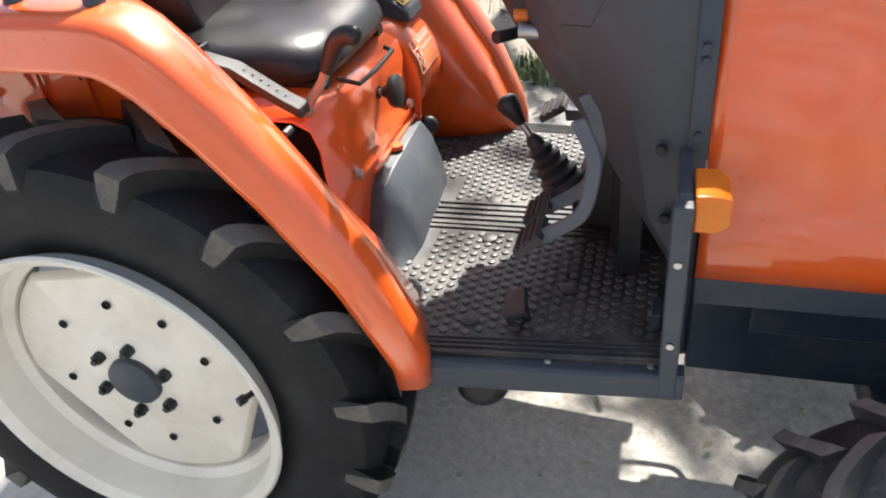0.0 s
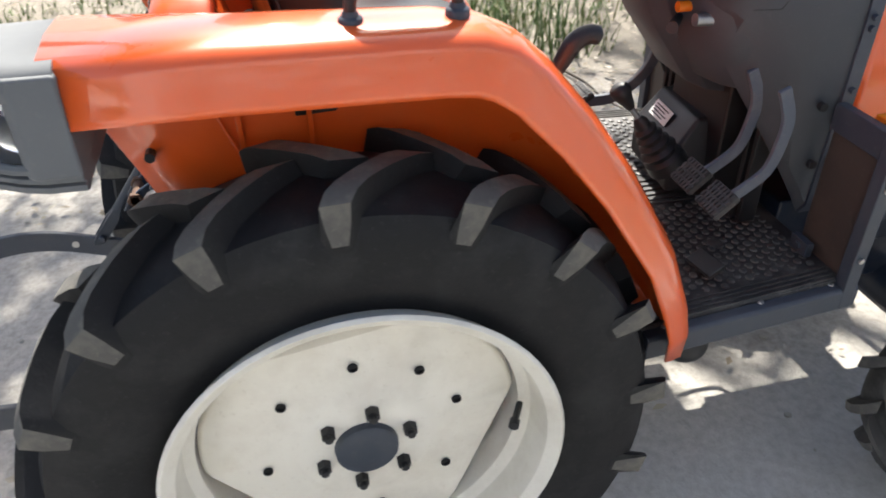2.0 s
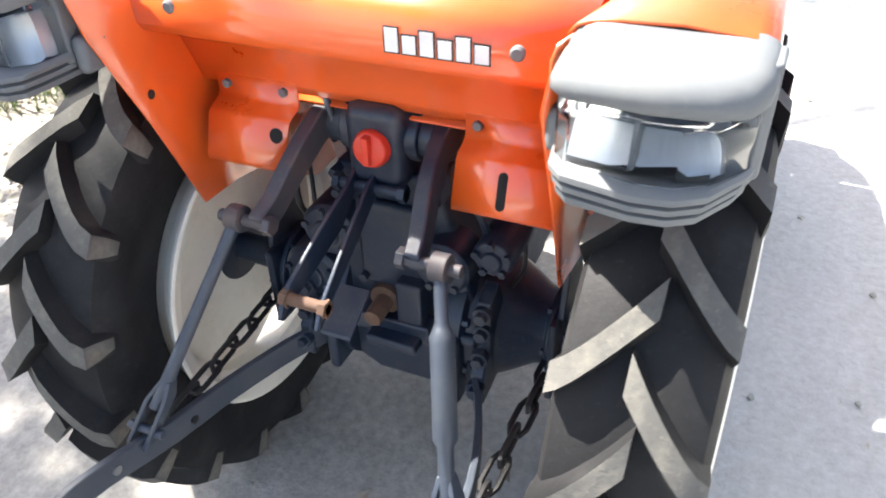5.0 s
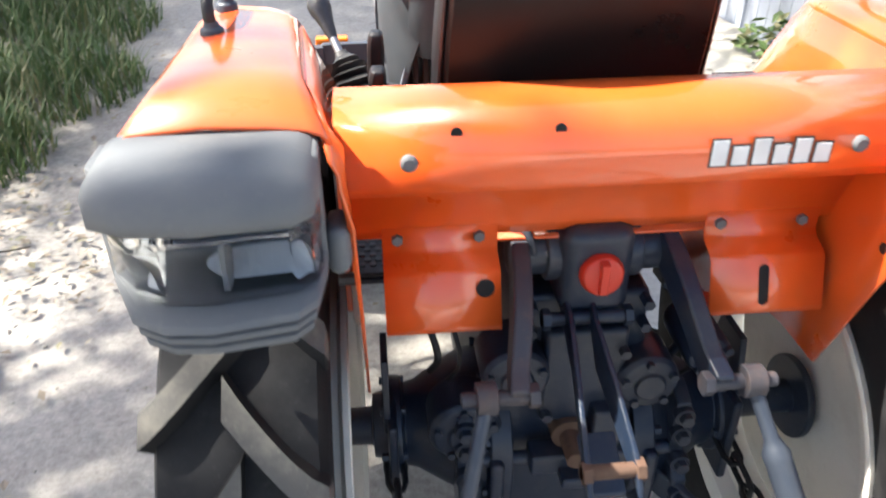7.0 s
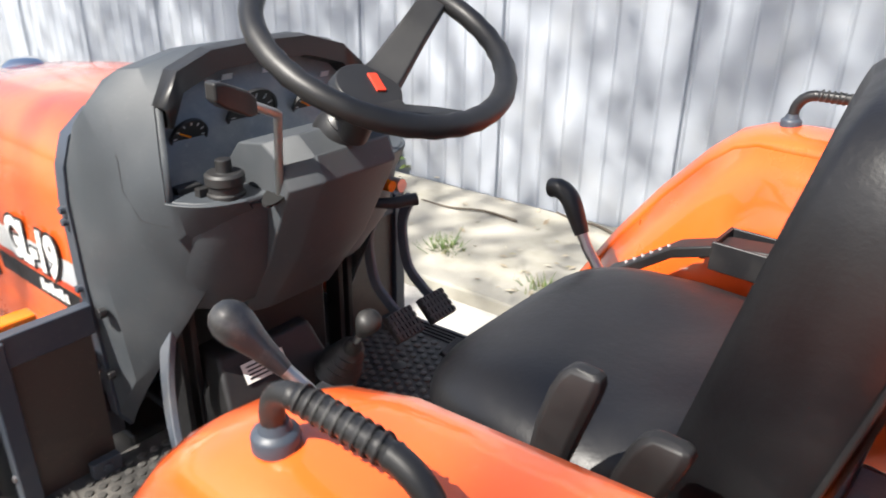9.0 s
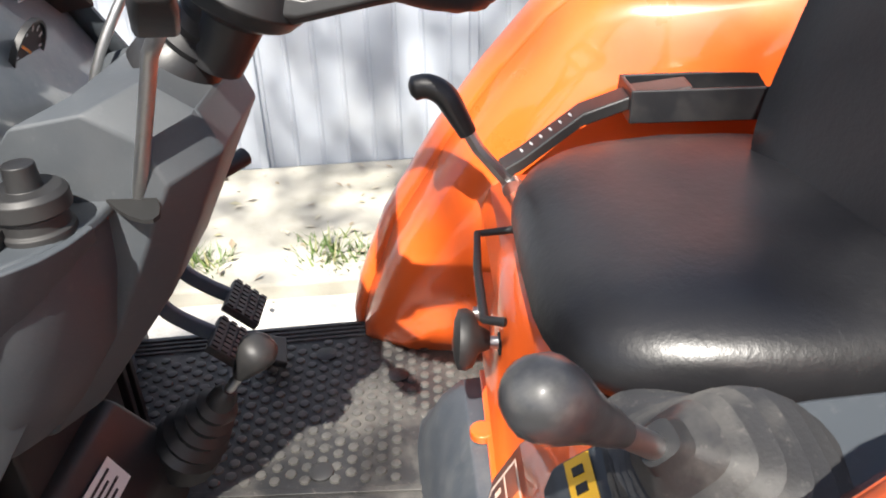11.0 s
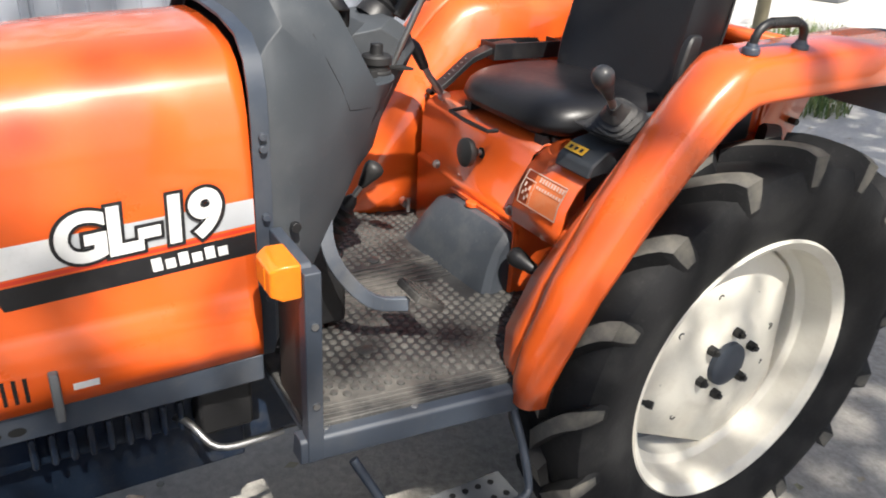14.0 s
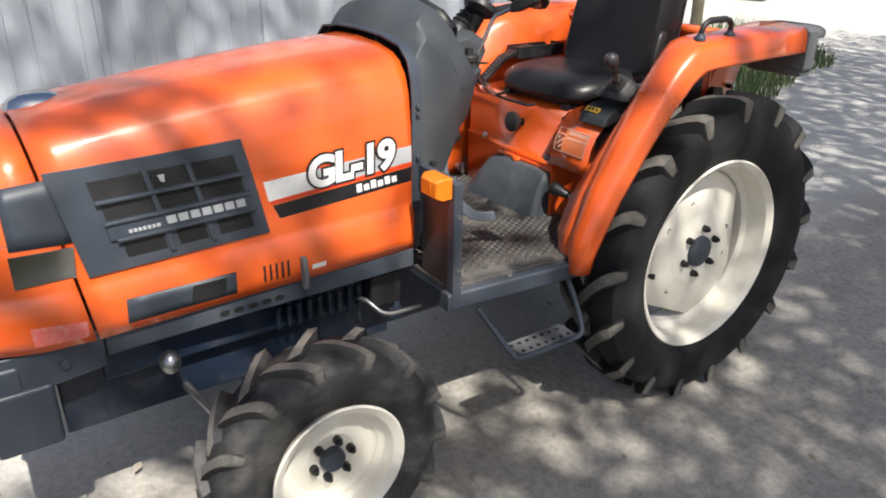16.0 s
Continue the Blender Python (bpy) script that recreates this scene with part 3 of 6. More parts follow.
for x in (-0.262, 0.256):
    bm = bm_new()
    lathe(bm, [(0.010, -0.003), (0.010, 0.003), (0.007, 0.006), (0.0, 0.006)], Matrix.Translation((x, -0.222, 1.127)) @ pose(0, 0, 0, 90), seg=14)
    part("bolt", bm, LAMPGREY, guard)
for x in (-0.209, -0.093):
    bm = bm_new()
    lathe(bm, [(0.0065, -0.001), (0.0065, 0.001), (0.0, 0.001)], Matrix.Translation((x, -0.2125, 1.156)) @ pose(0, 0, 0, 80), seg=12)
    part("bolt_hole", bm, HOLE, guard)


MARKS = []
for i, hgt in enumerate((1.0, 0.74, 1.0, 0.74, 0.95, 0.74)):
    MARKS.append([(i * 0.172, i * 0.172 + 0.128, 0, hgt)])


def mark(parent, m, wide, high, back=True):
    for blocks in MARKS:
        for e, z0, z1, material, name in ((0.0022, 0.0, 0.0010, INK, "mark_edge"), (0.0, 0.0012, 0.0018, WHITE, "maker_mark")):
            if e and not back:
                continue
            bm = bm_new()
            for x0, x1, b0, b1 in blocks:
                box(bm, (x0 * wide - e, b0 * high - e, z0), (x1 * wide + e, b1 * high + e, z1), m)
            part(name, bm, material, parent)


mark(guard, Matrix(((1, 0, 0, 0.080), (0, 0, -1, -0.2236), (0, 1, 0, 1.108), (0, 0, 0, 1))), 0.142, 0.031)

# ---- rear axle and lift ----
WORNARM = worn("worn_lift_arm", (0.045, 0.045, 0.055), 0.45, (0.13, 0.085, 0.06), 0.7, 18, grain=0.3)
bm = bm_new()
loft(bm, [[(x, y, z) for x, z in ((-0.15, 0.42), (-0.16, 0.56), (-0.12, 0.72), (-0.085, 0.84), (0.085, 0.84), (0.12, 0.72), (0.16, 0.56), (0.15, 0.42), (0.06, 0.37), (-0.06, 0.37))] for y in (-0.10, -0.02, 0.355)])
axle_case = part("axle_case", bm, CAST, tractor, "blue-black painted cast rear axle case", bevel=0.018)
for s in (1, -1):
    bm = bm_new()
    lathe(bm, [(0.0, 0.10), (0.150, 0.10), (0.150, 0.135), (0.132, 0.14), (0.128, 0.17), (0.120, 0.18), (0.100, 0.215), (0.078, 0.25), (0.072, 0.272), (0.086, 0.275), (0.088, 0.296), (0.060, 0.300), (0.056, 0.325), (0.034, 0.327), (0.030, 0.44), (0.078, 0.441), (0.078, 0.455), (0.0, 0.455)], Matrix(((0, 0, s, 0), (1, 0, 0, 0), (0, s, 0, 0.515), (0, 0, 0, 1))), seg=36)
    hs = part("axle_housing", bm, CAST, axle_case, bevel=0.003)
    for k in range(8):
        a = k * math.pi / 4 + 0.3
        bm = bm_new()
        rod(bm, (s * 0.128, 0.139 * math.cos(a), 0.515 + 0.139 * math.sin(a)), (s * 0.148, 0.139 * math.cos(a), 0.515 + 0.139 * math.sin(a)), 0.0085, seg=6)
        part("case_bolt", bm, CAST, axle_case, bevel=0.001)
bm = bm_new()
box(bm, (-0.052, -0.150, 0.845), (0.052, 0.02, 0.985))
lift = part("lift_case", bm, CAST, tractor, "blue-black lift cylinder case", bevel=0.022)
bm = bm_new()
rod(bm, (-0.118, -0.095, 0.925), (0.118, -0.095, 0.925), 0.033, seg=24)
rod(bm, (-0.068, -0.095, 0.925), (0.068, -0.095, 0.925), 0.042, seg=24)
part("rock_shaft", bm, CAST, lift, bevel=0.004)
bm = bm_new()
box(bm, (-0.095, -0.118, 0.80), (0.095, -0.06, 0.862))
box(bm, (-0.06, -0.128, 0.62), (0.07, -0.09, 0.80))
part("rear_cover", bm, CAST, lift, bevel=0.01)
for x, z in ((-0.085, 0.85), (0.085, 0.85), (-0.085, 0.81), (0.085, 0.81), (-0.05, 0.64), (0.06, 0.64), (0.062, 0.76), (0.062, 0.70)):
    bm = bm_new()
    rod(bm, (x, -0.115, z), (x, -0.142, z), 0.009, seg=6)
    part("cover_bolt", bm, CAST, lift, bevel=0.001)
bm = bm_new()
lathe(bm, [(0.0, -0.02), (0.030, -0.02), (0.031, 0.0), (0.028, 0.008), (0.024, 0.010), (0.0, 0.010)], Matrix.Translation((0.002, -0.157, 0.921)) @ pose(0, 0, 0, 80), seg=24)
box(bm, (-0.005, -0.177, 0.899), (0.007, -0.160, 0.947))
part("filler_cap", bm, RED, lift, "red plastic filler cap", bevel=0.002)
for s in (1, -1):
    bm = bm_new()
    P = smooth_path([(s * 0.106, -0.075, 0.928), (s * 0.107, -0.125, 0.930), (s * 0.115, -0.195, 0.893), (s * 0.126, -0.250, 0.848), (s * 0.132, -0.292, 0.830)], 5)
    rings = []
    for i, p in enumerate(P):
        w = 0.030 - 0.010 * i / len(P)
        d = (P[min(i + 1, len(P) - 1)] - P[max(i - 1, 0)]).normalized()
        n = Vector((0, -d.z, d.y)) * w
        rings.append([p + n + Vector((0.013, 0, 0)), p + n - Vector((0.013, 0, 0)), p - n - Vector((0.013, 0, 0)), p - n + Vector((0.013, 0, 0))])
    loft(bm, rings)
    arm = part("lift_arm", bm, WORNARM if s < 0 else CAST, tractor, "worn dark steel lift arm", bevel=0.005)
    bm = bm_new()
    rod(bm, (s * 0.112, -0.287, 0.832), (s * 0.205, -0.287, 0.832), 0.010)
    rod(bm, (s * 0.160, -0.287, 0.832), (s * 0.186, -0.287, 0.832), 0.022)
    rod(bm, (s * 0.106, -0.287, 0.832), (s * 0.120, -0.287, 0.832), 0.017, seg=6)
    part("arm_pin", bm, WORNARM, arm, bevel=0.002)
    # lift rod
    A, B = Vector((s * 0.173, -0.290, 0.832)), Vector((s * 0.258, -0.478, 0.560))
    bm = bm_new()
    if s < 0:
        sweep(bm, [A, A.lerp(B, 0.5), B], [0.010, 0.0105, 0.0115], 12)
    else:
        q = [0, 0.22, 0.25, 0.28, 0.31, 0.70, 0.73, 1.0]
        sweep(bm, [A.lerp(B, t) for t in q], [0.010, 0.010, 0.014, 0.019, 0.018, 0.018, 0.012, 0.011], 12)
    lr = part("lift_rod", bm, CHARCOAL, tractor, "dark blue-grey lift rod", bevel=0.001, smooth=50)
    bm = bm_new()
    d = (B - A).normalized()
    for o in (-0.017, 0.017):
        P = [B - d * 0.055 + Vector((o * 0.4, 0, 0)), B - d * 0.02 + Vector((o, 0, 0)), B + d * 0.055 + Vector((o, 0, 0)), B + d * 0.07 + Vector((o, 0, 0))]
        rings = [[p + Vector((0.004, 0, 0)) + Vector((0, w, 0)), p - Vector((0.004, 0, 0)) + Vector((0, w, 0)), p - Vector((0.004, 0, 0)) - Vector((0, w, 0)), p + Vector((0.004, 0, 0)) - Vector((0, w, 0))] for p, w in zip(P, (0.010, 0.016, 0.016, 0.009))]
        loft(bm, rings)
    rod(bm, B + d * 0.04 + Vector((-0.035, 0, 0)), B + d * 0.04 + Vector((0.035, 0, 0)), 0.008)
    part("clevis", bm, CHARCOAL, lr, bevel=0.002)
    # lower link: flat bar with a bent bright end
    P = [Vector(p) for p in ((s * 0.118, -0.05, 0.475), (s * 0.140, -0.11, 0.472), (s * 0.195, -0.20, 0.466), (s * 0.240, -0.33, 0.468), (s * 0.262, -0.46, 0.482), (s * 0.285, -0.59, 0.507), (s * 0.290, -0.66, 0.516), (s * 0.292, -0.73, 0.512), (s * 0.293, -0.80, 0.494), (s * 0.293, -0.85, 0.487))]
    P = smooth_path(P, 3)
    rings = []
    for p in P:
        h = 0.026
        rings.append([p + Vector((0.007, 0, h)), p + Vector((-0.007, 0, h)), p + Vector((-0.007, 0, -h)), p + Vector((0.007, 0, -h))])
    bm = bm_new()
    loft(bm, rings)
    link_bar = part("lower_link", bm, CHARCOAL, tractor, "dark blue-grey flat lower link bar", bevel=0.003)
    bm = bm_new()
    lathe(bm, [(0.0135, -0.014), (0.028, -0.014), (0.030, 0.0), (0.028, 0.014), (0.0135, 0.014)], Matrix.Translation((s * 0.293, -0.862, 0.487)) @ pose(0, 0, 0, 0, 90), seg=24, closed=True)
    part("ball_eye", bm, STEEL, link_bar, "bright steel eye")
    for y, z in ((-0.57, 0.503), (-0.42, 0.474), (-0.64, 0.514)):
        bm = bm_new()
        rod(bm, (s * (0.19 - 0.165 * y) - 0.012, y, z), (s * (0.19 - 0.165 * y) + 0.012, y, z), 0.0085, seg=8)
        part("link_bolt", bm, STEEL if y > -0.6 and y < -0.5 else BLACK, link_bar)
    # check chain of flat and bent links
    A, B = Vector((s * 0.292, -0.06, 0.50)), Vector((s * 0.275, -0.43, 0.495))
    n = 6
    chain = None
    for k in range(n):
        a, b = A.lerp(B, k / n), A.lerp(B, (k + 1.25) / n)
        u = (b - a).normalized()
        v = (Vector((0, 0, 1)) if k % 2 else Vector((1, 0, 0)))
        v = (v - u * v.dot(u)).normalized() * 0.014
        loop = [a + v * 0.6, a.lerp(b, 0.2) + v, a.lerp(b, 0.8) + v, b + v * 0.6, b - v * 0.6, a.lerp(b, 0.8) - v, a.lerp(b, 0.2) - v, a - v * 0.6, a + v * 0.6]
        bm = bm_new()
        sweep(bm, loop, 0.0055, 6)
        o = part("check_chain" if chain is None else "chain_link", bm, BLACK, tractor if chain is None else chain, "black steel check chain" if chain is None else "")
        chain = chain or o
    bm = bm_new()
    box(bm, (s * 0.284, -0.10, 0.42), (s * 0.300, 0.03, 0.60))
    part("chain_bracket", bm, CAST, axle_case, bevel=0.006)
    bm = bm_new()
    box(bm, (s * 0.115, -0.16, 0.40), (s * 0.140, -0.06, 0.56))
    part("link_bracket", bm, CAST, axle_case, bevel=0.01)
# top link hanger: two long plates
for x in (-0.042, 0.0):
    bm = bm_new()
    P = [(-0.115, 0.870), (-0.19, 0.828), (-0.28, 0.790), (-0.355, 0.757), (-0.374, 0.744)]
    rings = []
    for i, (y, z) in enumerate(P):
        w = (0.018, 0.034, 0.030, 0.020, 0.011)[i]
        o = (0.0, 0.004, -0.004, -0.012, -0.012)[i] if x < -0.02 else (0.0, -0.004, 0.004, 0.010, 0.010)[i]
        rings.append([(x + o + 0.004, y + w * 0.6, z + w), (x + o - 0.004, y + w * 0.6, z + w), (x + o - 0.004, y - w * 0.6, z - w), (x + o + 0.004, y - w * 0.6, z - w)])
    loft(bm, rings)
    part("top_link_plate", bm, CAST, lift, bevel=0.003)
bm = bm_new()
for y, z, w in ((-0.352, 0.757, 0.040),):
    rod(bm, (-0.021 - w, y, z), (-0.021 + w, y, z), 0.010)
    for e in (-1, 1):
        rod(bm, (-0.021 + e * w, y, z), (-0.021 + e * (w - 0.012), y, z), 0.016, seg=6)
part("hanger_pin", bm, RUST, lift, bevel=0.001)
bm = bm_new()
rod(bm, (-0.075, -0.150, 0.845), (0.055, -0.150, 0.845), 0.010)
for e in (-0.075, 0.043):
    rod(bm, (e, -0.150, 0.845), (e + 0.012, -0.150, 0.845), 0.016, seg=6)
part("upper_pin", bm, CAST, lift, bevel=0.001)
bm = bm_new()
box(bm, (-0.075, -0.16, 0.535), (0.085, -0.115, 0.575))
box(bm, (0.02, -0.155, 0.555), (0.07, -0.115, 0.66))
box(bm, (-0.03, -0.19, 0.53), (0.07, -0.13, 0.552))
rod(bm, (-0.165, -0.13, 0.548), (0.165, -0.13, 0.548), 0.012)
part("drawbar_bracket", bm, CAST, axle_case, bevel=0.006)
bm = bm_new()
rod(bm, (-0.01, -0.11, 0.60), (-0.01, -0.19, 0.595), 0.017, seg=12)
rod(bm, (-0.01, -0.10, 0.60), (-0.01, -0.14, 0.60), 0.030, seg=16)
part("power_shaft", bm, RUST, axle_case, "rusty splined power take-off shaft", bevel=0.002)
for x0, z0, x1, z1, r in ((-0.20, 0.80, -0.21, 0.62, 0.004), (-0.235, 0.79, -0.225, 0.66, 0.006), (0.21, 0.80, 0.19, 0.60, 0.004)):
    bm = bm_new()
    sweep(bm, smooth_path([(x0, -0.04, z0), (x0 + 0.02, -0.07, (z0 + z1) / 2), (x1, -0.03, z1)], 4), r, 8)
    part("control_cable", bm, BLACK, tractor, "black control cable", smooth=60)
bm = bm_new()
box(bm, (-0.075, -0.09, 0.985), (0.09, 0.03, 0.998))
rod(bm, (0.095, -0.05, 0.96), (0.13, -0.05, 0.965), 0.012)
part("valve_cover", bm, CAST, lift, bevel=0.004)

# covers, plates and fittings round the axle case
for x, y, z, r, h in ((-0.105, -0.095, 0.735, 0.052, 0.05), (0.105, -0.095, 0.70, 0.050, 0.04), (0.195, -0.06, 0.745, 0.036, 0.07), (-0.175, -0.075, 0.60, 0.060, 0.04)):
    bm = bm_new()
    lathe(bm, [(r, 0.03), (r, -h), (r * 0.86, -h - 0.008), (r * 0.5, -h - 0.010), (r * 0.46, -h - 0.018), (0.0, -h - 0.018)][::-1], Matrix(((1, 0, 0, x), (0, 0, 1, y), (0, -1, 0, z), (0, 0, 0, 1))), seg=24)
    cov = part("end_cover", bm, CAST, axle_case, bevel=0.003)
    for k in range(5):
        a = k * 1.2566 + 0.4
        bm = bm_new()
        rod(bm, (x + r * 0.78 * math.cos(a), y - h, z + r * 0.78 * math.sin(a)), (x + r * 0.78 * math.cos(a), y - h - 0.016, z + r * 0.78 * math.sin(a)), 0.0075, seg=6)
        part("cover_bolt", bm, CAST, axle_case, bevel=0.001)
for s in (1, -1):
    bm = bm_new()
    prism(bm, [(-0.165, 0.43), (-0.165, 0.50), (-0.13, 0.545), (-0.13, 0.64), (-0.085, 0.66), (-0.06, 0.60), (-0.06, 0.44)], 0, s * 0.178 - 0.013, s * 0.178 + 0.013)
    plate = part("side_plate", bm, CAST, axle_case, bevel=0.004)
    for y, z in ((-0.135, 0.62), (-0.135, 0.58), (-0.150, 0.53), (-0.172, 0.475)):
        bm = bm_new()
        rod(bm, (s * 0.178, y + 0.02, z), (s * 0.178, y - 0.018, z), 0.012, seg=6)
        rod(bm, (s * 0.178, y + 0.01, z), (s * 0.178, y - 0.006, z), 0.017, seg=14)
        part("plate_bolt", bm, CAST, plate, bevel=0.001)
    bm = bm_new()
    prism(bm, [(-0.04, 0.515), (-0.075, 0.60), (-0.05, 0.70), (0.03, 0.70), (0.05, 0.60), (0.03, 0.44), (-0.03, 0.44)], 0, s * 0.300 - 0.006, s * 0.300 + 0.006)
    part("flange_plate", bm, CAST, axle_case, bevel=0.003)
    bm = bm_new()
    rod(bm, (s * 0.115, -0.065, 0.475), (s * 0.165, -0.065, 0.475), 0.016, seg=16)
    rod(bm, (s * 0.092, -0.065, 0.475), (s * 0.115, -0.065, 0.475), 0.024, seg=6)
    part("link_pin", bm, CAST, axle_case, bevel=0.002)
    for k in range(6):
        a = k * math.pi / 3
        bm = bm_new()
        rod(bm, (s * 0.268, 0.078 * math.cos(a), 0.515 + 0.078 * math.sin(a)), (s * 0.312, 0.078 * math.cos(a), 0.515 + 0.078 * math.sin(a)), 0.008, seg=6)
        part("flange_bolt", bm, CAST, axle_case, bevel=0.001)
bm = bm_new()
loft(bm, [[(-0.033, -0.235, 0.705), (0.022, -0.235, 0.705), (0.022, -0.31, 0.665), (-0.033, -0.31, 0.665)], [(-0.033, -0.238, 0.698), (0.022, -0.238, 0.698), (0.022, -0.313, 0.658), (-0.033, -0.313, 0.658)]])
part("spacer_plate", bm, CAST, lift, bevel=0.002)
bm = bm_new()
sweep(bm, smooth_path([(0.12, -0.10, 0.86), (0.16, -0.13, 0.84), (0.175, -0.11, 0.78), (0.165, -0.07, 0.70)], 5), 0.007, 8)
part("oil_pipe", bm, CAST, lift, "blue-black oil pipe", smooth=60)
bm = bm_new()
sweep(bm, smooth_path([(-0.13, -0.06, 0.99), (-0.10, -0.11, 0.975), (-0.085, -0.12, 0.93), (-0.10, -0.10, 0.89)], 5), 0.006, 8)
part("oil_pipe", bm, CAST, lift, "blue-black oil pipe", smooth=60)

# ---- chassis under the floor and engine ----
bm = bm_new()
box(bm, (-0.13, 0.35, 0.36), (0.13, 1.02, 0.585))
gearbox = part("gearbox", bm, CAST, tractor, "blue-black cast gearbox", bevel=0.03)
bm = bm_new()
box(bm, (-0.15, 1.0, 0.36), (0.15, 1.90, 0.62))
box(bm, (-0.19, 1.10, 0.50), (0.19, 1.80, 0.64))
for k in range(9):
    box(bm, (-0.215, 1.12 + k * 0.03, 0.51), (-0.19, 1.132 + k * 0.03, 0.575))
engine = part("engine", bm, CAST, tractor, "dark greasy engine block", bevel=0.008)
bm = bm_new()
box(bm, (-0.42, 1.345, 0.27), (0.42, 1.43, 0.36))
rod(bm, (-0.34, 1.385, 0.33), (0.34, 1.385, 0.33), 0.06, seg=16)
front_axle = part("front_axle", bm, CAST, tractor, "dark cast front axle beam", bevel=0.02)
for s in (1, -1):
    bm = bm_new()
    rod(bm, (s * 0.375, 1.39, 0.50), (s * 0.395, 1.385, 0.26), 0.045, 0.058, seg=16)
    ball(bm, (s * 0.375, 1.39, 0.495), (0.055, 0.055, 0.05), 14)
    rod(bm, (s * 0.38, 1.385, 0.312), (s * 0.50, 1.385, 0.312), 0.05, seg=16)
    part("wheel_case", bm, LAMPGREY if s < 0 else CAST, front_axle, "dusty grey bevel gear case", bevel=0.004)
bm = bm_new()
sweep(bm, [(-0.40, 1.56, 0.36), (-0.10, 1.62, 0.40), (0.0, 1.62, 0.40)], 0.011, 10)
rod(bm, (-0.08, 1.62, 0.398), (-0.02, 1.62, 0.40), 0.020)
part("tie_rod", bm, STEEL, front_axle, "bare grey steering tie rod")
for s in (1, -1):
    bm = bm_new()
    rx = lambda y: 0.284 - 0.062 * (y - 1.0)
    ring = lambda y, z0, z1: [(s * rx(y), y, z0), (s * rx(y), y, z1), (s * (rx(y) - 0.04), y, z1), (s * (rx(y) - 0.04), y, z0)]
    loft(bm, [ring(0.99, 0.630, 0.684), ring(1.40, 0.610, 0.662), ring(1.79, 0.590, 0.641)])
    rail = part("side_rail", bm, CHARCOAL, tractor, "dark blue-grey painted side rail with slots", bevel=0.004)
    bm = bm_new()
    loft(bm, [ring(1.792, 0.565, 0.643), ring(1.92, 0.545, 0.643), ring(2.07, 0.540, 0.643)])
    part("front_rail", bm, CHARCOAL, rail, bevel=0.006)
    for k in range(5):
        y = 1.378 + k * 0.035
        bm = bm_new()
        loft(bm, [[(s * (rx(y) + x), y + 0.013 * math.cos(a), 0.632 - (y - 1.4) * 0.05 + 0.0075 * math.sin(a)) for a in (j * math.pi / 8 for j in range(16))] for x in (0.0006, 0.0018)])
        part("rail_slot", bm, HOLE, rail)
    bm = bm_new()
    rod(bm, (s * 0.225, 1.88, 0.60), (s * 0.240, 1.88, 0.60), 0.012, seg=6)
    part("rail_bolt", bm, CHARCOAL, rail, bevel=0.001)
bm = bm_new()
box(bm, (-0.235, 1.91, 0.40), (-0.10, 2.05, 0.56))
box(bm, (0.10, 1.91, 0.40), (0.235, 2.05, 0.56))
box(bm, (-0.229, 1.966, 0.42), (0.229, 2.06, 0.62))
part("front_bumper", bm, CHARCOAL, tractor, "dark front weight bracket", bevel=0.012)
bm = bm_new()
sweep(bm, smooth_path([(-0.12, 1.16, 0.50), (-0.22, 1.12, 0.535), (-0.27, 1.08, 0.50), (-0.27, 1.00, 0.49), (-0.26, 0.955, 0.485)], 5), 0.007, 8)
part("drain_rod", bm, STEEL, tractor, "bare bent steel control rod", smooth=60)
bm = bm_new()
box(bm, (-0.235, 1.00, 0.50), (-0.13, 1.10, 0.60))
part("starter_box", bm, BLACK, engine, bevel=0.01)
bm = bm_new()
ball(bm, (-0.24, 1.66, 0.53), (0.03, 0.025, 0.03), 12)
rod(bm, (-0.20, 1.66, 0.52), (-0.26, 1.66, 0.525), 0.010)
part("pivot_bolt", bm, STEEL, engine)
bm = bm_new()
ball(bm, (0.395, 0.645, 0.505), (0.052, 0.05, 0.042), 18)
part("rubber_stop", bm, BLACK, tractor, "black rubber buffer under the floor")
# ---- bonnet ----
BST = [(0.990, 1.216, 0.273, 0.685), (1.20, 1.204, 0.265, 0.676), (1.45, 1.178, 0.253, 0.664), (1.70, 1.142, 0.241, 0.650), (1.815, 1.116, 0.235, 0.644), (1.93, 1.080, 0.226, 0.644), (2.02, 1.03, 0.210, 0.655), (2.08, 0.975, 0.188, 0.67), (2.105, 0.93, 0.16, 0.69)]


def bonnet_half(y):
    """Half section at y: lower band, crease, side, shoulder, top."""
    for a, b in zip(BST, BST[1:]):
        if a[0] <= y <= b[0]:
            f = (y - a[0]) / (b[0] - a[0])
            _, zt, w, zb = [p + (q - p) * f for p, q in zip(a, b)]
            break
    return [(w + 0.010, zb), (w + 0.013, zb + 0.035), (w + 0.013, zb + 0.100), (w + 0.003, zb + 0.122), (w, zb + 0.135), (w + 0.001, zb + 0.25), (w - 0.003, zt - 0.19), (w - 0.012, zt - 0.11), (w - 0.028, zt - 0.065), (w - 0.052, zt - 0.036), (w - 0.085, zt - 0.018), (w * 0.4, zt - 0.004)], zt


def slant(y):
    """How far the sections lean forward with height at y."""
    return 0.13 * max(0.0, min(1.0, (y - 1.35) / 0.45, (2.105 - y) / 0.25))


def bonnet_x(y, z):
    half, zt = bonnet_half(max(0.99, y - (z - 0.65) * slant(y)))
    for (xa, za), (xb, zb) in zip(half, half[1:]):
        if za <= z <= zb:
            return xa + (xb - xa) * (z - za) / (zb - za)
    return half[0][0]


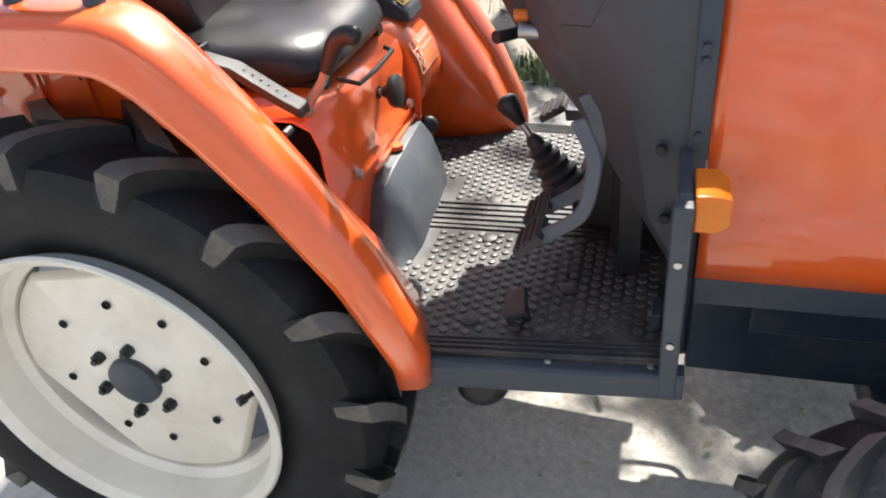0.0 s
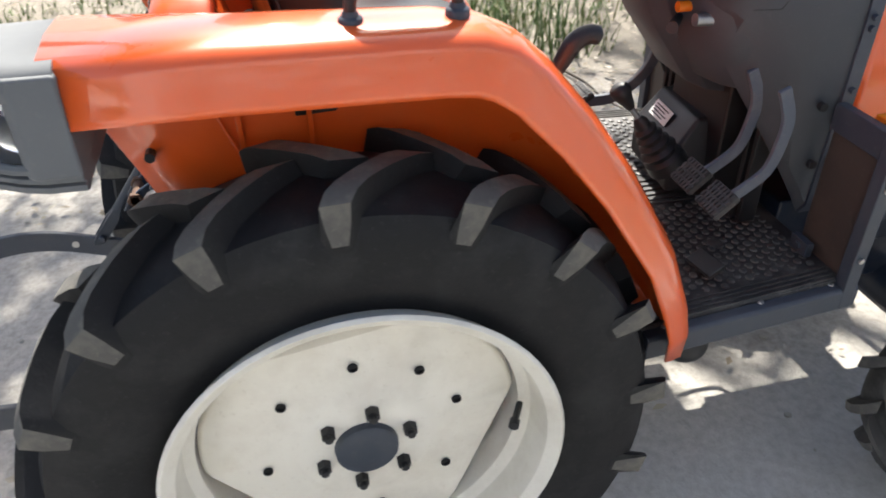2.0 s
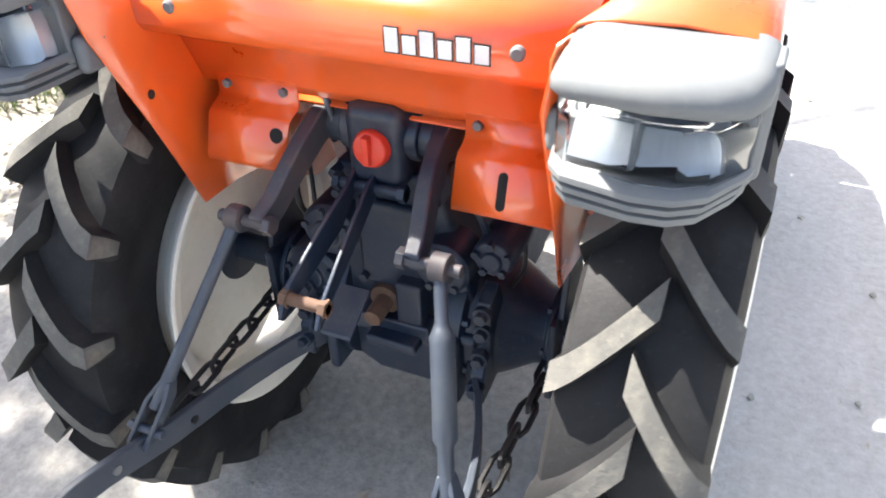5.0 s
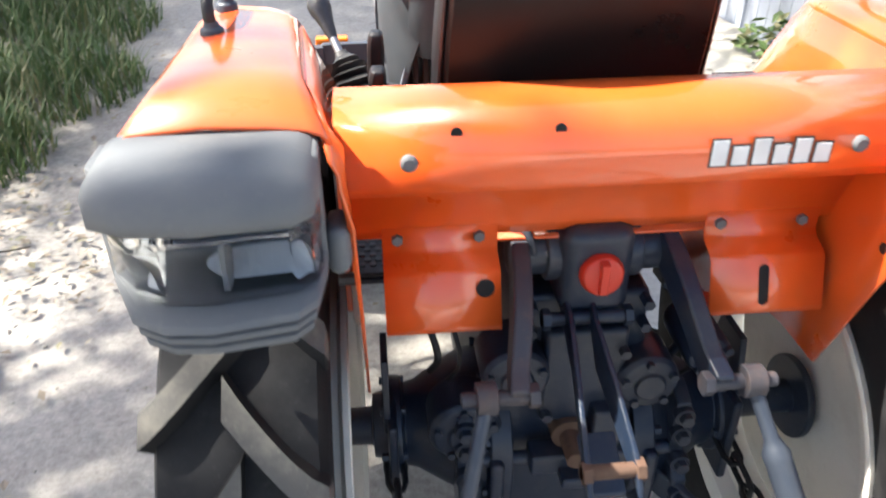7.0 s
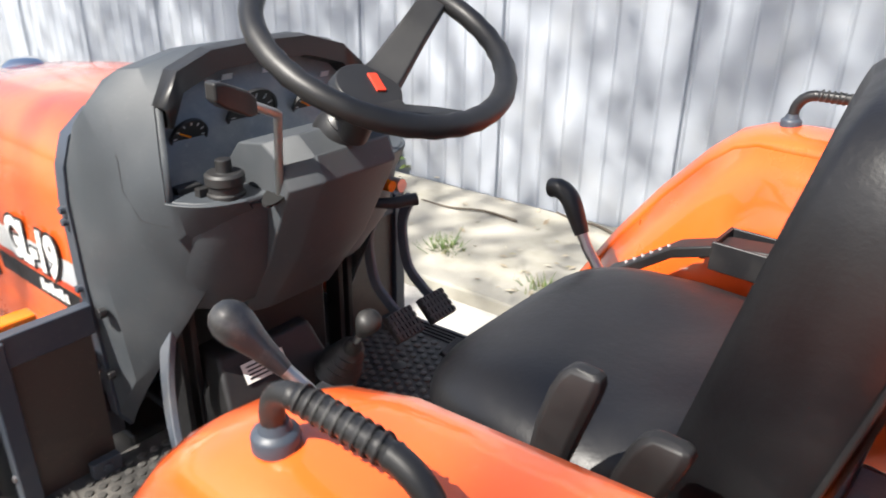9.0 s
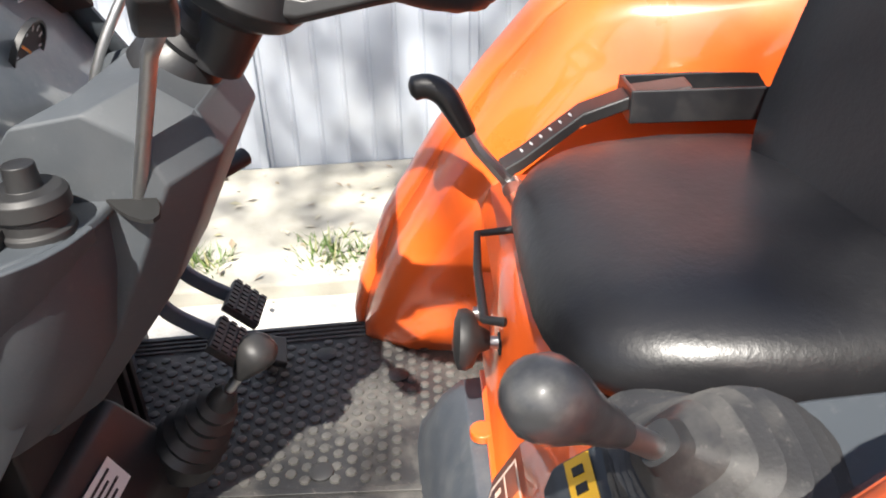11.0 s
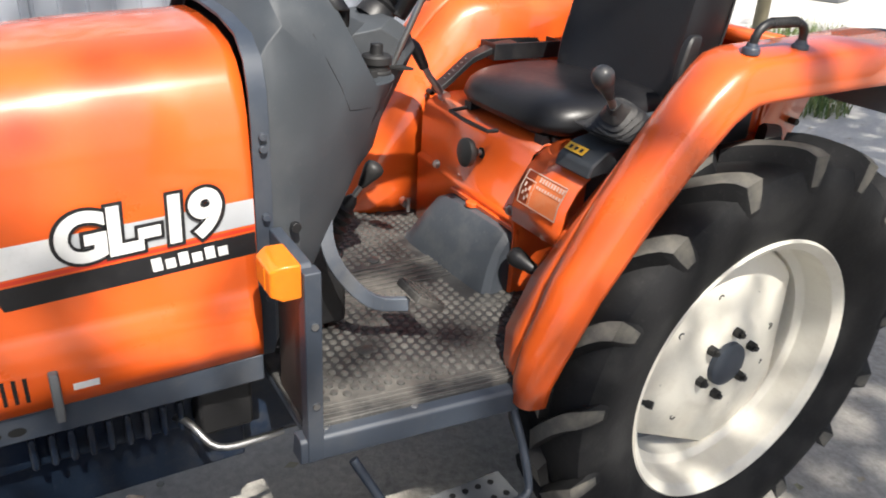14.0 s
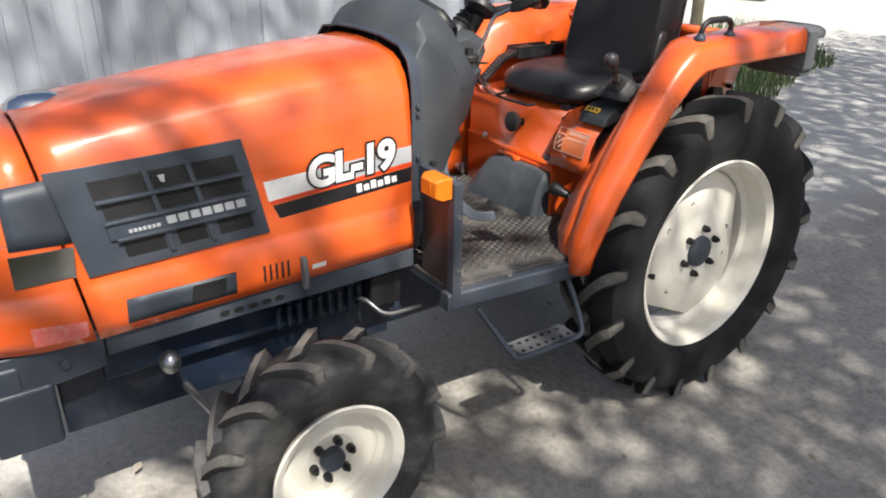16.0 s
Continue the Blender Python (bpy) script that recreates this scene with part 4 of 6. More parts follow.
def bonnet_ring(y):
    half, zt = bonnet_half(y)
    k = slant(y)
    return [(-x, y + (z - 0.65) * k, z) for x, z in half] + [(0, y + (zt - 0.65) * k, zt)] + [(x, y + (z - 0.65) * k, z) for x, z in half[::-1]]


bm = bm_new()
loft(bm, [bonnet_ring(y) for y in (0.990, 1.01, 1.10, 1.20, 1.33, 1.45, 1.58, 1.70, 1.76, 1.802)], closed=False, caps=False)
bonnet = part("bonnet", bm, ORANGE, tractor, "glossy orange bonnet with model lettering", thick=0.004, smooth=45)
bm = bm_new()
loft(bm, [bonnet_ring(y) for y in (1.809, 1.86, 1.91, 1.96, 2.0, 2.05, 2.08, 2.105)], closed=False, caps=False)
nose = part("nose", bm, ORANGE, tractor, "orange nose panel with side lamp recess", thick=0.004, smooth=45)
bm = bm_new()
box(bm, (-0.16, 2.02, 0.69), (0.16, 2.09, 0.93))
part("grille", bm, BLACK, nose, bevel=0.01)


def skin(name, corners, off, material, parent, s=-1, nu=10, nv=4, thick=0.0, label="", bevel=0.0):
    """A patch that follows the bonnet's side; corners (y, z): front low, rear low, rear high, front high."""
    bm = bm_new()
    fl, rl, rh, fh = [Vector(c) for c in corners]
    g = []
    for j in range(nv + 1):
        v = j / nv
        row = []
        for i in range(nu + 1):
            u = i / nu
            p = fl.lerp(rl, u).lerp(fh.lerp(rh, u), v)
            row.append(bm.verts.new((s * (bonnet_x(p.x, p.y) + 0.002 + off), p.x, p.y)))
        g.append(row)
    for a, b in zip(g, g[1:]):
        for i in range(nu):
            bm.faces.new((a[i], a[i + 1], b[i + 1], b[i]))
    return part(name, bm, material, parent, label, thick=thick, bevel=bevel, smooth=30)


VENT = ((1.798, 0.795), (1.388, 0.816), (1.434, 1.052), (1.846, 1.034))
vp = skin("vent_panel", VENT, 0.003, CHARCOAL, bonnet, nu=14, nv=8, thick=0.006, label="dark grey plastic vent panel", bevel=0.0015)


def uv(u, v):
    fl, rl, rh, fh = [Vector(c) for c in VENT]
    return tuple(fl.lerp(rl, u).lerp(fh.lerp(rh, u), v))


MESHM = mat("black_wire_mesh", (0.02, 0.02, 0.022), 0.8)
ck = N(MESHM, "ShaderNodeTexVoronoi", Scale=260.0)
link(MESHM, coords(MESHM), ck.inputs["Vector"])
link(MESHM, ramp(MESHM, ck.outputs["Distance"], [(0.30, (0.003, 0.003, 0.003)), (0.55, (0.016, 0.016, 0.018))]), bsdf(MESHM).inputs["Base Color"])
bump(MESHM, ck.outputs["Distance"], 0.6, 0.003)


def opening(u0, u1, v0, v1, mesh=True):
    skin("vent_opening", (uv(u0, v0), uv(u1, v0), uv(u1 - 0.0, v1), uv(u0, v1)), 0.0068, MESHM if mesh else BLACK, vp, nu=4, nv=3)


for u0, u1, meshy in ((0.19, 0.44, False), (0.47, 0.665, True), (0.695, 0.93, True)):
    opening(u0, u1, 0.50, 0.66, meshy)
    opening(u0 - 0.02 * (not meshy), u1, 0.70, 0.87, meshy)
    opening(u0 + 0.03, u1 - 0.01, 0.11, 0.29, meshy)
for v, u0, u1 in ((0.68, 0.17, 0.95), (0.48, 0.17, 0.95), (0.305, 0.2, 0.95)):
    skin("vent_slat", (uv(u0, v - 0.016), uv(u1, v - 0.016), uv(u1, v + 0.012), uv(u0, v + 0.012)), 0.013, CHARCOAL, vp, nu=8, nv=1, thick=0.010, bevel=0.001)
for u in (0.455, 0.68):
    skin("vent_bar", (uv(u - 0.014, 0.08), uv(u + 0.014, 0.08), uv(u + 0.012, 0.90), uv(u - 0.016, 0.90)), 0.008, CHARCOAL, vp, nu=1, nv=8, thick=0.008, bevel=0.001)
skin("vent_band", (uv(0.17, 0.31), uv(0.97, 0.31), uv(0.97, 0.46), uv(0.17, 0.46)), 0.0085, CHARCOAL, vp, nu=8, nv=2, thick=0.008, bevel=0.001)
# series mark: plain pale blocks
for i in range(7):
    u0 = 0.47 + i * 0.064
    skin("series_mark", (uv(u0, 0.355), uv(u0 + 0.05, 0.355), uv(u0 + 0.052, 0.435), uv(u0 + 0.002, 0.435)), 0.0140, SILVER, vp, nu=1, nv=1)
for i in range(7):
    u0 = 0.27 + i * 0.024
    skin("series_mark", (uv(u0, 0.352), uv(u0 + 0.017, 0.352), uv(u0 + 0.018, 0.388), uv(u0 + 0.001, 0.388)), 0.0140, SILVER, vp, nu=1, nv=1)
skin("badge_chip", (uv(0.515, 0.76), uv(0.535, 0.74), uv(0.545, 0.82), uv(0.51, 0.82)), 0.009, SILVER, vp, nu=1, nv=1)

skin("silver_stripe", ((1.384, 0.892), (0.991, 0.930), (0.991, 0.973), (1.393, 0.942)), 0.0006, SILVER, bonnet, label="silver side stripe")
skin("white_stripe", ((1.384, 0.892), (1.268, 0.904), (1.268, 0.952), (1.393, 0.942)), 0.0010, WHITE, bonnet)
skin("red_line", ((1.379, 0.883), (0.991, 0.920), (0.991, 0.926), (1.381, 0.889)), 0.0008, RED, bonnet, nv=1)
skin("black_stripe", ((1.359, 0.844), (0.991, 0.877), (0.991, 0.916), (1.375, 0.880)), 0.0006, INK, bonnet, label="black side stripe")


def lettering(name, body, m, size, wide, material, parent, fat=0.0, lift=0.0):
    cu = bpy.data.curves.new(name, "FONT")
    cu.body, cu.size, cu.offset, cu.extrude, cu.shear = body, size, fat, 0.0004, 0.12
    cu.space_character = 0.92
    ob = bpy.data.objects.new(name, cu)
    scene.collection.objects.link(ob)
    bpy.context.view_layer.update()
    me = bpy.data.meshes.new_from_object(ob)
    bpy.data.objects.remove(ob)
    xs = [v.co.x for v in me.vertices]
    lo, hi = min(xs), max(xs)
    k = wide / (hi - lo)
    for v in me.vertices:
        v.co.x = (v.co.x - lo) * k
        v.co.z += lift
    me.materials.append(material)
    o = new(name, me)
    o.parent = parent
    o.matrix_basis = m
    return o


def on_side(y, z, off, turn):
    """A pose flat on the bonnet's side: x to the rear, y up."""
    e = 0.03
    d = Vector((-(bonnet_x(y - e, z) - bonnet_x(y + e, z)) / (2 * e), -1, 0)).normalized()
    up = Vector((0, 0, 1))
    n = d.cross(up)
    c = Vector((-(bonnet_x(y, z) + 0.002 + off), y, z))
    return Matrix(((d.x, up.x, n.x, c.x), (d.y, up.y, n.y, c.y), (d.z, up.z, n.z, c.z), (0, 0, 0, 1))) @ pose(0, 0, 0, 0, 0, turn)


LM = on_side(1.278, 0.908, 0.0024, 5.0)
lettering("model_letters_edge", "GL-19", LM @ Matrix.Translation((-0.006, 0, 0)), 0.104, 0.254, INK, bonnet, 0.0095, 0.0)
lettering("model_letters", "GL-19", LM, 0.104, 0.242, WHITE, bonnet, 0.0042, 0.0012)
mark(bonnet, on_side(1.152, 0.873, 0.0012, 5.5), 0.118, 0.022, back=False)
for k in range(5):
    y = 1.414 - k * 0.0152
    skin("bonnet_slot", ((y + 0.003, 0.690), (y - 0.003, 0.690), (y - 0.003, 0.735), (y + 0.003, 0.735)), 0.0006, HOLE, bonnet, nu=1, nv=2)
bm = bm_new()
loft(bm, [[(-x, y, z) for x, y in ((0.272, 1.322), (0.272, 1.307), (o, 1.308), (o, 1.321))] for z, o in ((0.650, 0.290), (0.695, 0.298), (0.738, 0.288))])
part("bonnet_latch", bm, LAMPGREY, bonnet, "pale grey bonnet latch", bevel=0.003)
skin("white_label", ((1.290, 0.695), (1.252, 0.697), (1.252, 0.710), (1.290, 0.708)), 0.0008, WHITE, bonnet, nu=2, nv=1)
side_recess = skin("side_recess", ((1.738, 0.668), (1.486, 0.680), (1.484, 0.736), (1.734, 0.729)), 0.0012, CHARCOAL, bonnet, nu=6, nv=3, thick=0.002, label="dark grey recess plate")
skin("recess_opening", ((1.596, 0.684), (1.512, 0.690), (1.509, 0.728), (1.588, 0.725)), 0.0030, HOLE, side_recess, nu=4, nv=2)
# nose details
skin("lamp_surround", ((1.935, 0.885), (1.816, 0.882), (1.835, 1.022), (1.935, 1.012)), 0.0015, CHARCOAL, nose, nu=6, nv=4, thick=0.003, label="blue-grey lamp surround")
head = skin("head_lamp", ((1.940, 0.800), (1.822, 0.806), (1.816, 0.874), (1.940, 0.874)), 0.004, CHROME, nose, nu=6, nv=3, label="side head lamp with a ribbed lens")
skin("head_lamp_lens", ((1.940, 0.800), (1.822, 0.806), (1.816, 0.874), (1.940, 0.874)), 0.010, GLASS, nose, nu=6, nv=3).visible_shadow = False
REFL = worn("red_white_film", (0.75, 0.16, 0.13), 0.35, (0.8, 0.55, 0.5), 0.6, 60, grain=0)
skin("reflector_film", ((1.93, 0.662), (1.822, 0.659), (1.820, 0.698), (1.93, 0.708)), 0.0008, REFL, nose, nu=4, nv=2, label="faded red reflective film")
bm = bm_new()
lathe(bm, [(0.0, 0.035), (0.03, 0.032), (0.05, 0.02), (0.058, 0.004), (0.062, -0.004)][::-1], Matrix.Translation((0.03, 1.80, 1.116)) @ Matrix.Diagonal((1, 1.2, 1, 1)), seg=24)
part("bonnet_mirror_cap", bm, CHROME, bonnet, "small chrome cap on the bonnet")

# ---- cowl ----
COWL = [(0.965, 0.271, 0.655, 1.232, 0.0), (0.945, 0.271, 0.690, 1.254, 0.08), (0.910, 0.268, 0.748, 1.276, 0.28), (0.865, 0.259, 0.820, 1.293, 0.55), (0.812, 0.246, 0.900, 1.304, 0.8), (0.757, 0.230, 0.985, 1.309, 1.0)]
LEAN = 0.48


def hood_ring(y, w, zb, zt, f):
    """Section of the cowl; f runs from the bonnet's round shoulder to the hood's leaning, slanting rear edge."""
    soft = [(w - 0.03, zb), (w - 0.012, zb + 0.03), (w - 0.002, zb + (zt - zb) * 0.5), (w - 0.001, zt - 0.15), (w - 0.006, zt - 0.095), (w - 0.022, zt - 0.050), (w - 0.062, zt - 0.018), (w * 0.45, zt - 0.004)]
    sharp = [(w - 0.055, zb), (w - 0.048, zb + 0.02), (w - 0.012, zb + (1.128 - zb) * 0.6), (w - 0.001, 1.128), (w - 0.018, 1.186), (w - 0.036, 1.244), (w - 0.072, 1.286), (0.092, 1.306)]
    half = [(a + (c - a) * f, b + (d - b) * f) for (a, b), (c, d) in zip(soft, sharp)] + [(0, zt)]
    half = [(x, y + f * LEAN * max(0.0, z - 1.128), z) for x, z in half]
    return [(-x, v, z) for x, v, z in half] + [(x, v, z) for x, v, z in half[-2::-1]]


bm = bm_new()
skin_rows = loft(bm, [hood_ring(*c) for c in COWL], closed=False, caps=False)
for sx, low in ((-1, skin_rows[-1][:4]), (1, skin_rows[-1][:-5:-1])):      # each side runs on round the corner under the shelf
    last = low
    for y, x, zb in ((0.742, 0.2235, 1.008), (0.724, 0.2125, 1.036), (0.708, 0.1965, 1.060), (0.696, 0.175, 1.078), (0.688, 0.148, 1.090)):
        col = [bm.verts.new((sx * (x - i), y + i * 0.5, z)) for i, z in ((0.046, zb), (0.038, zb + 0.012), (0.012, zb + (1.128 - zb) * 0.6), (0.001, 1.128))]
        for k in range(3):
            bm.faces.new((last[k], last[k + 1], col[k + 1], col[k]))
        last = col
bmesh.ops.recalc_face_normals(bm, faces=bm.faces)
side_of = BVHTree.FromBMesh(bm)
cowl = part("cowl", bm, PLASTIC, tractor, "scuffed grey moulded plastic instrument cowl", thick=0.006, bevel=0.002, smooth=40)
bm = bm_new()                                            # frame round the dials, turned in from the hood's edge
rim_out = hood_ring(*COWL[-1])[3:-3]
turn_in = lambda k, dy, dz: [(x * k, y + dy, 1.12 + (z - 1.12) * (k + 0.01) + dz) for x, y, z in rim_out]
loft(bm, [turn_in(1.0, 0.0, 0), turn_in(0.965, -0.003, 0), turn_in(0.945, 0.012, -0.002)], closed=False, caps=False)
part("dial_frame", bm, PLASTIC, cowl, thick=0.003, smooth=40)
for sx in (1, -1):                                       # facet crease on each side, its shading drawn as a dark line
    bm = bm_new()
    for way in (((0.893, 1.258), (0.869, 1.216), (0.849, 1.176), (0.829, 1.134), (0.810, 1.092)), ((0.810, 1.092), (0.790, 1.0905), (0.768, 1.0895), (0.748, 1.089), (0.730, 1.0885), (0.714, 1.088))):
        line = []
        for y, z in way:
            at = side_of.ray_cast(Vector((sx * 0.5, y, z)), Vector((-sx, 0, 0)))[0]
            if at:
                line.append(at + Vector((sx * 0.0031, 0, 0)))
        sweep(bm, line, 0.0008, 6)
    part("cowl_crease_shade", bm, INK, cowl)
bm = bm_new()                                            # bonnet edge band
outer = [(x * 1.02, 0, z + 0.004) for x, _, z in hood_ring(*COWL[0])]
loft(bm, [[(x, y, z) for x, _, z in outer] for y in (0.960, 0.989)], closed=False, caps=False)
band = part("edge_band", bm, CHARCOAL, cowl, "dark blue-grey steel band", thick=0.006, bevel=0.001)
for s in (1, -1):
    for z in (1.075, 1.055, 0.94, 0.79):
        bm = bm_new()
        rod(bm, (s * 0.276, 0.973, z), (s * 0.287, 0.973, z), 0.0065, seg=8)
        part("band_bolt", bm, CHARCOAL, cowl, bevel=0.001)
    for y, z in ((0.922, 0.912), (0.935, 0.79)):
        bm = bm_new()
        rod(bm, (s * 0.270, y, z), (s * 0.282, y, z), 0.009, seg=8)
        part("cowl_bolt", bm, BLACK, cowl, bevel=0.001)
bm = bm_new()                                            # shelf with a rounded fascia
pl = [(-0.238, 0.82), (-0.226, 0.757), (-0.2205, 0.742), (-0.2095, 0.724), (-0.194, 0.709), (-0.173, 0.697), (-0.146, 0.688), (-0.10, 0.682), (0.10, 0.682), (0.146, 0.688), (0.173, 0.697), (0.194, 0.709), (0.2095, 0.724), (0.2205, 0.742), (0.226, 0.757), (0.238, 0.82)]
loft(bm, [[(x, y, 1.120) for x, y in pl], [(x * 0.997, y + 0.002, 1.130) for x, y in pl]])
shelf = part("dash_shelf", bm, PLASTIC, cowl, "grey plastic dash shelf", bevel=0.004)
bm = bm_new()
pl2 = [(x * 0.93, y + 0.03) for x, y in pl]
pl3 = [(x * 0.86, y + 0.085) for x, y in pl]
loft(bm, [[(x * 0.97, y + 0.007, 1.120) for x, y in pl], [(x * 0.95, y + 0.012, 1.07) for x, y in pl], [(x, y, 1.0) for x, y in pl2], [(x, y, 0.92) for x, y in pl3]])
part("dash_fascia", bm, PLASTIC, cowl, bevel=0.006, smooth=50)
bm = bm_new()                                            # visor over the dials
top = [v for v in rim_out if v[2] > 1.20]
loft(bm, [[(x * 1.005, y + 0.004, z + 0.002) for x, y, z in top], [(x * 0.99, y - 0.022, z + 0.001) for x, y, z in top], [(x * 0.965, y - 0.024, z - 0.026) for x, y, z in top], [(x * 0.94, y + 0.030, z - 0.034) for x, y, z in top]], closed=False, caps=False)
part("dash_visor", bm, BLACK, cowl, "black visor over the dials", thick=0.005, smooth=50)
# washed-out grey and pale blotches stand in for reflections on the dial glass
DIALFACE = worn("sheen_dial_glass", (0.13, 0.14, 0.15), 0.25, (0.32, 0.31, 0.28), 0.6, 9, coat=0.5, grain=0)
PLANE = lambda z: 0.782 + (z - 1.128) * 0.47
bm = bm_new()
face = [(-0.214, 1.126), (0.214, 1.126), (0.190, 1.236), (0.150, 1.278), (0.085, 1.296), (-0.085, 1.296), (-0.150, 1.278), (-0.190, 1.236)]
loft(bm, [[(x, PLANE(z), z) for x, z in face], [(x, PLANE(z) + 0.015, z) for x, z in face]])
dial_panel = part("dial_panel", bm, DIALFACE, cowl, "grey instrument panel with the glass reflection put into its colour")
PM = lambda x, z: Matrix.Translation((x, PLANE(z) - 0.0035, z)) @ pose(0, 0, 0, 90 + math.degrees(math.atan(0.47)), 0, 0)
for x, z, r in ((-0.150, 1.195, 0.030), (-0.035, 1.205, 0.046), (0.075, 1.20, 0.032)):
    bm = bm_new()
    lathe(bm, [(0.0, 0.0), (r * 0.9, 0.0), (r * 0.92, 0.003), (r, 0.003), (r, -0.003)], PM(x, z), seg=32)
    part("dial", bm, BLACK, dial_panel)
    for k in range(9):
        a = radians(-30 + k * 30)
        bm = bm_new()
        box(bm, (r * 0.66, -0.0010, 0.0006), (r * 0.84, 0.0010, 0.0012), PM(x, z) @ pose(0, 0, 0, 0, 0, math.degrees(a)))
        part("dial_tick", bm, SILVER, dial_panel)
    bm = bm_new()
    box(bm, (-r * 0.1, -0.0014, 0.0012), (r * 0.7, 0.0014, 0.0022), PM(x, z) @ pose(0, 0, 0, 0, 0, 150))
    part("pointer", bm, AMBER, dial_panel, "orange pointer")
for x, z in ((-0.08, 1.255), (-0.055, 1.262), (0.02, 1.262), (0.045, 1.255), (0.13, 1.24), (-0.10, 1.15), (0.02, 1.145)):
    bm = bm_new()
    box(bm, (-0.009, -0.005, 0.0), (0.009, 0.005, 0.0014), PM(x, z))
    part("tell_tale", bm, SILVER, dial_panel)
# key switch and its side key
bm = bm_new()
lathe(bm, [(0.027, 0.0), (0.027, 0.010), (0.024, 0.012), (0.024, 0.022), (0.028, 0.024), (0.028, 0.036), (0.024, 0.040), (0.012, 0.040), (0.011, 0.058), (0.0, 0.060)], Matrix.Translation((-0.156, 0.722, 1.124)), seg=24)
box(bm, (-0.19, 0.735, 1.128), (-0.165, 0.748, 1.142))
part("rotary_switch", bm, BLACK, cowl, "black rotary light switch", bevel=0.001)
bm = bm_new()
box(bm, (-0.205, 0.765, 1.126), (-0.165, 0.785, 1.139))
part("key_block", bm, BLACK, cowl, bevel=0.003)

# ---- steering column ----
bm = bm_new()
prof = [(0.602, 1.155), (0.616, 1.190), (0.655, 1.214), (0.71, 1.205), (0.75, 1.16), (0.845, 0.93), (0.815, 0.885), (0.765, 0.895), (0.672, 1.018)]
slim = lambda z: 0.90 + 0.10 * min(1.0, max(0.0, (z - 0.89) / 0.26))
loft(bm, [[(x * slim(z), y + 0.038 * k, z - 0.014 * k) for y, z in prof] for x, k in ((-0.112, 1), (-0.082, 0.1), (-0.076, 0), (0.062, 0), (0.068, 0.1), (0.094, 1))])
column = part("column_cover", bm, PLASTIC, tractor, "grey plastic steering column cover", bevel=0.003, smooth=25)
bm = bm_new()
lathe(bm, [(0.040, -0.02), (0.038, 0.0), (0.030, 0.012), (0.034, 0.018), (0.027, 0.026), (0.031, 0.033), (0.024, 0.041), (0.028, 0.048), (0.021, 0.056), (0.020, 0.07)], Matrix.Translation((0, 0.645, 1.21)) @ pose(0, 0, 0, 40), seg=24)
part("column_boot", bm, BLACK, column, "black ribbed rubber boot", smooth=50)
WM = Matrix.Translation((-0.022, 0.537, 1.350)) @ pose(0, 0, 0, 28, -4)
bm = bm_new()
n = 64
RR = 0.166
rings = []
for k in range(n):
    a = 2 * math.pi * k / n
    c = Vector((math.cos(a), math.sin(a), 0))
    rr = 0.0150 + 0.0008 * math.sin(k * 2.9)
    rings.append([WM @ (c * (RR + rr * math.cos(b)) + Vector((0, 0, rr * 0.95 * math.sin(b)))) for b in (2 * math.pi * j / 12 for j in range(12))])
vs = [[bm.verts.new(p) for p in r] for r in rings]
for k in range(n):
    for j in range(12):
        bm.faces.new((vs[k][j], vs[(k + 1) % n][j], vs[(k + 1) % n][(j + 1) % 12], vs[k][(j + 1) % 12]))
wheel = part("steering_wheel", bm, BLACK, tractor, "worn black steering wheel with broad spokes", smooth=60)
for a in (18, 262):
    c, sn = math.cos(radians(a)), math.sin(radians(a))
    u, v = Vector((c, sn, 0)), Vector((-sn, c, 0))
    rings = []
    for r, z, w, h in ((0.02, -0.092, 0.036, 0.014), (0.050, -0.082, 0.030, 0.012), (0.10, -0.042, 0.025, 0.010), (0.146, -0.008, 0.022, 0.008), (0.166, 0.0, 0.020, 0.007)):
        rings.append([WM @ (u * r + v * w * e + Vector((0, 0, z + h * g))) for e, g in ((-1, -0.3), (-0.85, 1), (0.85, 1), (1, -0.3), (0.7, -1), (-0.7, -1))])
    bm = bm_new()
    loft(bm, rings)
    part("spoke", bm, BLACK, wheel, bevel=0.003)
bm = bm_new()
lathe(bm, [(0.0, -0.165), (0.022, -0.165), (0.026, -0.118), (0.046, -0.108), (0.054, -0.094), (0.046, -0.074), (0.0, -0.071)], WM, seg=24)
part("hub", bm, BLACK, wheel, bevel=0.002)
bm = bm_new()
box(bm, (0.004, -0.016, -0.0725), (0.018, 0.020, -0.0688), WM @ pose(0, 0, 0, 0, 0, -20))
part("hub_badge", bm, RED, wheel, "red badge", bevel=0.001)
bm = bm_new()                                            # hand throttle with bent rod
sweep(bm, [(-0.100, 0.676, 1.10), (-0.132, 0.624, 1.248), (-0.137, 0.616, 1.260), (-0.148, 0.610, 1.266), (-0.195, 0.595, 1.288)], [0.006] * 5, 10)
thr = part("throttle_lever", bm, STEEL, tractor, "worn steel throttle lever with black grip", smooth=60)
bm = bm_new()
loft(bm, [[Vector((-0.186, 0.598, 1.284)) + Vector((-0.075, -0.028, 0.034)) * t + Vector((0, e * w, g * h)) for e, g in ((-1, -1), (1, -1), (1, 1), (-1, 1))] for t, w, h in ((0.0, 0.010, 0.011), (0.25, 0.014, 0.016), (0.8, 0.013, 0.015), (1.0, 0.010, 0.011))])
part("grip", bm, BLACK, thr, bevel=0.004)
bm = bm_new()
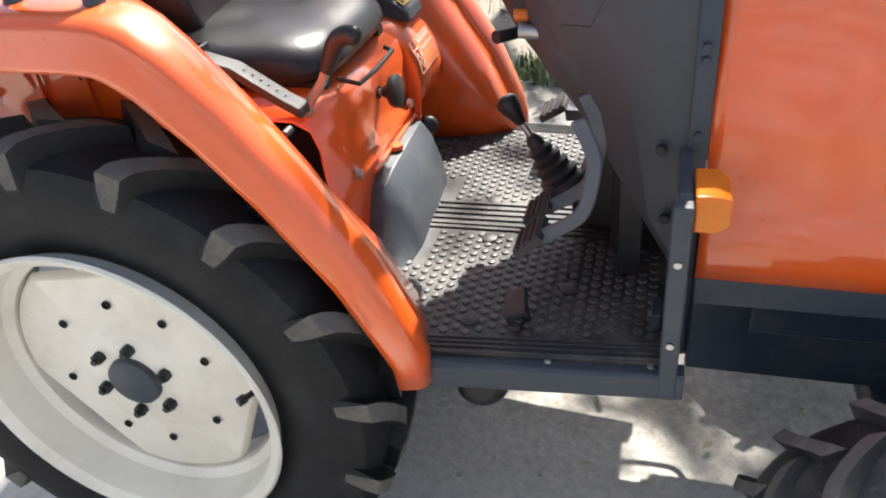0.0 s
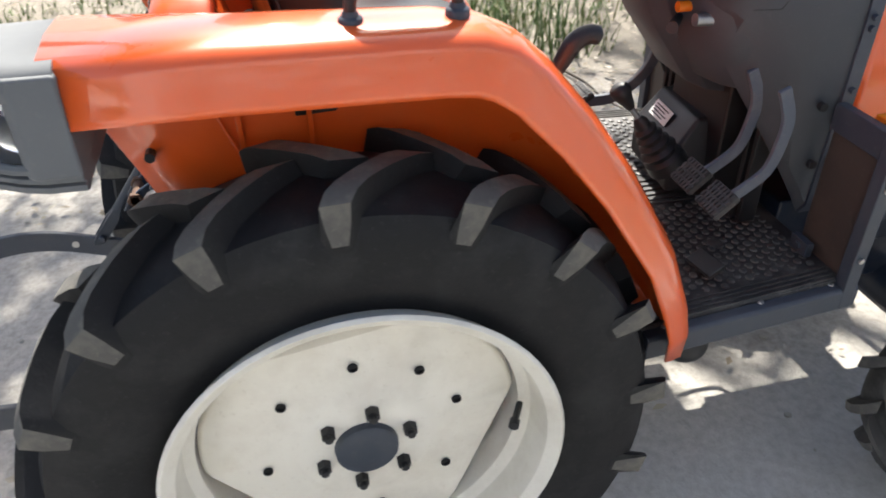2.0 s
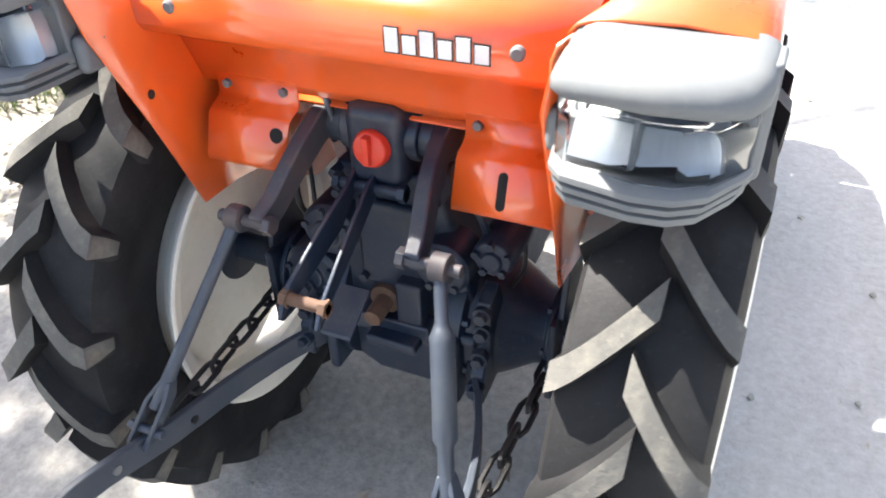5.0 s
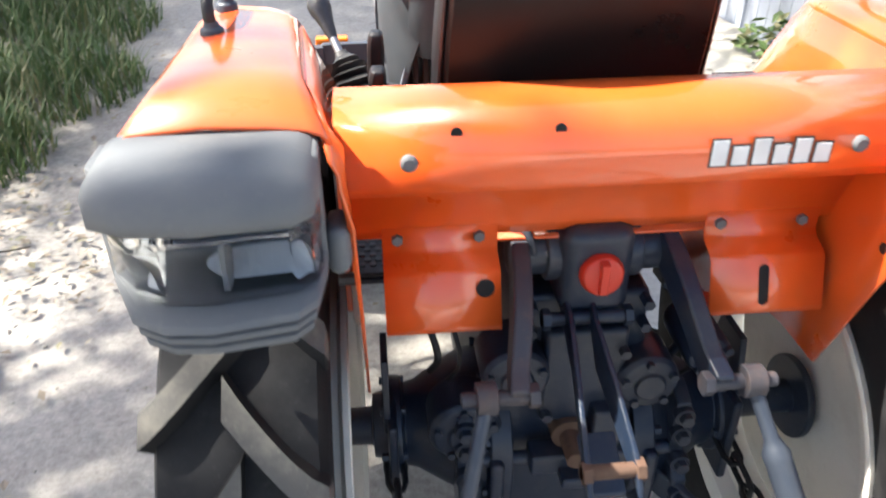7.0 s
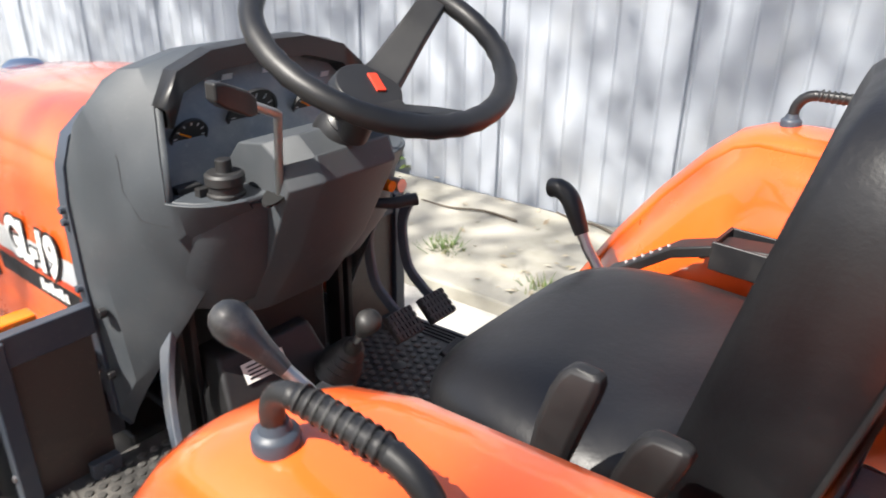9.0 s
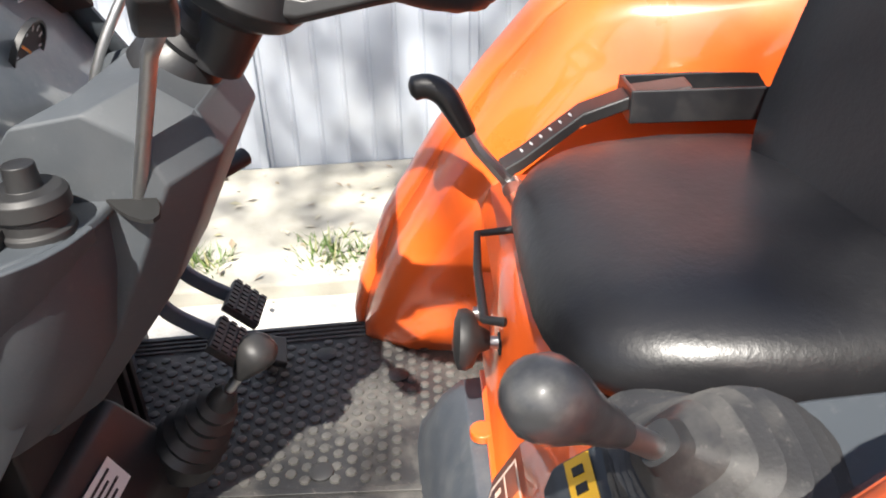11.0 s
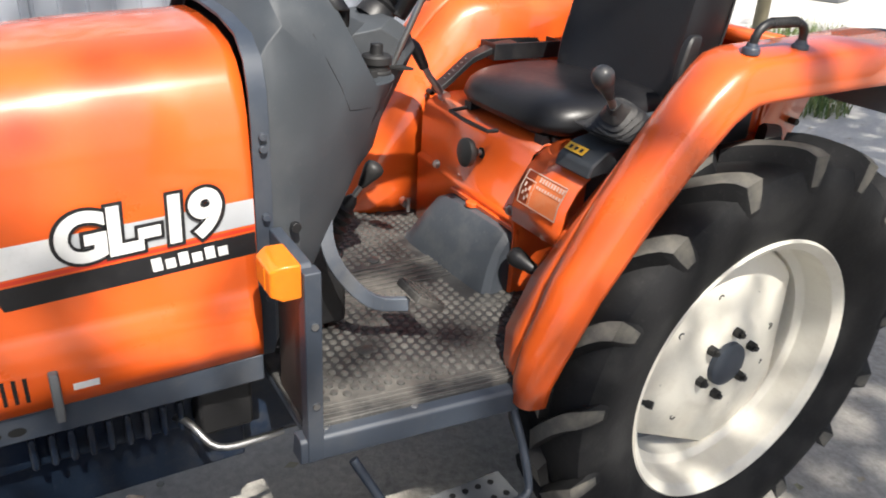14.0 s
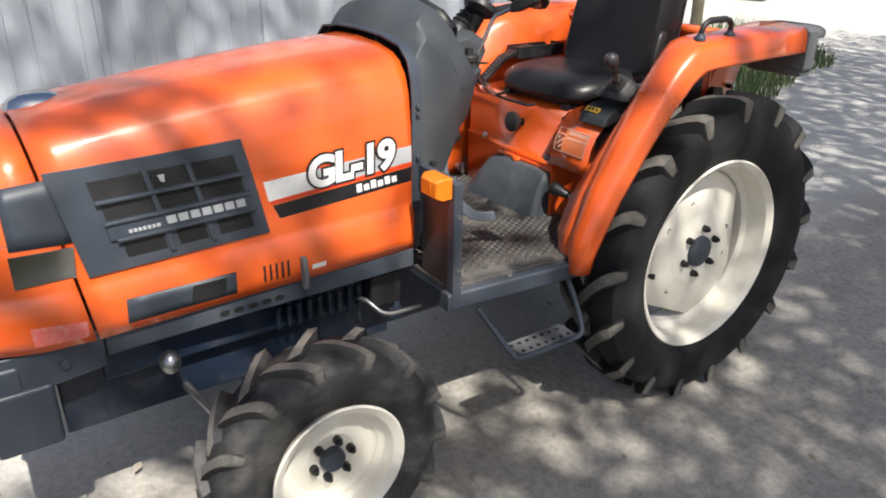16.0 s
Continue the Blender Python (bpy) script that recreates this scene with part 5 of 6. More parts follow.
loft(bm, [[(-0.102 + 0.046 * math.cos(a) + 0.010 * math.sin(a), 0.676 + 0.034 * math.cos(a) - 0.013 * math.sin(a), z) for a in (k * math.pi / 8 for k in range(16))] for z in (1.1285, 1.1318)])
part("lever_slot", bm, HOLE, cowl)
bm = bm_new()
sweep(bm, smooth_path([(0.052, 0.768, 1.12), (0.055, 0.765, 1.135), (0.062, 0.74, 1.20), (0.085, 0.70, 1.27)], 4), 0.005, 8)
part("signal_lever", bm, STEEL, tractor, "thin steel signal lever", smooth=60)
bm = bm_new()
sweep(bm, [(0.075, 0.72, 1.05), (0.13, 0.675, 1.045), (0.165, 0.65, 1.05)], [0.007, 0.010, 0.011], 10)
part("stalk", bm, BLACK, column, "black stalk")
bm = bm_new()
rod(bm, (0.17, 0.73, 1.06), (0.17, 0.69, 1.062), 0.012)
part("key_barrel", bm, STEEL, cowl)
bm = bm_new()
rod(bm, (0.13, 0.72, 1.075), (0.13, 0.675, 1.075), 0.010)
part("pull_knob", bm, AMBER, cowl, "orange pull knob")

# ---- under the dash ----
bm = bm_new()
box(bm, (-0.11, 0.84, 0.60), (0.11, 0.97, 1.0))
part("bulkhead", bm, BLACK, tractor, "black bulkhead under the dash", bevel=0.006)
for x in (-0.16, -0.185, 0.17, 0.195):
    bm = bm_new()
    box(bm, (x - 0.006, 0.86, 0.62), (x + 0.006, 0.90, 0.98))
    part("bulkhead_strip", bm, BLACK, tractor, bevel=0.002)
bm = bm_new()
loft(bm, [[(x, y, z) for x, y in ((-0.16, 0.78), (0.06, 0.76), (0.08, 0.90), (-0.16, 0.90))] for z in (0.63, 0.72)] + [[(x, y, 0.80) for x, y in ((-0.14, 0.83), (0.05, 0.82), (0.06, 0.90), (-0.14, 0.90))]])
sbox = part("steering_box", bm, BLACK, tractor, "black casting under the column with a white label", bevel=0.01)
bm = bm_new()
box(bm, (-0.042, -0.018, 0), (0.042, 0.018, 0.0015), Matrix.Translation((-0.07, 0.798, 0.765)) @ pose(0, 0, 0, 58, 0, -4))
part("label", bm, WHITE, sbox)
for k in range(4):
    bm = bm_new()
    box(bm, (-0.034, 0.009 - k * 0.007, 0.0018), (0.030 - 0.012 * (k % 2), 0.012 - k * 0.007, 0.0024), Matrix.Translation((-0.07, 0.798, 0.765)) @ pose(0, 0, 0, 58, 0, -4))
    part("label_print", bm, INK, sbox)


def pad(parent, c, w, h, rx, rz=0, name="pedal_pad"):
    m = Matrix.Translation(c) @ pose(0, 0, 0, rx, 0, rz)
    bm = bm_new()
    box(bm, (-w / 2, -h / 2, -0.008), (w / 2, h / 2, 0.006), m)
    base = part(name, bm, MATR, parent, "dusty ribbed rubber pedal pad", bevel=0.002)
    bm = bm_new()
    nx, ny = 7, 4
    for i in range(nx):
        for j in range(ny):
            x, y = -w / 2 + (i + 0.5) * w / nx, -h / 2 + (j + 0.5) * h / ny
            box(bm, (x - w / nx * 0.33, y - h / ny * 0.33, 0.006), (x + w / nx * 0.33, y + h / ny * 0.33, 0.0095), m)
    tagged(part("pad_studs", bm, MATR, base), kind="stuff")
    return base


def flatbar(pts, w, t, material, name, label):
    """A bent flat bar, thick across x."""
    P = smooth_path(pts, 5)
    rings = []
    for i, p in enumerate(P):
        d = (P[min(i + 1, len(P) - 1)] - P[max(i - 1, 0)]).normalized()
        n = Vector((1, 0, 0)).cross(d).normalized() * w
        x = Vector((t, 0, 0))
        rings.append([p + n + x, p + n - x, p - n - x, p - n + x])
    bm = bm_new()
    loft(bm, rings)
    return part(name, bm, material, tractor, label, bevel=0.003)


PEDALGREY = worn("grey_pedal_paint", (0.08, 0.095, 0.12), 0.45, (0.28, 0.26, 0.23), 0.4, 12)
for x in (0.215, 0.312):
    arm = flatbar([(x, 0.800, 0.975), (x, 0.824, 0.915), (x, 0.820, 0.855), (x, 0.806, 0.812), (x, 0.775, 0.785), (x, 0.738, 0.762)], 0.012, 0.005, PEDALGREY, "brake_pedal", "grey painted brake pedal arm with rubber pad")
    pad(arm, (x - 0.010, 0.722, 0.757), 0.070, 0.058, 42)
arm = flatbar([(-0.195, 0.82, 0.98), (-0.210, 0.845, 0.88), (-0.232, 0.832, 0.80), (-0.262, 0.775, 0.730), (-0.280, 0.705, 0.715)], 0.014, 0.007, PEDALGREY, "clutch_pedal", "grey painted clutch pedal arm with rubber pad")
pad(arm, (-0.284, 0.680, 0.732), 0.085, 0.065, 30)
bm = bm_new()
box(bm, (-0.035, -0.02, -0.006), (0.035, 0.02, 0.006), Matrix.Translation((0.34, 0.70, 0.640)) @ pose(0, 0, 0, 25, 0, 10))
rod(bm, (0.34, 0.72, 0.60), (0.34, 0.71, 0.64), 0.008)
part("foot_throttle", bm, BLACK, tractor, "small black foot throttle", bevel=0.003)
# shuttle lever with boot
A, B = Vector((0.05, 0.735, 0.735)), Vector((0.028, 0.632, 0.880))
bm = bm_new()
rod(bm, A, B, 0.0065)
shuttle = part("shuttle_lever", bm, STEEL, tractor, "short gear lever with dark knob and rubber boot")
bm = bm_new()
d = (B - A).normalized()
u, w = frame_of(d)
sweep(bm, [A.lerp(B, t) for t in (0.70, 0.74, 0.82, 0.90, 0.97, 1.02, 1.05, 1.06)], [0.008, 0.011, 0.015, 0.020, 0.0225, 0.020, 0.012, 0.0], 16)
part("knob", bm, BLACK, shuttle, smooth=60)
bm = bm_new()
sweep(bm, [A.lerp(B, t) for t in (-0.25, -0.1, -0.05, 0.02, 0.07, 0.14, 0.18, 0.25, 0.29, 0.36, 0.40, 0.48, 0.55)], [0.046, 0.044, 0.036, 0.042, 0.031, 0.036, 0.026, 0.031, 0.021, 0.026, 0.017, 0.016, 0.009], 16)
part("boot", bm, BLACK, shuttle, "black pleated rubber boot", smooth=25)

# ---- floor ----
bm = bm_new()
pl = [(-0.455, 0.50), (-0.40, 0.40), (-0.345, 0.345), (0.345, 0.345), (0.40, 0.40), (0.455, 0.50), (0.418, 0.955), (0.39, 0.965), (-0.39, 0.965), (-0.418, 0.955)]
loft(bm, [[(x, y, z) for x, y in pl] for z in (0.588, 0.600)])
floor_mat = part("floor_mat", bm, MATR, tractor, "dusty black rubber floor mat with round studs", bevel=0.003, m=Matrix.Translation((0, 0, 0.010)))
bm = bm_new()
loft(bm, [[(x, y, z) for x, y in pl] for z in (0.572, 0.586)])
part("floor_plate", bm, CHARCOAL, tractor, "dark steel floor plate", bevel=0.002, m=Matrix.Translation((0, 0, 0.010)))
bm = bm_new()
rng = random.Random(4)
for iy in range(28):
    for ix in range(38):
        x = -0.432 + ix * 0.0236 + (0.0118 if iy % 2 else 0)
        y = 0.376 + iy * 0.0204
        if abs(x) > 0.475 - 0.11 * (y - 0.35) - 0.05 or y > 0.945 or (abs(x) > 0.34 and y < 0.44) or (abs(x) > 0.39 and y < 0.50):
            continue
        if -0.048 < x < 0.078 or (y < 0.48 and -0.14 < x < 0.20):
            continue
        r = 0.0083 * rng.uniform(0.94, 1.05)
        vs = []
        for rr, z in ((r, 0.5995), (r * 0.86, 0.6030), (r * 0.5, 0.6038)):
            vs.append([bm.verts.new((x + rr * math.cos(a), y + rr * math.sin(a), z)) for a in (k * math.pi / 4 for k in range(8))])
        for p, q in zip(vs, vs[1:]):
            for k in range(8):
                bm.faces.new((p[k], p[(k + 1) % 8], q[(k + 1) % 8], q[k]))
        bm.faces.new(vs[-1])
# paler than the mat: worn tops, with the studs' highlights in the colour
STUD = worn("worn_lit_stud_rubber", (0.070, 0.068, 0.064), 0.36, (0.22, 0.21, 0.19), 0.4, 12, grain=0.1)
tagged(part("mat_studs", bm, STUD, floor_mat, "worn round rubber studs with highlights put into their paler colour", weld=False), kind="stuff")
for x in (-0.034, -0.013, 0.008, 0.029, 0.050, 0.066):
    bm = bm_new()
    box(bm, (x - 0.005, 0.46, 0.5995), (x + 0.005, 0.93, 0.6042))
    part("mat_rib", bm, MATR, floor_mat, bevel=0.001)
for s in (1, -1):
    for k in range(4):
        bm = bm_new()
        loft(bm, [[(s * (0.452 - k * 0.012 - 0.095 * (y - 0.52) + e), y, z) for e, z in ((-0.003, 0.5995), (0.003, 0.5995), (0.002, 0.6038), (-0.002, 0.6038))] for y in (0.52, 0.945)])
        part("mat_rib", bm, MATR, floor_mat, bevel=0.001)
for x, y in ((0.30, 0.50), (0.10, 0.60), (-0.30, 0.50), (0.25, 0.78), (-0.05, 0.58), (-0.25, 0.78), (0.36, 0.62)):
    bm = bm_new()
    lathe(bm, [(0.017, 0.5995), (0.017, 0.6042), (0.014, 0.6058), (0.0, 0.6062)], Matrix.Translation((x, y, 0)), seg=16)
    part("mat_button", bm, MATR, floor_mat)
for s in (1, -1):
    bm = bm_new()                                        # step rail: folded channel
    pr = [(0.440, 0.602), (0.468, 0.602), (0.474, 0.596), (0.474, 0.555), (0.468, 0.550), (0.43, 0.550)]
    loft(bm, [[(s * (x + d), y, z) for x, z in pr] for y, d in ((0.515, 0.006), (0.982, -0.034))])
    sr = part("step_rail", bm, CHARCOAL, tractor, "dark blue-grey steel step rail", bevel=0.003)
    for y in (0.56, 0.768, 0.93):
        bm = bm_new()
        lathe(bm, [(0.007, 0.0), (0.006, 0.003), (0.0, 0.004)], Matrix.Translation((s * (0.500 - 0.0855 * y), y, 0.602)), seg=10)
        part("rail_screw", bm, STEEL, sr)
    # upright screen: post, top bar, sheet
    bm = bm_new()
    box(bm, (s * 0.414, 0.942, 0.555), (s * 0.444, 0.970, 0.912))
    post = part("screen_post", bm, CHARCOAL, tractor, "dark steel screen post with amber marker lamp", bevel=0.003)
    bm = bm_new()
    loft(bm, [[(s * x, y, z) for x, z in ((0.278, 0.866), (0.416, 0.864), (0.428, 0.872), (0.428, 0.908), (0.416, 0.918), (0.278, 0.919))] for y in (0.948, 0.969)])
    part("screen_bar", bm, CHARCOAL, post, bevel=0.003)
    bm = bm_new()
    box(bm, (s * 0.285, 0.955, 0.585), (s * 0.416, 0.961, 0.880))
    part("screen_sheet", bm, FLAP, post, "dusty brown screen sheet", bevel=0.001)
    bm = bm_new()
    loft(bm, [[(s * x, y, z) for x, z in ((0.352, 0.868), (0.436, 0.868), (0.436, 0.926), (0.352, 0.926))] for y in (0.970, 1.000)] + [[(s * x, 1.018, z) for x, z in ((0.362, 0.876), (0.430, 0.876), (0.430, 0.918), (0.362, 0.918))]])
    lamp = part("marker_lamp", bm, AMBER, post, "amber marker lamp", bevel=0.004)
    bm = bm_new()
    box(bm, (s * 0.405, 1.0165, 0.880), (s * 0.408, 1.0195, 0.914))
    part("lens_rib", bm, AMBER, lamp)
    for z in (0.67, 0.82):
        bm = bm_new()
        rod(bm, (s * 0.443, 0.955, z), (s * 0.448, 0.955, z), 0.006, seg=8)
        part("post_rivet", bm, STEEL, post)
    for y, z in ((0.985, 0.61),):
        bm = bm_new()
        box(bm, (s * 0.29, 0.925, 0.611), (s * 0.34, 0.942, 0.642))
        rod(bm, (s * 0.315, 0.920, 0.627), (s * 0.315, 0.947, 0.627), 0.009, seg=6)
        part("floor_bracket", bm, CHARCOAL, tractor, bevel=0.002)
# foot step on the near side
bm = bm_new()
sweep(bm, smooth_path([(-0.455, 0.895, 0.545), (-0.50, 0.86, 0.475), (-0.535, 0.825, 0.412), (-0.540, 0.800, 0.398), (-0.541, 0.72, 0.396), (-0.541, 0.62, 0.396), (-0.540, 0.578, 0.398), (-0.530, 0.562, 0.415), (-0.50, 0.562, 0.48), (-0.462, 0.565, 0.545)], 4), 0.0085, 10)
fstep = part("foot_step", bm, CHARCOAL, tractor, "dark steel foot step with a drilled tread", smooth=60)
bm = bm_new()
box(bm, (-0.540, 0.585, 0.396), (-0.462, 0.795, 0.402))
tread = part("tread", bm, LAMPGREY, fstep, "worn bare tread plate", bevel=0.001)
for i in range(7):
    for j in range(2):
        bm = bm_new()
        lathe(bm, [(0.0065, 0.0), (0.0065, 0.0012), (0.0, 0.0012)], Matrix.Translation((-0.520 + j * 0.038, 0.605 + i * 0.0285 + j * 0.012, 0.402)), seg=10)
        part("tread_hole", bm, HOLE, fstep)

# ---- seat deck ----
bm = bm_new()
pr = [(0.372, 0.60), (0.374, 0.775), (0.378, 0.792), (0.366, 0.80), (0.366, 0.90), (0.355, 0.935), (0.325, 0.952), (0.20, 0.958), (-0.12, 0.962)]
loft(bm, [[(x, y, z) for y, z in pr] for x in (-0.165, 0.30)], closed=False, caps=False)
deck = part("seat_deck", bm, ORANGE, tractor, "orange sheet deck below the seat", thick=0.004, smooth=40)
bm = bm_new()
pr = [(0.395, 0.795), (0.398, 0.83), (0.390, 0.875), (0.368, 0.915), (0.335, 0.945), (0.28, 0.968), (0.0, 0.985), (-0.12, 0.985)]
loft(bm, [[(x, y, z) for y, z in pr] for x in (-0.335, -0.17)], closed=False, caps=False)
part("deck_hump", bm, ORANGE, deck, "orange rounded lever console", thick=0.004, smooth=50)
bm = bm_new()
loft(bm, [[(-0.168, y, z) for y, z in [(0.372, 0.60)] + pr[:6] + [(0.2, 0.96), (0.2, 0.60)]], [(-0.172, y, z) for y, z in [(0.372, 0.60)] + pr[:6] + [(0.2, 0.96), (0.2, 0.60)]]])
part("deck_side", bm, ORANGE, deck)
DEC = [(0.3965, 0.842), (0.390, 0.875), (0.370, 0.911)]
bm = bm_new()
rows = [[bm.verts.new((x, y + 0.0035, z + 0.0035)) for y, z in DEC] for x in (-0.315, -0.215)]
for i in range(2):
    bm.faces.new((rows[0][i], rows[0][i + 1], rows[1][i + 1], rows[1][i]))
FADEDWHITE = worn("faded_white_print", (0.66, 0.47, 0.38), 0.5, (0.75, 0.3, 0.15), 0.5, 60, grain=0)
ORANGE2 = worn("pale_orange_decal", (0.78, 0.20, 0.06), 0.4, (0.7, 0.45, 0.3), 0.3, 30, grain=0)
decal = part("instruction_decal", bm, ORANGE2, deck, "orange instruction decal with white lines")


def on_hump(x0, x1, t0, t1, name="decal_line"):
    """A white bar on the decal; t runs from its low edge to its high edge."""
    bm = bm_new()
    def pt(t):
        t *= 2
        i = min(int(t), 1)
        f = t - i
        return DEC[i][0] + (DEC[i + 1][0] - DEC[i][0]) * f + 0.0048, DEC[i][1] + (DEC[i + 1][1] - DEC[i][1]) * f + 0.0048
    q = [pt(t0), pt((t0 + t1) / 2), pt(t1)]
    r = [[bm.verts.new((x, y, z)) for y, z in q] for x in (x0, x1)]
    for i in range(2):
        bm.faces.new((r[0][i], r[0][i + 1], r[1][i + 1], r[1][i]))
    part(name, bm, FADEDWHITE, decal)


for a in ((-0.315, -0.185, 0.0, 0.03), (-0.315, -0.185, 0.97, 1.0), (-0.315, -0.312, 0.0, 1.0), (-0.188, -0.185, 0.0, 1.0), (-0.225, -0.223, 0.0, 0.75), (-0.225, -0.187, 0.74, 0.77)):
    on_hump(*a)
for k, (a, b) in enumerate(((0.80, 0.93), (0.62, 0.70))):
    for i in range(9):
        on_hump(-0.31 + i * 0.0092, -0.304 + i * 0.0092, a, b)
for x, t in ((-0.214, 0.25), (-0.205, 0.4), (-0.197, 0.55), (-0.214, 0.5), (-0.197, 0.3), (-0.206, 0.15)):
    on_hump(x - 0.003, x + 0.003, t, t + 0.12, "decal_mark")
for x in (-0.135, 0.195):
    bm = bm_new()
    lathe(bm, [(0.012, -0.004), (0.012, 0.0), (0.009, 0.001), (0.009, 0.006), (0.0, 0.008)], Matrix.Translation((x, 0.380, 0.800)) @ pose(0, 0, 0, -90), seg=12)
    part("deck_bolt", bm, STEEL, deck)
bm = bm_new()
rod(bm, (0.010, 0.350, 0.886), (0.015, 0.402, 0.890), 0.007)
sk = part("speed_knob", bm, STEEL, tractor, "black round knob on a steel stem")
bm = bm_new()
lathe(bm, [(0.010, -0.012), (0.016, 0.0), (0.030, 0.006), (0.034, 0.014), (0.033, 0.022), (0.022, 0.026), (0.0, 0.027)], Matrix.Translation((0.015, 0.392, 0.890)) @ pose(0, 0, 0, -86), seg=24)
part("knob", bm, BLACK, sk, smooth=50)
bm = bm_new()
lathe(bm, [(0.013, -0.001), (0.013, 0.0012), (0.0, 0.0012)], Matrix.Translation((0.010, 0.3695, 0.887)) @ pose(0, 0, 0, -90), seg=16)
part("stem_hole", bm, HOLE, deck)
# tunnel cover
COVERGREY = worn("scuffed_grey_cover", (0.050, 0.058, 0.070), 0.38, (0.20, 0.20, 0.19), 0.4, 9, grain=0.12)
bm = bm_new()
X = []
for x, zt, yf in ((-0.158, 0.735, 0.430), (-0.146, 0.755, 0.446), (-0.120, 0.760, 0.452), (0.000, 0.758, 0.460), (0.100, 0.754, 0.468), (0.132, 0.742, 0.470), (0.152, 0.715, 0.470), (0.200, 0.632, 0.466), (0.222, 0.612, 0.458)):
    h = zt - 0.61
    X.append((x, [(0.372, 0.606), (0.372, zt), (0.372 + (yf - 0.372) * 0.34, zt - 0.02 * h), (0.372 + (yf - 0.372) * 0.62, zt - 0.22 * h), (0.372 + (yf - 0.372) * 0.86, zt - 0.62 * h), (yf, 0.606)]))
loft(bm, [[(x, y, z) for y, z in pts] for x, pts in X])
part("tunnel_cover", bm, COVERGREY, tractor, "worn grey moulded tunnel cover", bevel=0.012, smooth=80)
bm = bm_new()
box(bm, (-0.173, 0.3745, 0.600), (-0.159, 0.384, 0.770))
box(bm, (-0.173, 0.3745, 0.757), (0.115, 0.384, 0.768))
lathe(bm, [(0.015, 0.758), (0.015, 0.769), (0.006, 0.770), (0.0, 0.768)], Matrix.Translation((0.006, 0.388, 0)), seg=16)
part("cover_flange", bm, ORANGE, deck, "orange flange strip", bevel=0.002)
# low lever
bm = bm_new()
rod(bm, (-0.295, 0.365, 0.690), (-0.235, 0.385, 0.708), 0.008)
lk = part("range_lever", bm, STEEL, tractor, "short lever with black rubber knob")
bm = bm_new()
A, B = Vector((-0.245, 0.382, 0.706)), Vector((-0.185, 0.402, 0.722))
sweep(bm, [A.lerp(B, t) for t in (-0.1, 0, 0.3, 0.6, 0.85, 0.97, 1.0)], [0.009, 0.013, 0.016, 0.021, 0.022, 0.016, 0.0], 16)
part("knob", bm, BLACK, lk, smooth=60)
bm = bm_new()
rod(bm, (0.31, 0.40, 0.65), (0.335, 0.40, 0.65), 0.013, seg=10)
rod(bm, (0.30, 0.40, 0.63), (0.30, 0.40, 0.67), 0.006, seg=8)
part("wall_catch", bm, STEEL, tractor, "small steel catch on the inner fender", bevel=0.001)

# ---- seat ----
def cushion(w, d0, d1, z0, z1, name, label):
    bm = bm_new()
    n = 36
    rings = []
    cy, hy = (d0 + d1) / 2, (d1 - d0) / 2
    for f, z in ((0.80, z0), (0.95, z0 + 0.008), (1.0, z0 + 0.025), (1.0, z1 - 0.036), (0.985, z1 - 0.022), (0.95, z1 - 0.010), (0.88, z1 + 0.001), (0.76, z1 + 0.008), (0.58, z1 + 0.011), (0.35, z1 + 0.009), (0.12, z1 + 0.006)):
        r = []
        for k in range(n):
            a = 2 * math.pi * k / n
            e = 0.46
            c, sn = math.cos(a), math.sin(a)
            x = math.copysign(abs(c) ** e, c) * w * f
            y = cy + math.copysign(abs(sn) ** e, sn) * hy * f
            taper = 1 - 0.10 * max(0, (y - cy) / hy)
            dip = -0.018 * max(0, (y - cy) / hy) ** 2 if z > z0 + 0.03 else 0
            r.append((x * taper, y, z + dip))
        rings.append(r)
    loft(bm, rings)
    return part(name, bm, VINYL, tractor, label, smooth=60)


TURNED = 0.15                                           # the backrest stands a little askew
cushion(0.225, -0.03, 0.352, 0.968, 1.046, "seat_cushion", "worn black vinyl seat cushion")
bm = bm_new()
n = 40
rings = []
for off, f in ((0.050, 0.80), (0.058, 0.92), (0.045, 0.99), (0.0, 1.0), (-0.035, 0.99), (-0.048, 0.95), (-0.050, 0.80), (-0.047, 0.4)):
    r = []
    for k in range(n):
        a = 2 * math.pi * k / n
        c, sn = math.cos(a), math.sin(a)
        e = 0.42
        z = 0.5 + 0.5 * math.copysign(abs(sn) ** e, sn) * f
        wz = 0.184 - 0.016 * z ** 2
        x = math.copysign(abs(c) ** e, c) * wz * f
        zz = 1.000 + 0.402 * z
        lean = -0.02 - 0.09 * z
        r.append((x - 0.036, lean + off + TURNED * (x + 0.184) + (0.012 * (x / 0.19) ** 2 if off > 0 else 0), zz))
    rings.append(r)
loft(bm, rings)
backrest = part("seat_back", bm, VINYL, tractor, "worn black vinyl backrest", smooth=60)
bm = bm_new()
shell = []
for off, f in ((-0.047, 0.955), (-0.053, 0.93), (-0.053, 0.5)):
    shell.append([])
    for k in range(n):
        a = 2 * math.pi * k / n
        z = 0.5 + 0.5 * math.copysign(abs(math.sin(a)) ** 0.42, math.sin(a)) * f
        x = math.copysign(abs(math.cos(a)) ** 0.42, math.cos(a)) * (0.184 - 0.016 * z ** 2) * f
        shell[-1].append((x - 0.036, -0.02 - 0.09 * z + off + TURNED * (x + 0.184), 1.000 + 0.402 * z))
loft(bm, shell)
part("back_panel", bm, BACKPANEL, backrest, "glossy black back panel", smooth=40)
bm = bm_new()
pipe = []
for k in range(n):
    a = 2 * math.pi * k / n
    c, sn = math.cos(a), math.sin(a)
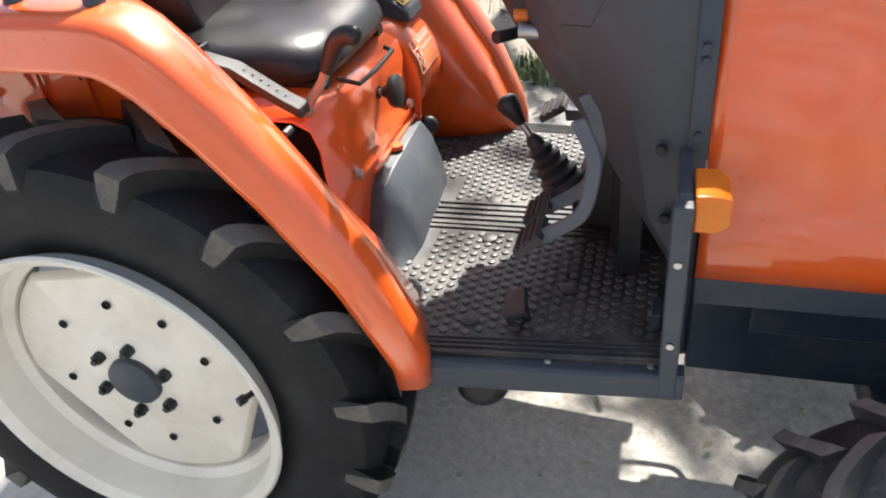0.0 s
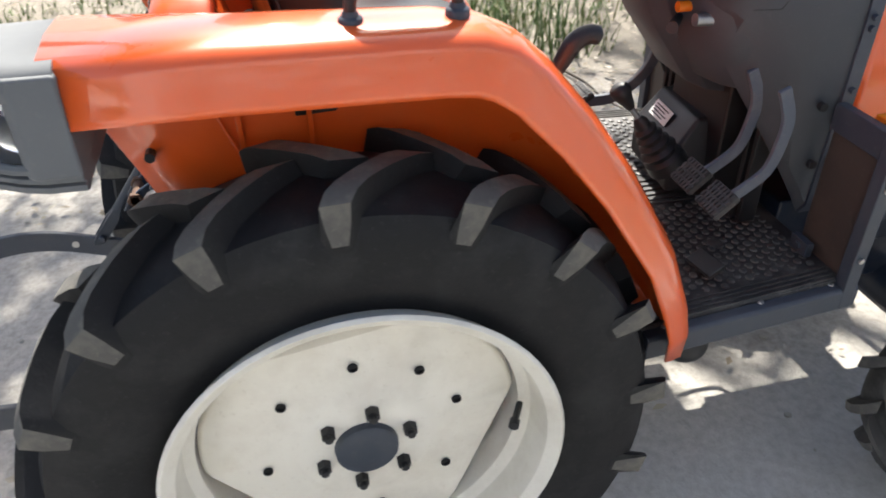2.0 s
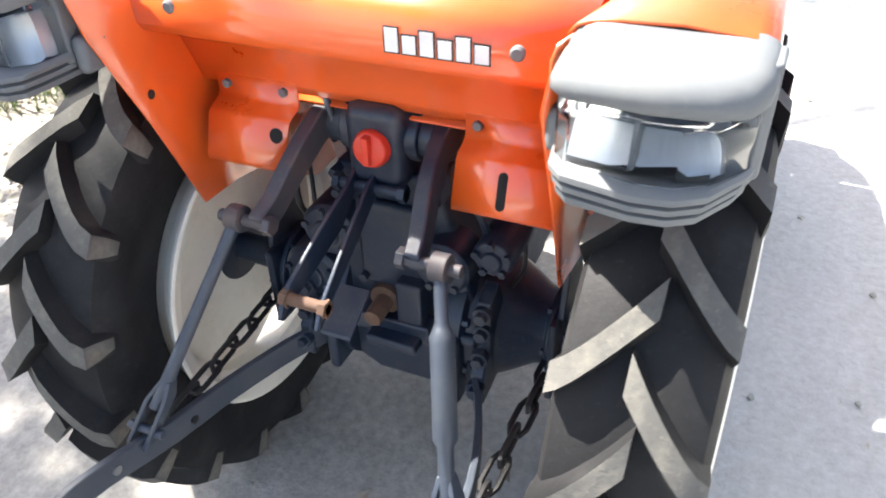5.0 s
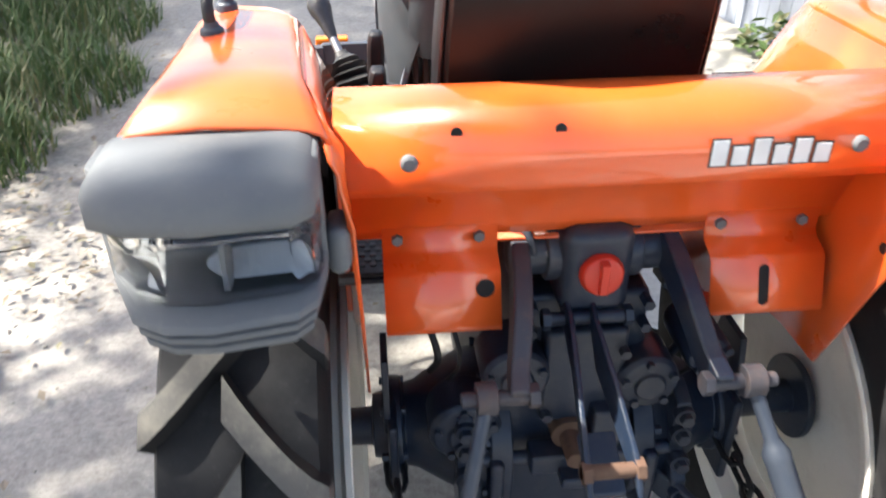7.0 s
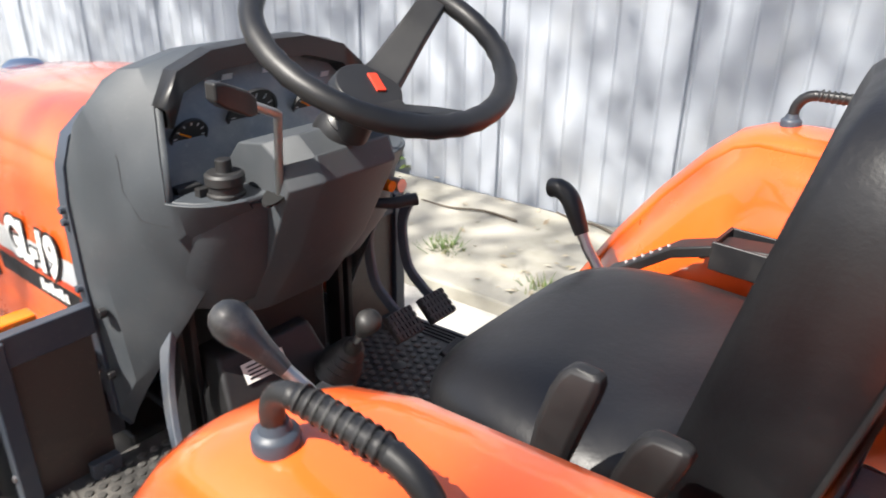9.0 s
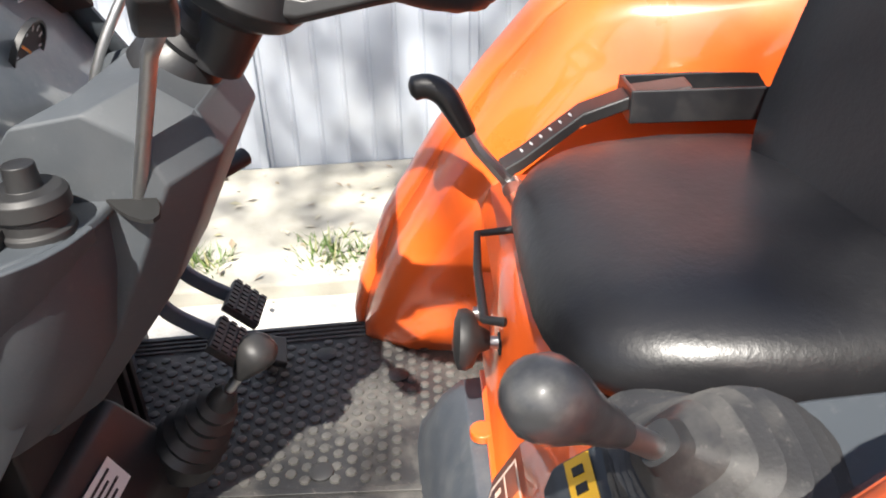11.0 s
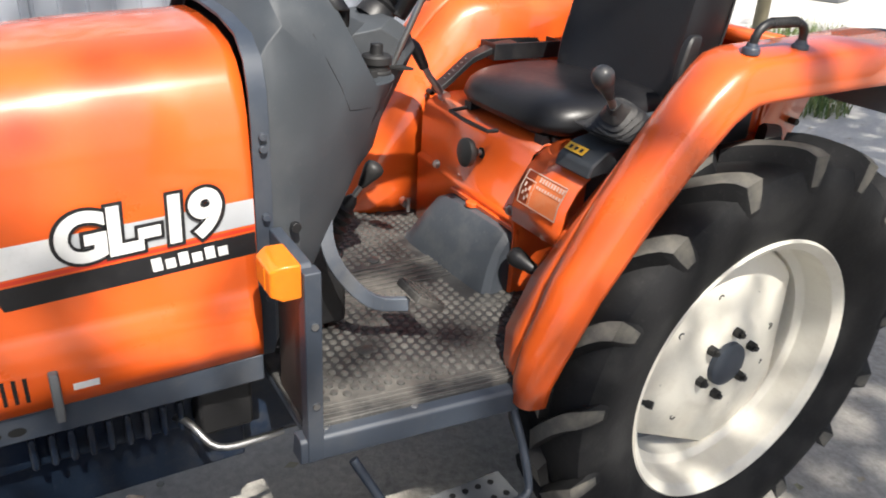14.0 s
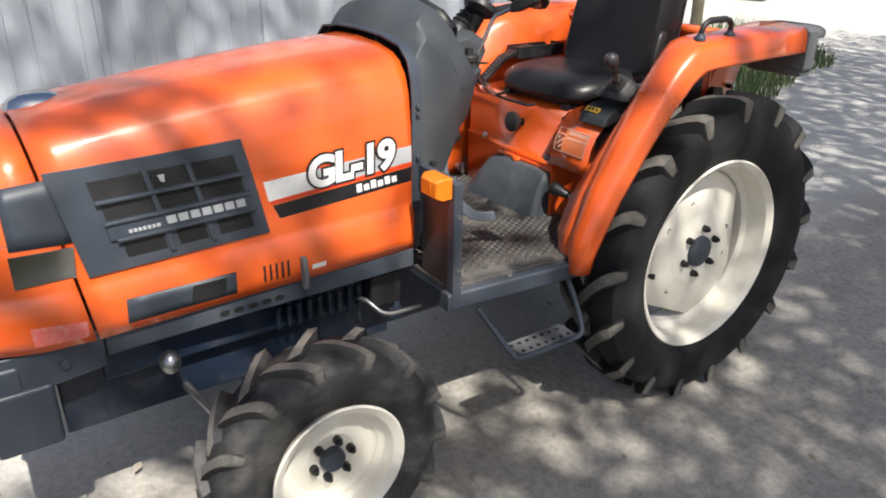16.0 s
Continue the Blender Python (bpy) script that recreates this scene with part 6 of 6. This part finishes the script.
    z = 0.5 + 0.5 * math.copysign(abs(sn) ** 0.42, sn) * 0.985
    x = math.copysign(abs(c) ** 0.42, c) * (0.184 - 0.016 * z ** 2) * 0.985
    pipe.append((x - 0.036, -0.02 - 0.09 * z - 0.042 + TURNED * (x + 0.184), 1.000 + 0.402 * z))
sweep(bm, pipe + pipe[:1], 0.003, 6)
part("piping", bm, BLACK, backrest, smooth=60)
bm = bm_new()
box(bm, (-0.16, 0.02, 0.952), (-0.13, 0.33, 0.972))
box(bm, (0.13, 0.02, 0.952), (0.16, 0.33, 0.972))
box(bm, (-0.17, 0.0, 0.960), (0.17, 0.31, 0.970))
sweep(bm, [(0.13, 0.34, 0.962), (0.135, 0.385, 0.955), (0.06, 0.39, 0.953), (-0.04, 0.39, 0.955), (-0.05, 0.37, 0.958)], 0.005, 8)
part("seat_slide", bm, BLACK, tractor, "black seat slide with release bar", bevel=0.002)
bm = bm_new()
for x in (-0.15, 0.15):
    bm = bm_new()
    sweep(bm, [(x, -0.02, 0.985), (x, -0.075, 0.99), (x, -0.09, 1.05)], 0.012, 8)
    part("seat_hinge", bm, BLACK, tractor, "black seat back bracket")

# ---- lever console beside the seat ----
bm = bm_new()
pr = [(0.364, 0.944), (0.357, 0.970), (0.322, 0.995), (0.18, 1.026), (-0.08, 1.052), (-0.08, 0.98), (0.22, 0.96)]
prism(bm, pr, 0, -0.352, -0.246)
console = part("lever_console", bm, PLASTIC, tractor, "grey plastic lever console beside the seat", bevel=0.006)
bm = bm_new()
m = Matrix.Translation((-0.283, 0.3405, 0.984)) @ pose(0, 0, 0, -35.5) @ Matrix.Translation((0, 0, -0.0068))
box(bm, (-0.028, -0.010, 0.008), (0.028, 0.010, 0.0095), m)
yl = part("warning_label", bm, YELLOW, console, "yellow warning label")
for k in range(3):
    bm = bm_new()
    box(bm, (-0.021 + k * 0.016, -0.004, 0.0096), (-0.013 + k * 0.016, 0.005, 0.0104), m)
    part("label_mark", bm, INK, yl)
A, B = Vector((-0.304, 0.238, 1.000)), Vector((-0.378, 0.383, 1.146))
bm = bm_new()
rod(bm, A, B, 0.0075)
gear = part("gear_lever", bm, STEEL, tractor, "gear lever with worn knob and pleated boot")
bm = bm_new()
d = (B - A).normalized()
sweep(bm, [B + d * t for t in (-0.058, -0.045, -0.030, -0.016, 0.0, 0.014, 0.024, 0.030, 0.032)], [0.008, 0.0105, 0.0125, 0.0155, 0.0200, 0.0210, 0.0165, 0.0095, 0.0], 18)
KNOBG = worn("worn_grey_knob", (0.040, 0.041, 0.044), 0.26, (0.24, 0.23, 0.21), 0.35, 34, coat=0.2, grain=0.08)
part("knob", bm, KNOBG, gear, "worn grey gear knob", smooth=60)
bm = bm_new()
u, w = frame_of(d)
ts, rs = [], []
for k in range(9):
    r = 0.084 - 0.0074 * k
    ts += [0.0 + k * 0.0135, 0.0055 + k * 0.0135]
    rs += [r * 0.68, r]
ts += [0.128, 0.140]
rs += [0.014, 0.011]
rings = []
for t, r in zip(ts, rs):
    c = A + Vector((0, 0, 0.004)) + d * t * 0.9
    f = min(1, t / 0.11)
    nrm = Vector((0, -0.28, 0.96)).lerp(d, f).normalized()
    uu = Vector((1, 0, 0))
    uu = (uu - nrm * uu.dot(nrm)).normalized()
    ww = nrm.cross(uu)
    e = 0.6
    rings.append([c + (uu * math.copysign(abs(math.cos(a)) ** e, math.cos(a)) + ww * 1.12 * math.copysign(abs(math.sin(a)) ** e, math.sin(a))) * r for a in (2 * math.pi * k / 28 for k in range(28))])
loft(bm, rings)
part("boot", bm, MATR, gear, "dusty black pleated boot", smooth=25)
for y, z, top, w in ((0.100, 1.035, 1.196, 0.018), (0.028, 1.045, 1.168, 0.020)):
    bm = bm_new()
    rings = []
    for t, ww, dd in ((0.0, 0.55, 0.45), (0.30, 0.72, 0.6), (0.45, 0.95, 1.0), (0.62, 1.05, 1.1), (0.84, 1.08, 1.1), (0.93, 1.0, 1.0), (0.98, 0.78, 0.8), (1.0, 0.45, 0.45)):
        c = Vector((-0.292 + 0.006 * t, y - 0.030 * t * t, z + (top - z) * t))
        rings.append([c + Vector((0.011 * dd * a, w * ww * b, 0)) for a, b in ((-1, -0.7), (-0.6, -1), (0.6, -1), (1, -0.7), (1, 0.7), (0.6, 1), (-0.6, 1), (-1, 0.7))])
    loft(bm, rings)
    part("control_lever", bm, BLACK, tractor, "black paddle lever beside the seat", bevel=0.003, smooth=50)
# quadrant and lever on the other side, and the tool tray
bm = bm_new()
P = [(0.264, 0.345, 0.972), (0.266, 0.315, 0.990), (0.272, 0.24, 1.045), (0.276, 0.17, 1.068), (0.278, 0.10, 1.075)]
rings = []
for p in P:
    p = Vector(p)
    rings.append([p + Vector((0.0, 0, 0.004)), p + Vector((0.040, 0, 0.006)), p + Vector((0.040, 0, -0.012)), p + Vector((0.0, 0, -0.014))])
loft(bm, rings)
quad = part("lever_quadrant", bm, BLACK, tractor, "black slotted lever quadrant", bevel=0.003)
for k in range(6):
    a = Vector(P[1]).lerp(Vector(P[2]), k / 6)
    bm = bm_new()
    lathe(bm, [(0.004, 0.0), (0.004, 0.0014), (0.0, 0.0014)], Matrix.Translation(a + Vector((0.02, 0, 0.005))) @ pose(0, 0, 0, 30), seg=8)
    part("quadrant_hole", bm, SILVER, quad)
bm = bm_new()
sweep(bm, [(0.262, 0.330, 0.955), (0.264, 0.375, 1.01), (0.266, 0.395, 1.045)], [0.009, 0.0085, 0.0085], 8)
pl = part("position_lever", bm, STEEL, tractor, "flat steel lever with curved black grip")
bm = bm_new()
G = smooth_path([(0.266, 0.388, 1.030), (0.268, 0.405, 1.062), (0.270, 0.418, 1.082), (0.272, 0.438, 1.092), (0.274, 0.460, 1.088)], 4)
sweep(bm, G, [0.010 + 0.006 * math.sin(min(1, (i + 2) / 9) * 1.57) - (0.008 if i == len(G) - 1 else 0) for i in range(len(G))], 12)
part("grip", bm, BLACK, pl, "curved black rubber grip", smooth=60)
bm = bm_new()
lathe(bm, [(0.014, 0), (0.014, 0.02), (0.0, 0.022)], Matrix.Translation((0.250, 0.330, 0.955)) @ pose(0, 0, 0, 0, 90), seg=10)
part("pivot_nut", bm, STEEL, pl)
bm = bm_new()
o, i_ = [(0.264, -0.04), (0.264, 0.182), (0.337, 0.182), (0.337, -0.04)], [(0.270, -0.034), (0.270, 0.176), (0.332, 0.176), (0.332, -0.034)]
loft(bm, [[(x, y, 1.036) for x, y in o], [(x, y, 1.080) for x, y in o], [(x, y, 1.080) for x, y in i_], [(x, y, 1.044) for x, y in i_]])
part("tool_tray", bm, INK, tractor, "dark grey open tool tray beside the seat", bevel=0.004)
# ---- trees whose crowns throw the broken shade ----
BARK = worn("grey_bark", (0.11, 0.09, 0.07), 0.9, (0.2, 0.18, 0.14), 0.6, 8, grain=0.8)
LEAF = mat("tree_leaf", (0.06, 0.11, 0.025), 0.5)
oi = N(LEAF, "ShaderNodeNewGeometry")
link(LEAF, ramp(LEAF, oi.outputs["Random Per Island"], [(0.0, (0.035, 0.075, 0.018)), (1.0, (0.10, 0.16, 0.04))]), bsdf(LEAF).inputs["Base Color"])
bsdf(LEAF).inputs["Subsurface Weight"].default_value = 0.0


def leaf_faces(verts, faces, c, size, rng, flat=0.6):
    n = Vector((rng.gauss(0, flat), rng.gauss(0, flat), 1)).normalized()
    u, w = frame_of(n)
    a = rng.uniform(0, 6.28)
    p, q = u * math.cos(a) + w * math.sin(a), w * math.cos(a) - u * math.sin(a)
    k = len(verts)
    verts += [c - p * size, c + q * size * 0.5 + n * size * 0.12, c + p * size, c - q * size * 0.5 + n * size * 0.12]
    faces.append((k, k + 1, k + 2, k + 3))


def mesh_ob(name, verts, faces, material, parent=None):
    me = bpy.data.meshes.new(name)
    me.from_pydata([tuple(v) for v in verts], [], faces)
    me.materials.append(material)
    o = new(name, me)
    if parent:
        o.parent = parent
    return o


def tree(base, height, clumps, seed, per=90, spread=0.55):
    rng = random.Random(seed)
    t = thing("tree", "tall leafy tree that shades the yard", "tree", group="yard trees")
    t.location = base
    b = Vector(base)
    bm = bm_new()
    sweep(bm, smooth_path([(0, 0, 0), (0.1, 0.05, height * 0.3), (0.0, 0.15, height * 0.6), (0.15, 0.0, height * 0.9)], 5), [0.24 - 0.19 * i / 15 for i in range(16)], 12)
    part("trunk", bm, BARK, t, "grey tree trunk", smooth=60)
    for i, c in enumerate(clumps[::3]):
        c = Vector(c) - b
        bm = bm_new()
        st = Vector((0.05, 0.1, min(c.z - 0.6, height * 0.55 + 0.1 * i)))
        sweep(bm, smooth_path([st, st.lerp(c, 0.5) + Vector((0, 0, 0.5)), c], 4), [0.05 - 0.042 * k / 8 for k in range(9)], 7)
        part("limb", bm, BARK, t, smooth=60)
    verts, faces = [], []
    for c in clumps:
        c = Vector(c) - b
        for _ in range(per):
            leaf_faces(verts, faces, c + Vector((rng.gauss(0, spread), rng.gauss(0, spread), rng.gauss(0, spread * 0.5))), rng.uniform(0.04, 0.075), rng)
    tagged(mesh_ob("crown", verts, faces, LEAF, t), "loose crown of small leaves")
    return t


def shade_clumps(spots, h, seed):
    """Crown clumps at height h that throw their shade on the given ground spots."""
    rng = random.Random(seed)
    out = []
    for x, y, r, n in spots:
        for _ in range(n):
            a, q = rng.uniform(0, 6.28), r * math.sqrt(rng.random())
            hh = h + rng.uniform(-0.8, 1.2)
            out.append((x + q * math.cos(a) + SUN_WAY.x / SUN_WAY.z * hh, y + q * math.sin(a) + SUN_WAY.y / SUN_WAY.z * hh, hh))
    return out


tree((-9.5, 6.0, 0), 11.0, shade_clumps([(-0.6, 4.7, 1.3, 13), (0.3, 6.2, 1.5, 9), (-2.0, 3.7, 0.8, 7), (-1.45, 2.5, 0.65, 6), (-1.5, 5.2, 1.2, 9), (-2.9, 5.0, 1.2, 7), (-1.6, 7.5, 1.5, 9), (-0.1, 3.5, 0.6, 5), (0.5, 5.2, 0.9, 6), (0.8, 6.9, 1.1, 7), (-0.9, 1.15, 0.3, 1)], 10.0, 3), 11, per=300)
tree((-7.4, -4.5, 0), 8.2, shade_clumps([(0.6, -3.6, 1.6, 15), (1.3, -4.4, 1.1, 7), (2.2, -5.8, 2.0, 17), (-0.9, -2.0, 0.6, 4), (3.6, -7.5, 1.8, 12), (-0.75, -0.5, 0.45, 3), (-0.6, -1.5, 0.6, 4), (-0.1, -0.9, 0.5, 2), (0.3, -2.0, 0.8, 5), (-0.9, 0.25, 0.2, 1), (-0.62, 0.5, 0.25, 2), (-1.1, -0.1, 0.4, 2)], 7.0, 5), 12, per=275)
tree((-7.4, 0.6, 0), 10.5, shade_clumps([(2.0, 1.9, 0.7, 2), (2.5, -0.2, 0.8, 2), (2.4, 3.4, 0.9, 5), (0.95, 1.85, 0.35, 1), (3.1, 1.0, 0.9, 7), (3.3, 3.0, 1.0, 7), (3.2, -1.2, 1.0, 6), (3.3, 5.0, 1.0, 5), (2.6, 1.6, 0.6, 1)], 10.0, 8), 13, per=180)

# ---- plants and litter ----
GRASS = mat("grass_blades", (0.07, 0.13, 0.03), 0.55)
gi = N(GRASS, "ShaderNodeNewGeometry")
link(GRASS, ramp(GRASS, gi.outputs["Random Per Island"], [(0.0, (0.05, 0.10, 0.02)), (0.6, (0.11, 0.17, 0.045)), (1.0, (0.24, 0.22, 0.10))]), bsdf(GRASS).inputs["Base Color"])
LITTER = mat("dry_leaf_litter", (0.3, 0.24, 0.17), 0.85)
li = N(LITTER, "ShaderNodeNewGeometry")
link(LITTER, ramp(LITTER, li.outputs["Random Per Island"], [(0.0, (0.26, 0.20, 0.14)), (0.4, (0.36, 0.31, 0.23)), (0.8, (0.48, 0.44, 0.36)), (1.0, (0.28, 0.26, 0.15))]), bsdf(LITTER).inputs["Base Color"])


def grass(name, spots, seed, label, tall=(0.08, 0.28)):
    rng = random.Random(seed)
    V, F = [], []
    for x, y, r, n in spots:
        for _ in range(n):
            a, q = rng.uniform(0, 6.28), r * math.sqrt(rng.random())
            p = Vector((x + q * math.cos(a), y + q * math.sin(a) * 1.2, -0.01))
            h = rng.uniform(*tall) * (1.2 - 0.6 * q / r)
            b = rng.uniform(0, 6.28)
            d = Vector((math.cos(b), math.sin(b), 0))
            side = Vector((-d.y, d.x, 0)) * rng.uniform(0.003, 0.007)
            lean = rng.uniform(0.15, 0.9) * h
            k = len(V)
            V += [p - side, p + side, p + side * 0.8 + d * lean * 0.35 + Vector((0, 0, h * 0.6)), p - side * 0.8 + d * lean * 0.35 + Vector((0, 0, h * 0.6)), p + d * lean + Vector((0, 0, h))]
            F += [(k, k + 1, k + 2, k + 3), (k + 3, k + 2, k + 4)]
    return tagged(mesh_ob(name, V, F, GRASS), label, "grass", kind="stuff")


grass("grass", [(-2.15, 2.35, 0.35, 700), (-2.1, 3.3, 0.5, 1100), (-2.5, 4.6, 0.7, 1700), (-3.0, 3.2, 0.8, 1500), (-2.7, 1.5, 0.4, 300), (-3.6, 2.0, 0.8, 700), (-3.4, 5.5, 1.2, 1900)], 21, "wild green grass and weeds beside the yard", (0.08, 0.34))
grass("grass", [(-2.4, 0.42, 0.22, 500), (-2.9, 0.5, 0.25, 400), (-3.3, 0.9, 0.3, 300), (-3.4, 1.3, 0.4, 300), (-3.8, -1.2, 0.5, 260), (-4.2, 0.2, 0.9, 500)], 22, "small green weeds in leaf litter", (0.04, 0.16))
grass("grass", [(1.66, 0.78, 0.14, 420), (1.62, 1.25, 0.10, 260), (1.68, 1.85, 0.10, 260), (1.60, 0.4, 0.08, 120)], 23, "green weeds at the concrete's edge", (0.04, 0.15))
grass("grass", [(3.2, -6.2, 0.6, 1100), (4.4, -7.2, 0.7, 900), (2.6, -5.0, 0.35, 500), (2.3, -4.3, 0.3, 300), (1.0, 8.6, 0.5, 600), (1.6, 8.0, 0.4, 500)], 24, "tufts of green grass by the fence", (0.08, 0.35))
grass("grass", [(23, -53, 5, 3000), (34, -60, 6, 3000), (12, -52, 5, 2000)], 25, "bright green verge beyond the road", (0.3, 0.8))


def weeds(spots, seed):
    rng = random.Random(seed)
    V, F = [], []
    for x, y, r, n in spots:
        for _ in range(n):
            a, q = rng.uniform(0, 6.28), r * math.sqrt(rng.random())
            leaf_faces(V, F, Vector((x + q * math.cos(a), y + q * math.sin(a), rng.uniform(0.08, 0.30) * (1.1 - q / r * 0.7) + 0.04)), rng.uniform(0.03, 0.06), rng, 0.5)
    return tagged(mesh_ob("weed_patch", V, F, GRASS), "low broad-leaved green weeds at the fence foot", "weeds", kind="stuff")


weeds([(2.30, 3.05, 0.28, 260), (2.45, 2.80, 0.16, 90), (2.1, 3.35, 0.2, 120)], 31)
rng = random.Random(7)
V, F = [], []
for x0, x1, y0, y1, n in ((-5.5, -1.25, -3.0, 2.2, 5200), (-2.2, -1.2, 0.3, 1.9, 450), (-1.4, 2.0, -2.5, 3.0, 220), (1.5, 2.5, -1.0, 5.0, 350), (-4.5, -1.2, 2.0, 6.0, 1500), (0.5, 5.0, -9.0, -2.0, 500)):
    for _ in range(n):
        x, y = rng.uniform(x0, x1), rng.uniform(y0, y1)
        if noise.noise((x * 0.8, y * 0.8, 9)) < rng.uniform(-0.5, 0.3):
            continue
        z = 0.058 if x > fence_x(y) - 1.0 else 0.008
        leaf_faces(V, F, Vector((x, y, z + rng.uniform(0, 0.012))), rng.uniform(0.010, 0.028), rng, 0.2)
tagged(mesh_ob("leaf_litter", V, F, LITTER), "scattered dry brown and pale leaves", "leaves", kind="stuff")
for k, (x, y, a, l) in enumerate(((-1.75, -0.15, 60, 0.5), (-2.3, -0.5, 20, 0.7), (-1.5, 0.9, 110, 0.45), (-1.9, 1.5, 10, 0.6), (-2.9, -0.9, 150, 0.8), (-1.4, 0.35, 70, 0.35), (2.1, 2.05, 100, 0.55), (2.35, 1.5, 80, 0.4), (-3.2, 0.1, 45, 0.6), (3.3, -5.9, 20, 0.6))):
    bm = bm_new()
    z = 0.065 if x > 1.5 and y > -1 else 0.012
    d = Vector((math.cos(radians(a)), math.sin(radians(a)), 0)) * l / 2
    c = Vector((x, y, z))
    sweep(bm, smooth_path([c - d, c - d * 0.3 + Vector((0.02, 0.01, 0.004)), c + d * 0.4 - Vector((0.015, 0.02, 0)), c + d], 3), [0.008 - 0.0005 * i for i in range(10)], 6)
    tagged(part("twig", bm, BARK, smooth=60), "dry fallen twig on the ground", "twig", group="fallen twigs")

# pebbles and clods
bm = bm_new()
for _ in range(420):
    x, y = rng.uniform(-3.0, 2.4), rng.uniform(-3.0, 4.0)
    r = rng.uniform(0.004, 0.012)
    z = 0.058 if x > fence_x(y) - 1.0 else 0.002
    bmesh.ops.create_icosphere(bm, subdivisions=1, radius=r, matrix=Matrix.Translation((x, y, z)) @ Matrix.Diagonal((1, rng.uniform(0.7, 1.2), 0.6, 1)))
tagged(part("pebbles", bm, CONCRETE, weld=False), "small grey stones strewn over the earth", "stones", kind="stuff")

# ---- far things ----
WOOD = worn("old_grey_wood", (0.22, 0.19, 0.12), 0.85, (0.13, 0.12, 0.08), 0.6, 6, grain=0.5)
bm = bm_new()
sweep(bm, [(0, 0, -0.1), (0.02, 0, 1.0), (0.0, 0.02, 2.4)], [0.06, 0.058, 0.055], 10)
tagged(part("wooden_post", bm, WOOD, m=Matrix.Translation((2.95, -4.35, 0))), "old greenish wooden post at the fence end", "post")
GALV = worn("galvanised_sheet", (0.11, 0.12, 0.13), 0.5, (0.25, 0.24, 0.2), 0.5, 4)
bm = bm_new()
box(bm, (-0.36, -0.36, 0.0), (0.36, 0.36, 0.92))
o = part("metal_bin", bm, GALV, bevel=0.01, m=Matrix.Translation((7.6, -12.0, 0)) @ pose(0, 0, 0, 0, 0, 20))
tagged(o, "grey galvanised square metal bin in weeds", "bin")
bm = bm_new()
box(bm, (-0.33, -0.33, 0.922), (0.33, 0.33, 0.932))
part("bin_opening", bm, HOLE, o)
for k in range(5):
    bm = bm_new()
    lathe(bm, [(0.17, -0.08), (0.27, -0.07), (0.29, 0.0), (0.27, 0.07), (0.17, 0.08)], seg=24, closed=True)
    tagged(part("old_tyre", bm, RUBBER, m=Matrix.Translation((8.9 + 0.02 * k, -12.2, 0.09 + k * 0.17)) @ pose(0, 0, 0, 3 * k, 4)), "old black tyre stacked beside the fence end", "tyre", group="stack of old tyres")
ROAD = worn("pale_dirt_road", (0.30, 0.28, 0.24), 0.95, (0.38, 0.35, 0.29), 0.5, 0.4, grain=0.3)
bm = bm_new()
v = [bm.verts.new(p) for p in ((-40, -14, 0.0), (6.0, -15.6, 0.0), (12.0, -18.8, 0.0), (60, -24, 0.0), (70, -60, 0.0), (-40, -40, 0.0))]
bm.faces.new(v)
tagged(part("road", bm, ROAD, m=Matrix.Translation((0, -2, 0.012))), "pale sunlit dirt road behind the yard", "road", kind="structure")
DARKWOOD = worn("brown_boards", (0.10, 0.055, 0.035), 0.8, (0.2, 0.15, 0.1), 0.5, 3)
shed = thing("shed", "low brown board shed beyond the road", "shed")
shed.location = (44, -74, 0)
bm = bm_new()
box(bm, (-3, -1.5, 0), (3, 1.5, 1.9))
part("wall", bm, DARKWOOD, shed)
bm = bm_new()
prism(bm, [(-1.8, 1.85), (1.8, 1.85), (0, 2.7)], 0, -3.3, 3.3)
part("roof", bm, GALV, shed)
BUSH = LEAF
for bx, by, r, h, seed in ((14, -58, 2.2, 2.0, 41), (28, -66, 2.6, 2.4, 42), (52, -66, 2.4, 2.2, 43)):
    rg = random.Random(seed)
    V, F = [], []
    for _ in range(1500):
        a, q = rg.uniform(0, 6.28), r * math.sqrt(rg.random())
        leaf_faces(V, F, Vector((bx + q * math.cos(a), by + q * math.sin(a), rg.uniform(0.05, h) * (1.05 - (q / r) ** 2 * 0.7))), rg.uniform(0.08, 0.16), rg, 1.0)
    tagged(mesh_ob("bush", V, F, BUSH), "dense green bush beyond the road", "bush", group="far bushes")
# a second machine parked far ahead
far = thing("parked_tractor", "far orange tractor with pale wheels parked in the sun", "tractor")
far.location = (0.3, 14.2, 0)
for x, y, r in ((-0.9, 0, 0.45), (0.9, 0.2, 0.45), (-0.9, 1.8, 0.3), (0.9, 1.9, 0.3)):
    bm = bm_new()
    lathe(bm, [(r * 0.6, -0.10), (r * 0.95, -0.09), (r, 0.0), (r * 0.95, 0.09), (r * 0.6, 0.10)], seg=28, closed=True)
    w = part("wheel", bm, RUBBER, far, m=Matrix.Translation((x, y, r)) @ pose(0, 0, 0, 0, 90))
    bm = bm_new()
    lathe(bm, [(0.0, -0.07), (r * 0.62, -0.09), (r * 0.62, 0.09), (0.0, 0.07)], seg=24)
    part("rim", bm, CREAM, w)
bm = bm_new()
box(bm, (-0.5, -0.3, 0.4), (0.5, 2.1, 1.1))
part("body", bm, ORANGE, far, bevel=0.05)
bm = bm_new()
box(bm, (-0.2, -0.15, 0.0), (0.2, 0.15, 0.42))
tagged(part("wooden_box", bm, WOOD, bevel=0.008, m=Matrix.Translation((1.75, 9.2, 0)) @ pose(0, 0, 0, 0, 0, 12)), "small pale wooden box at the far fence end", "box")
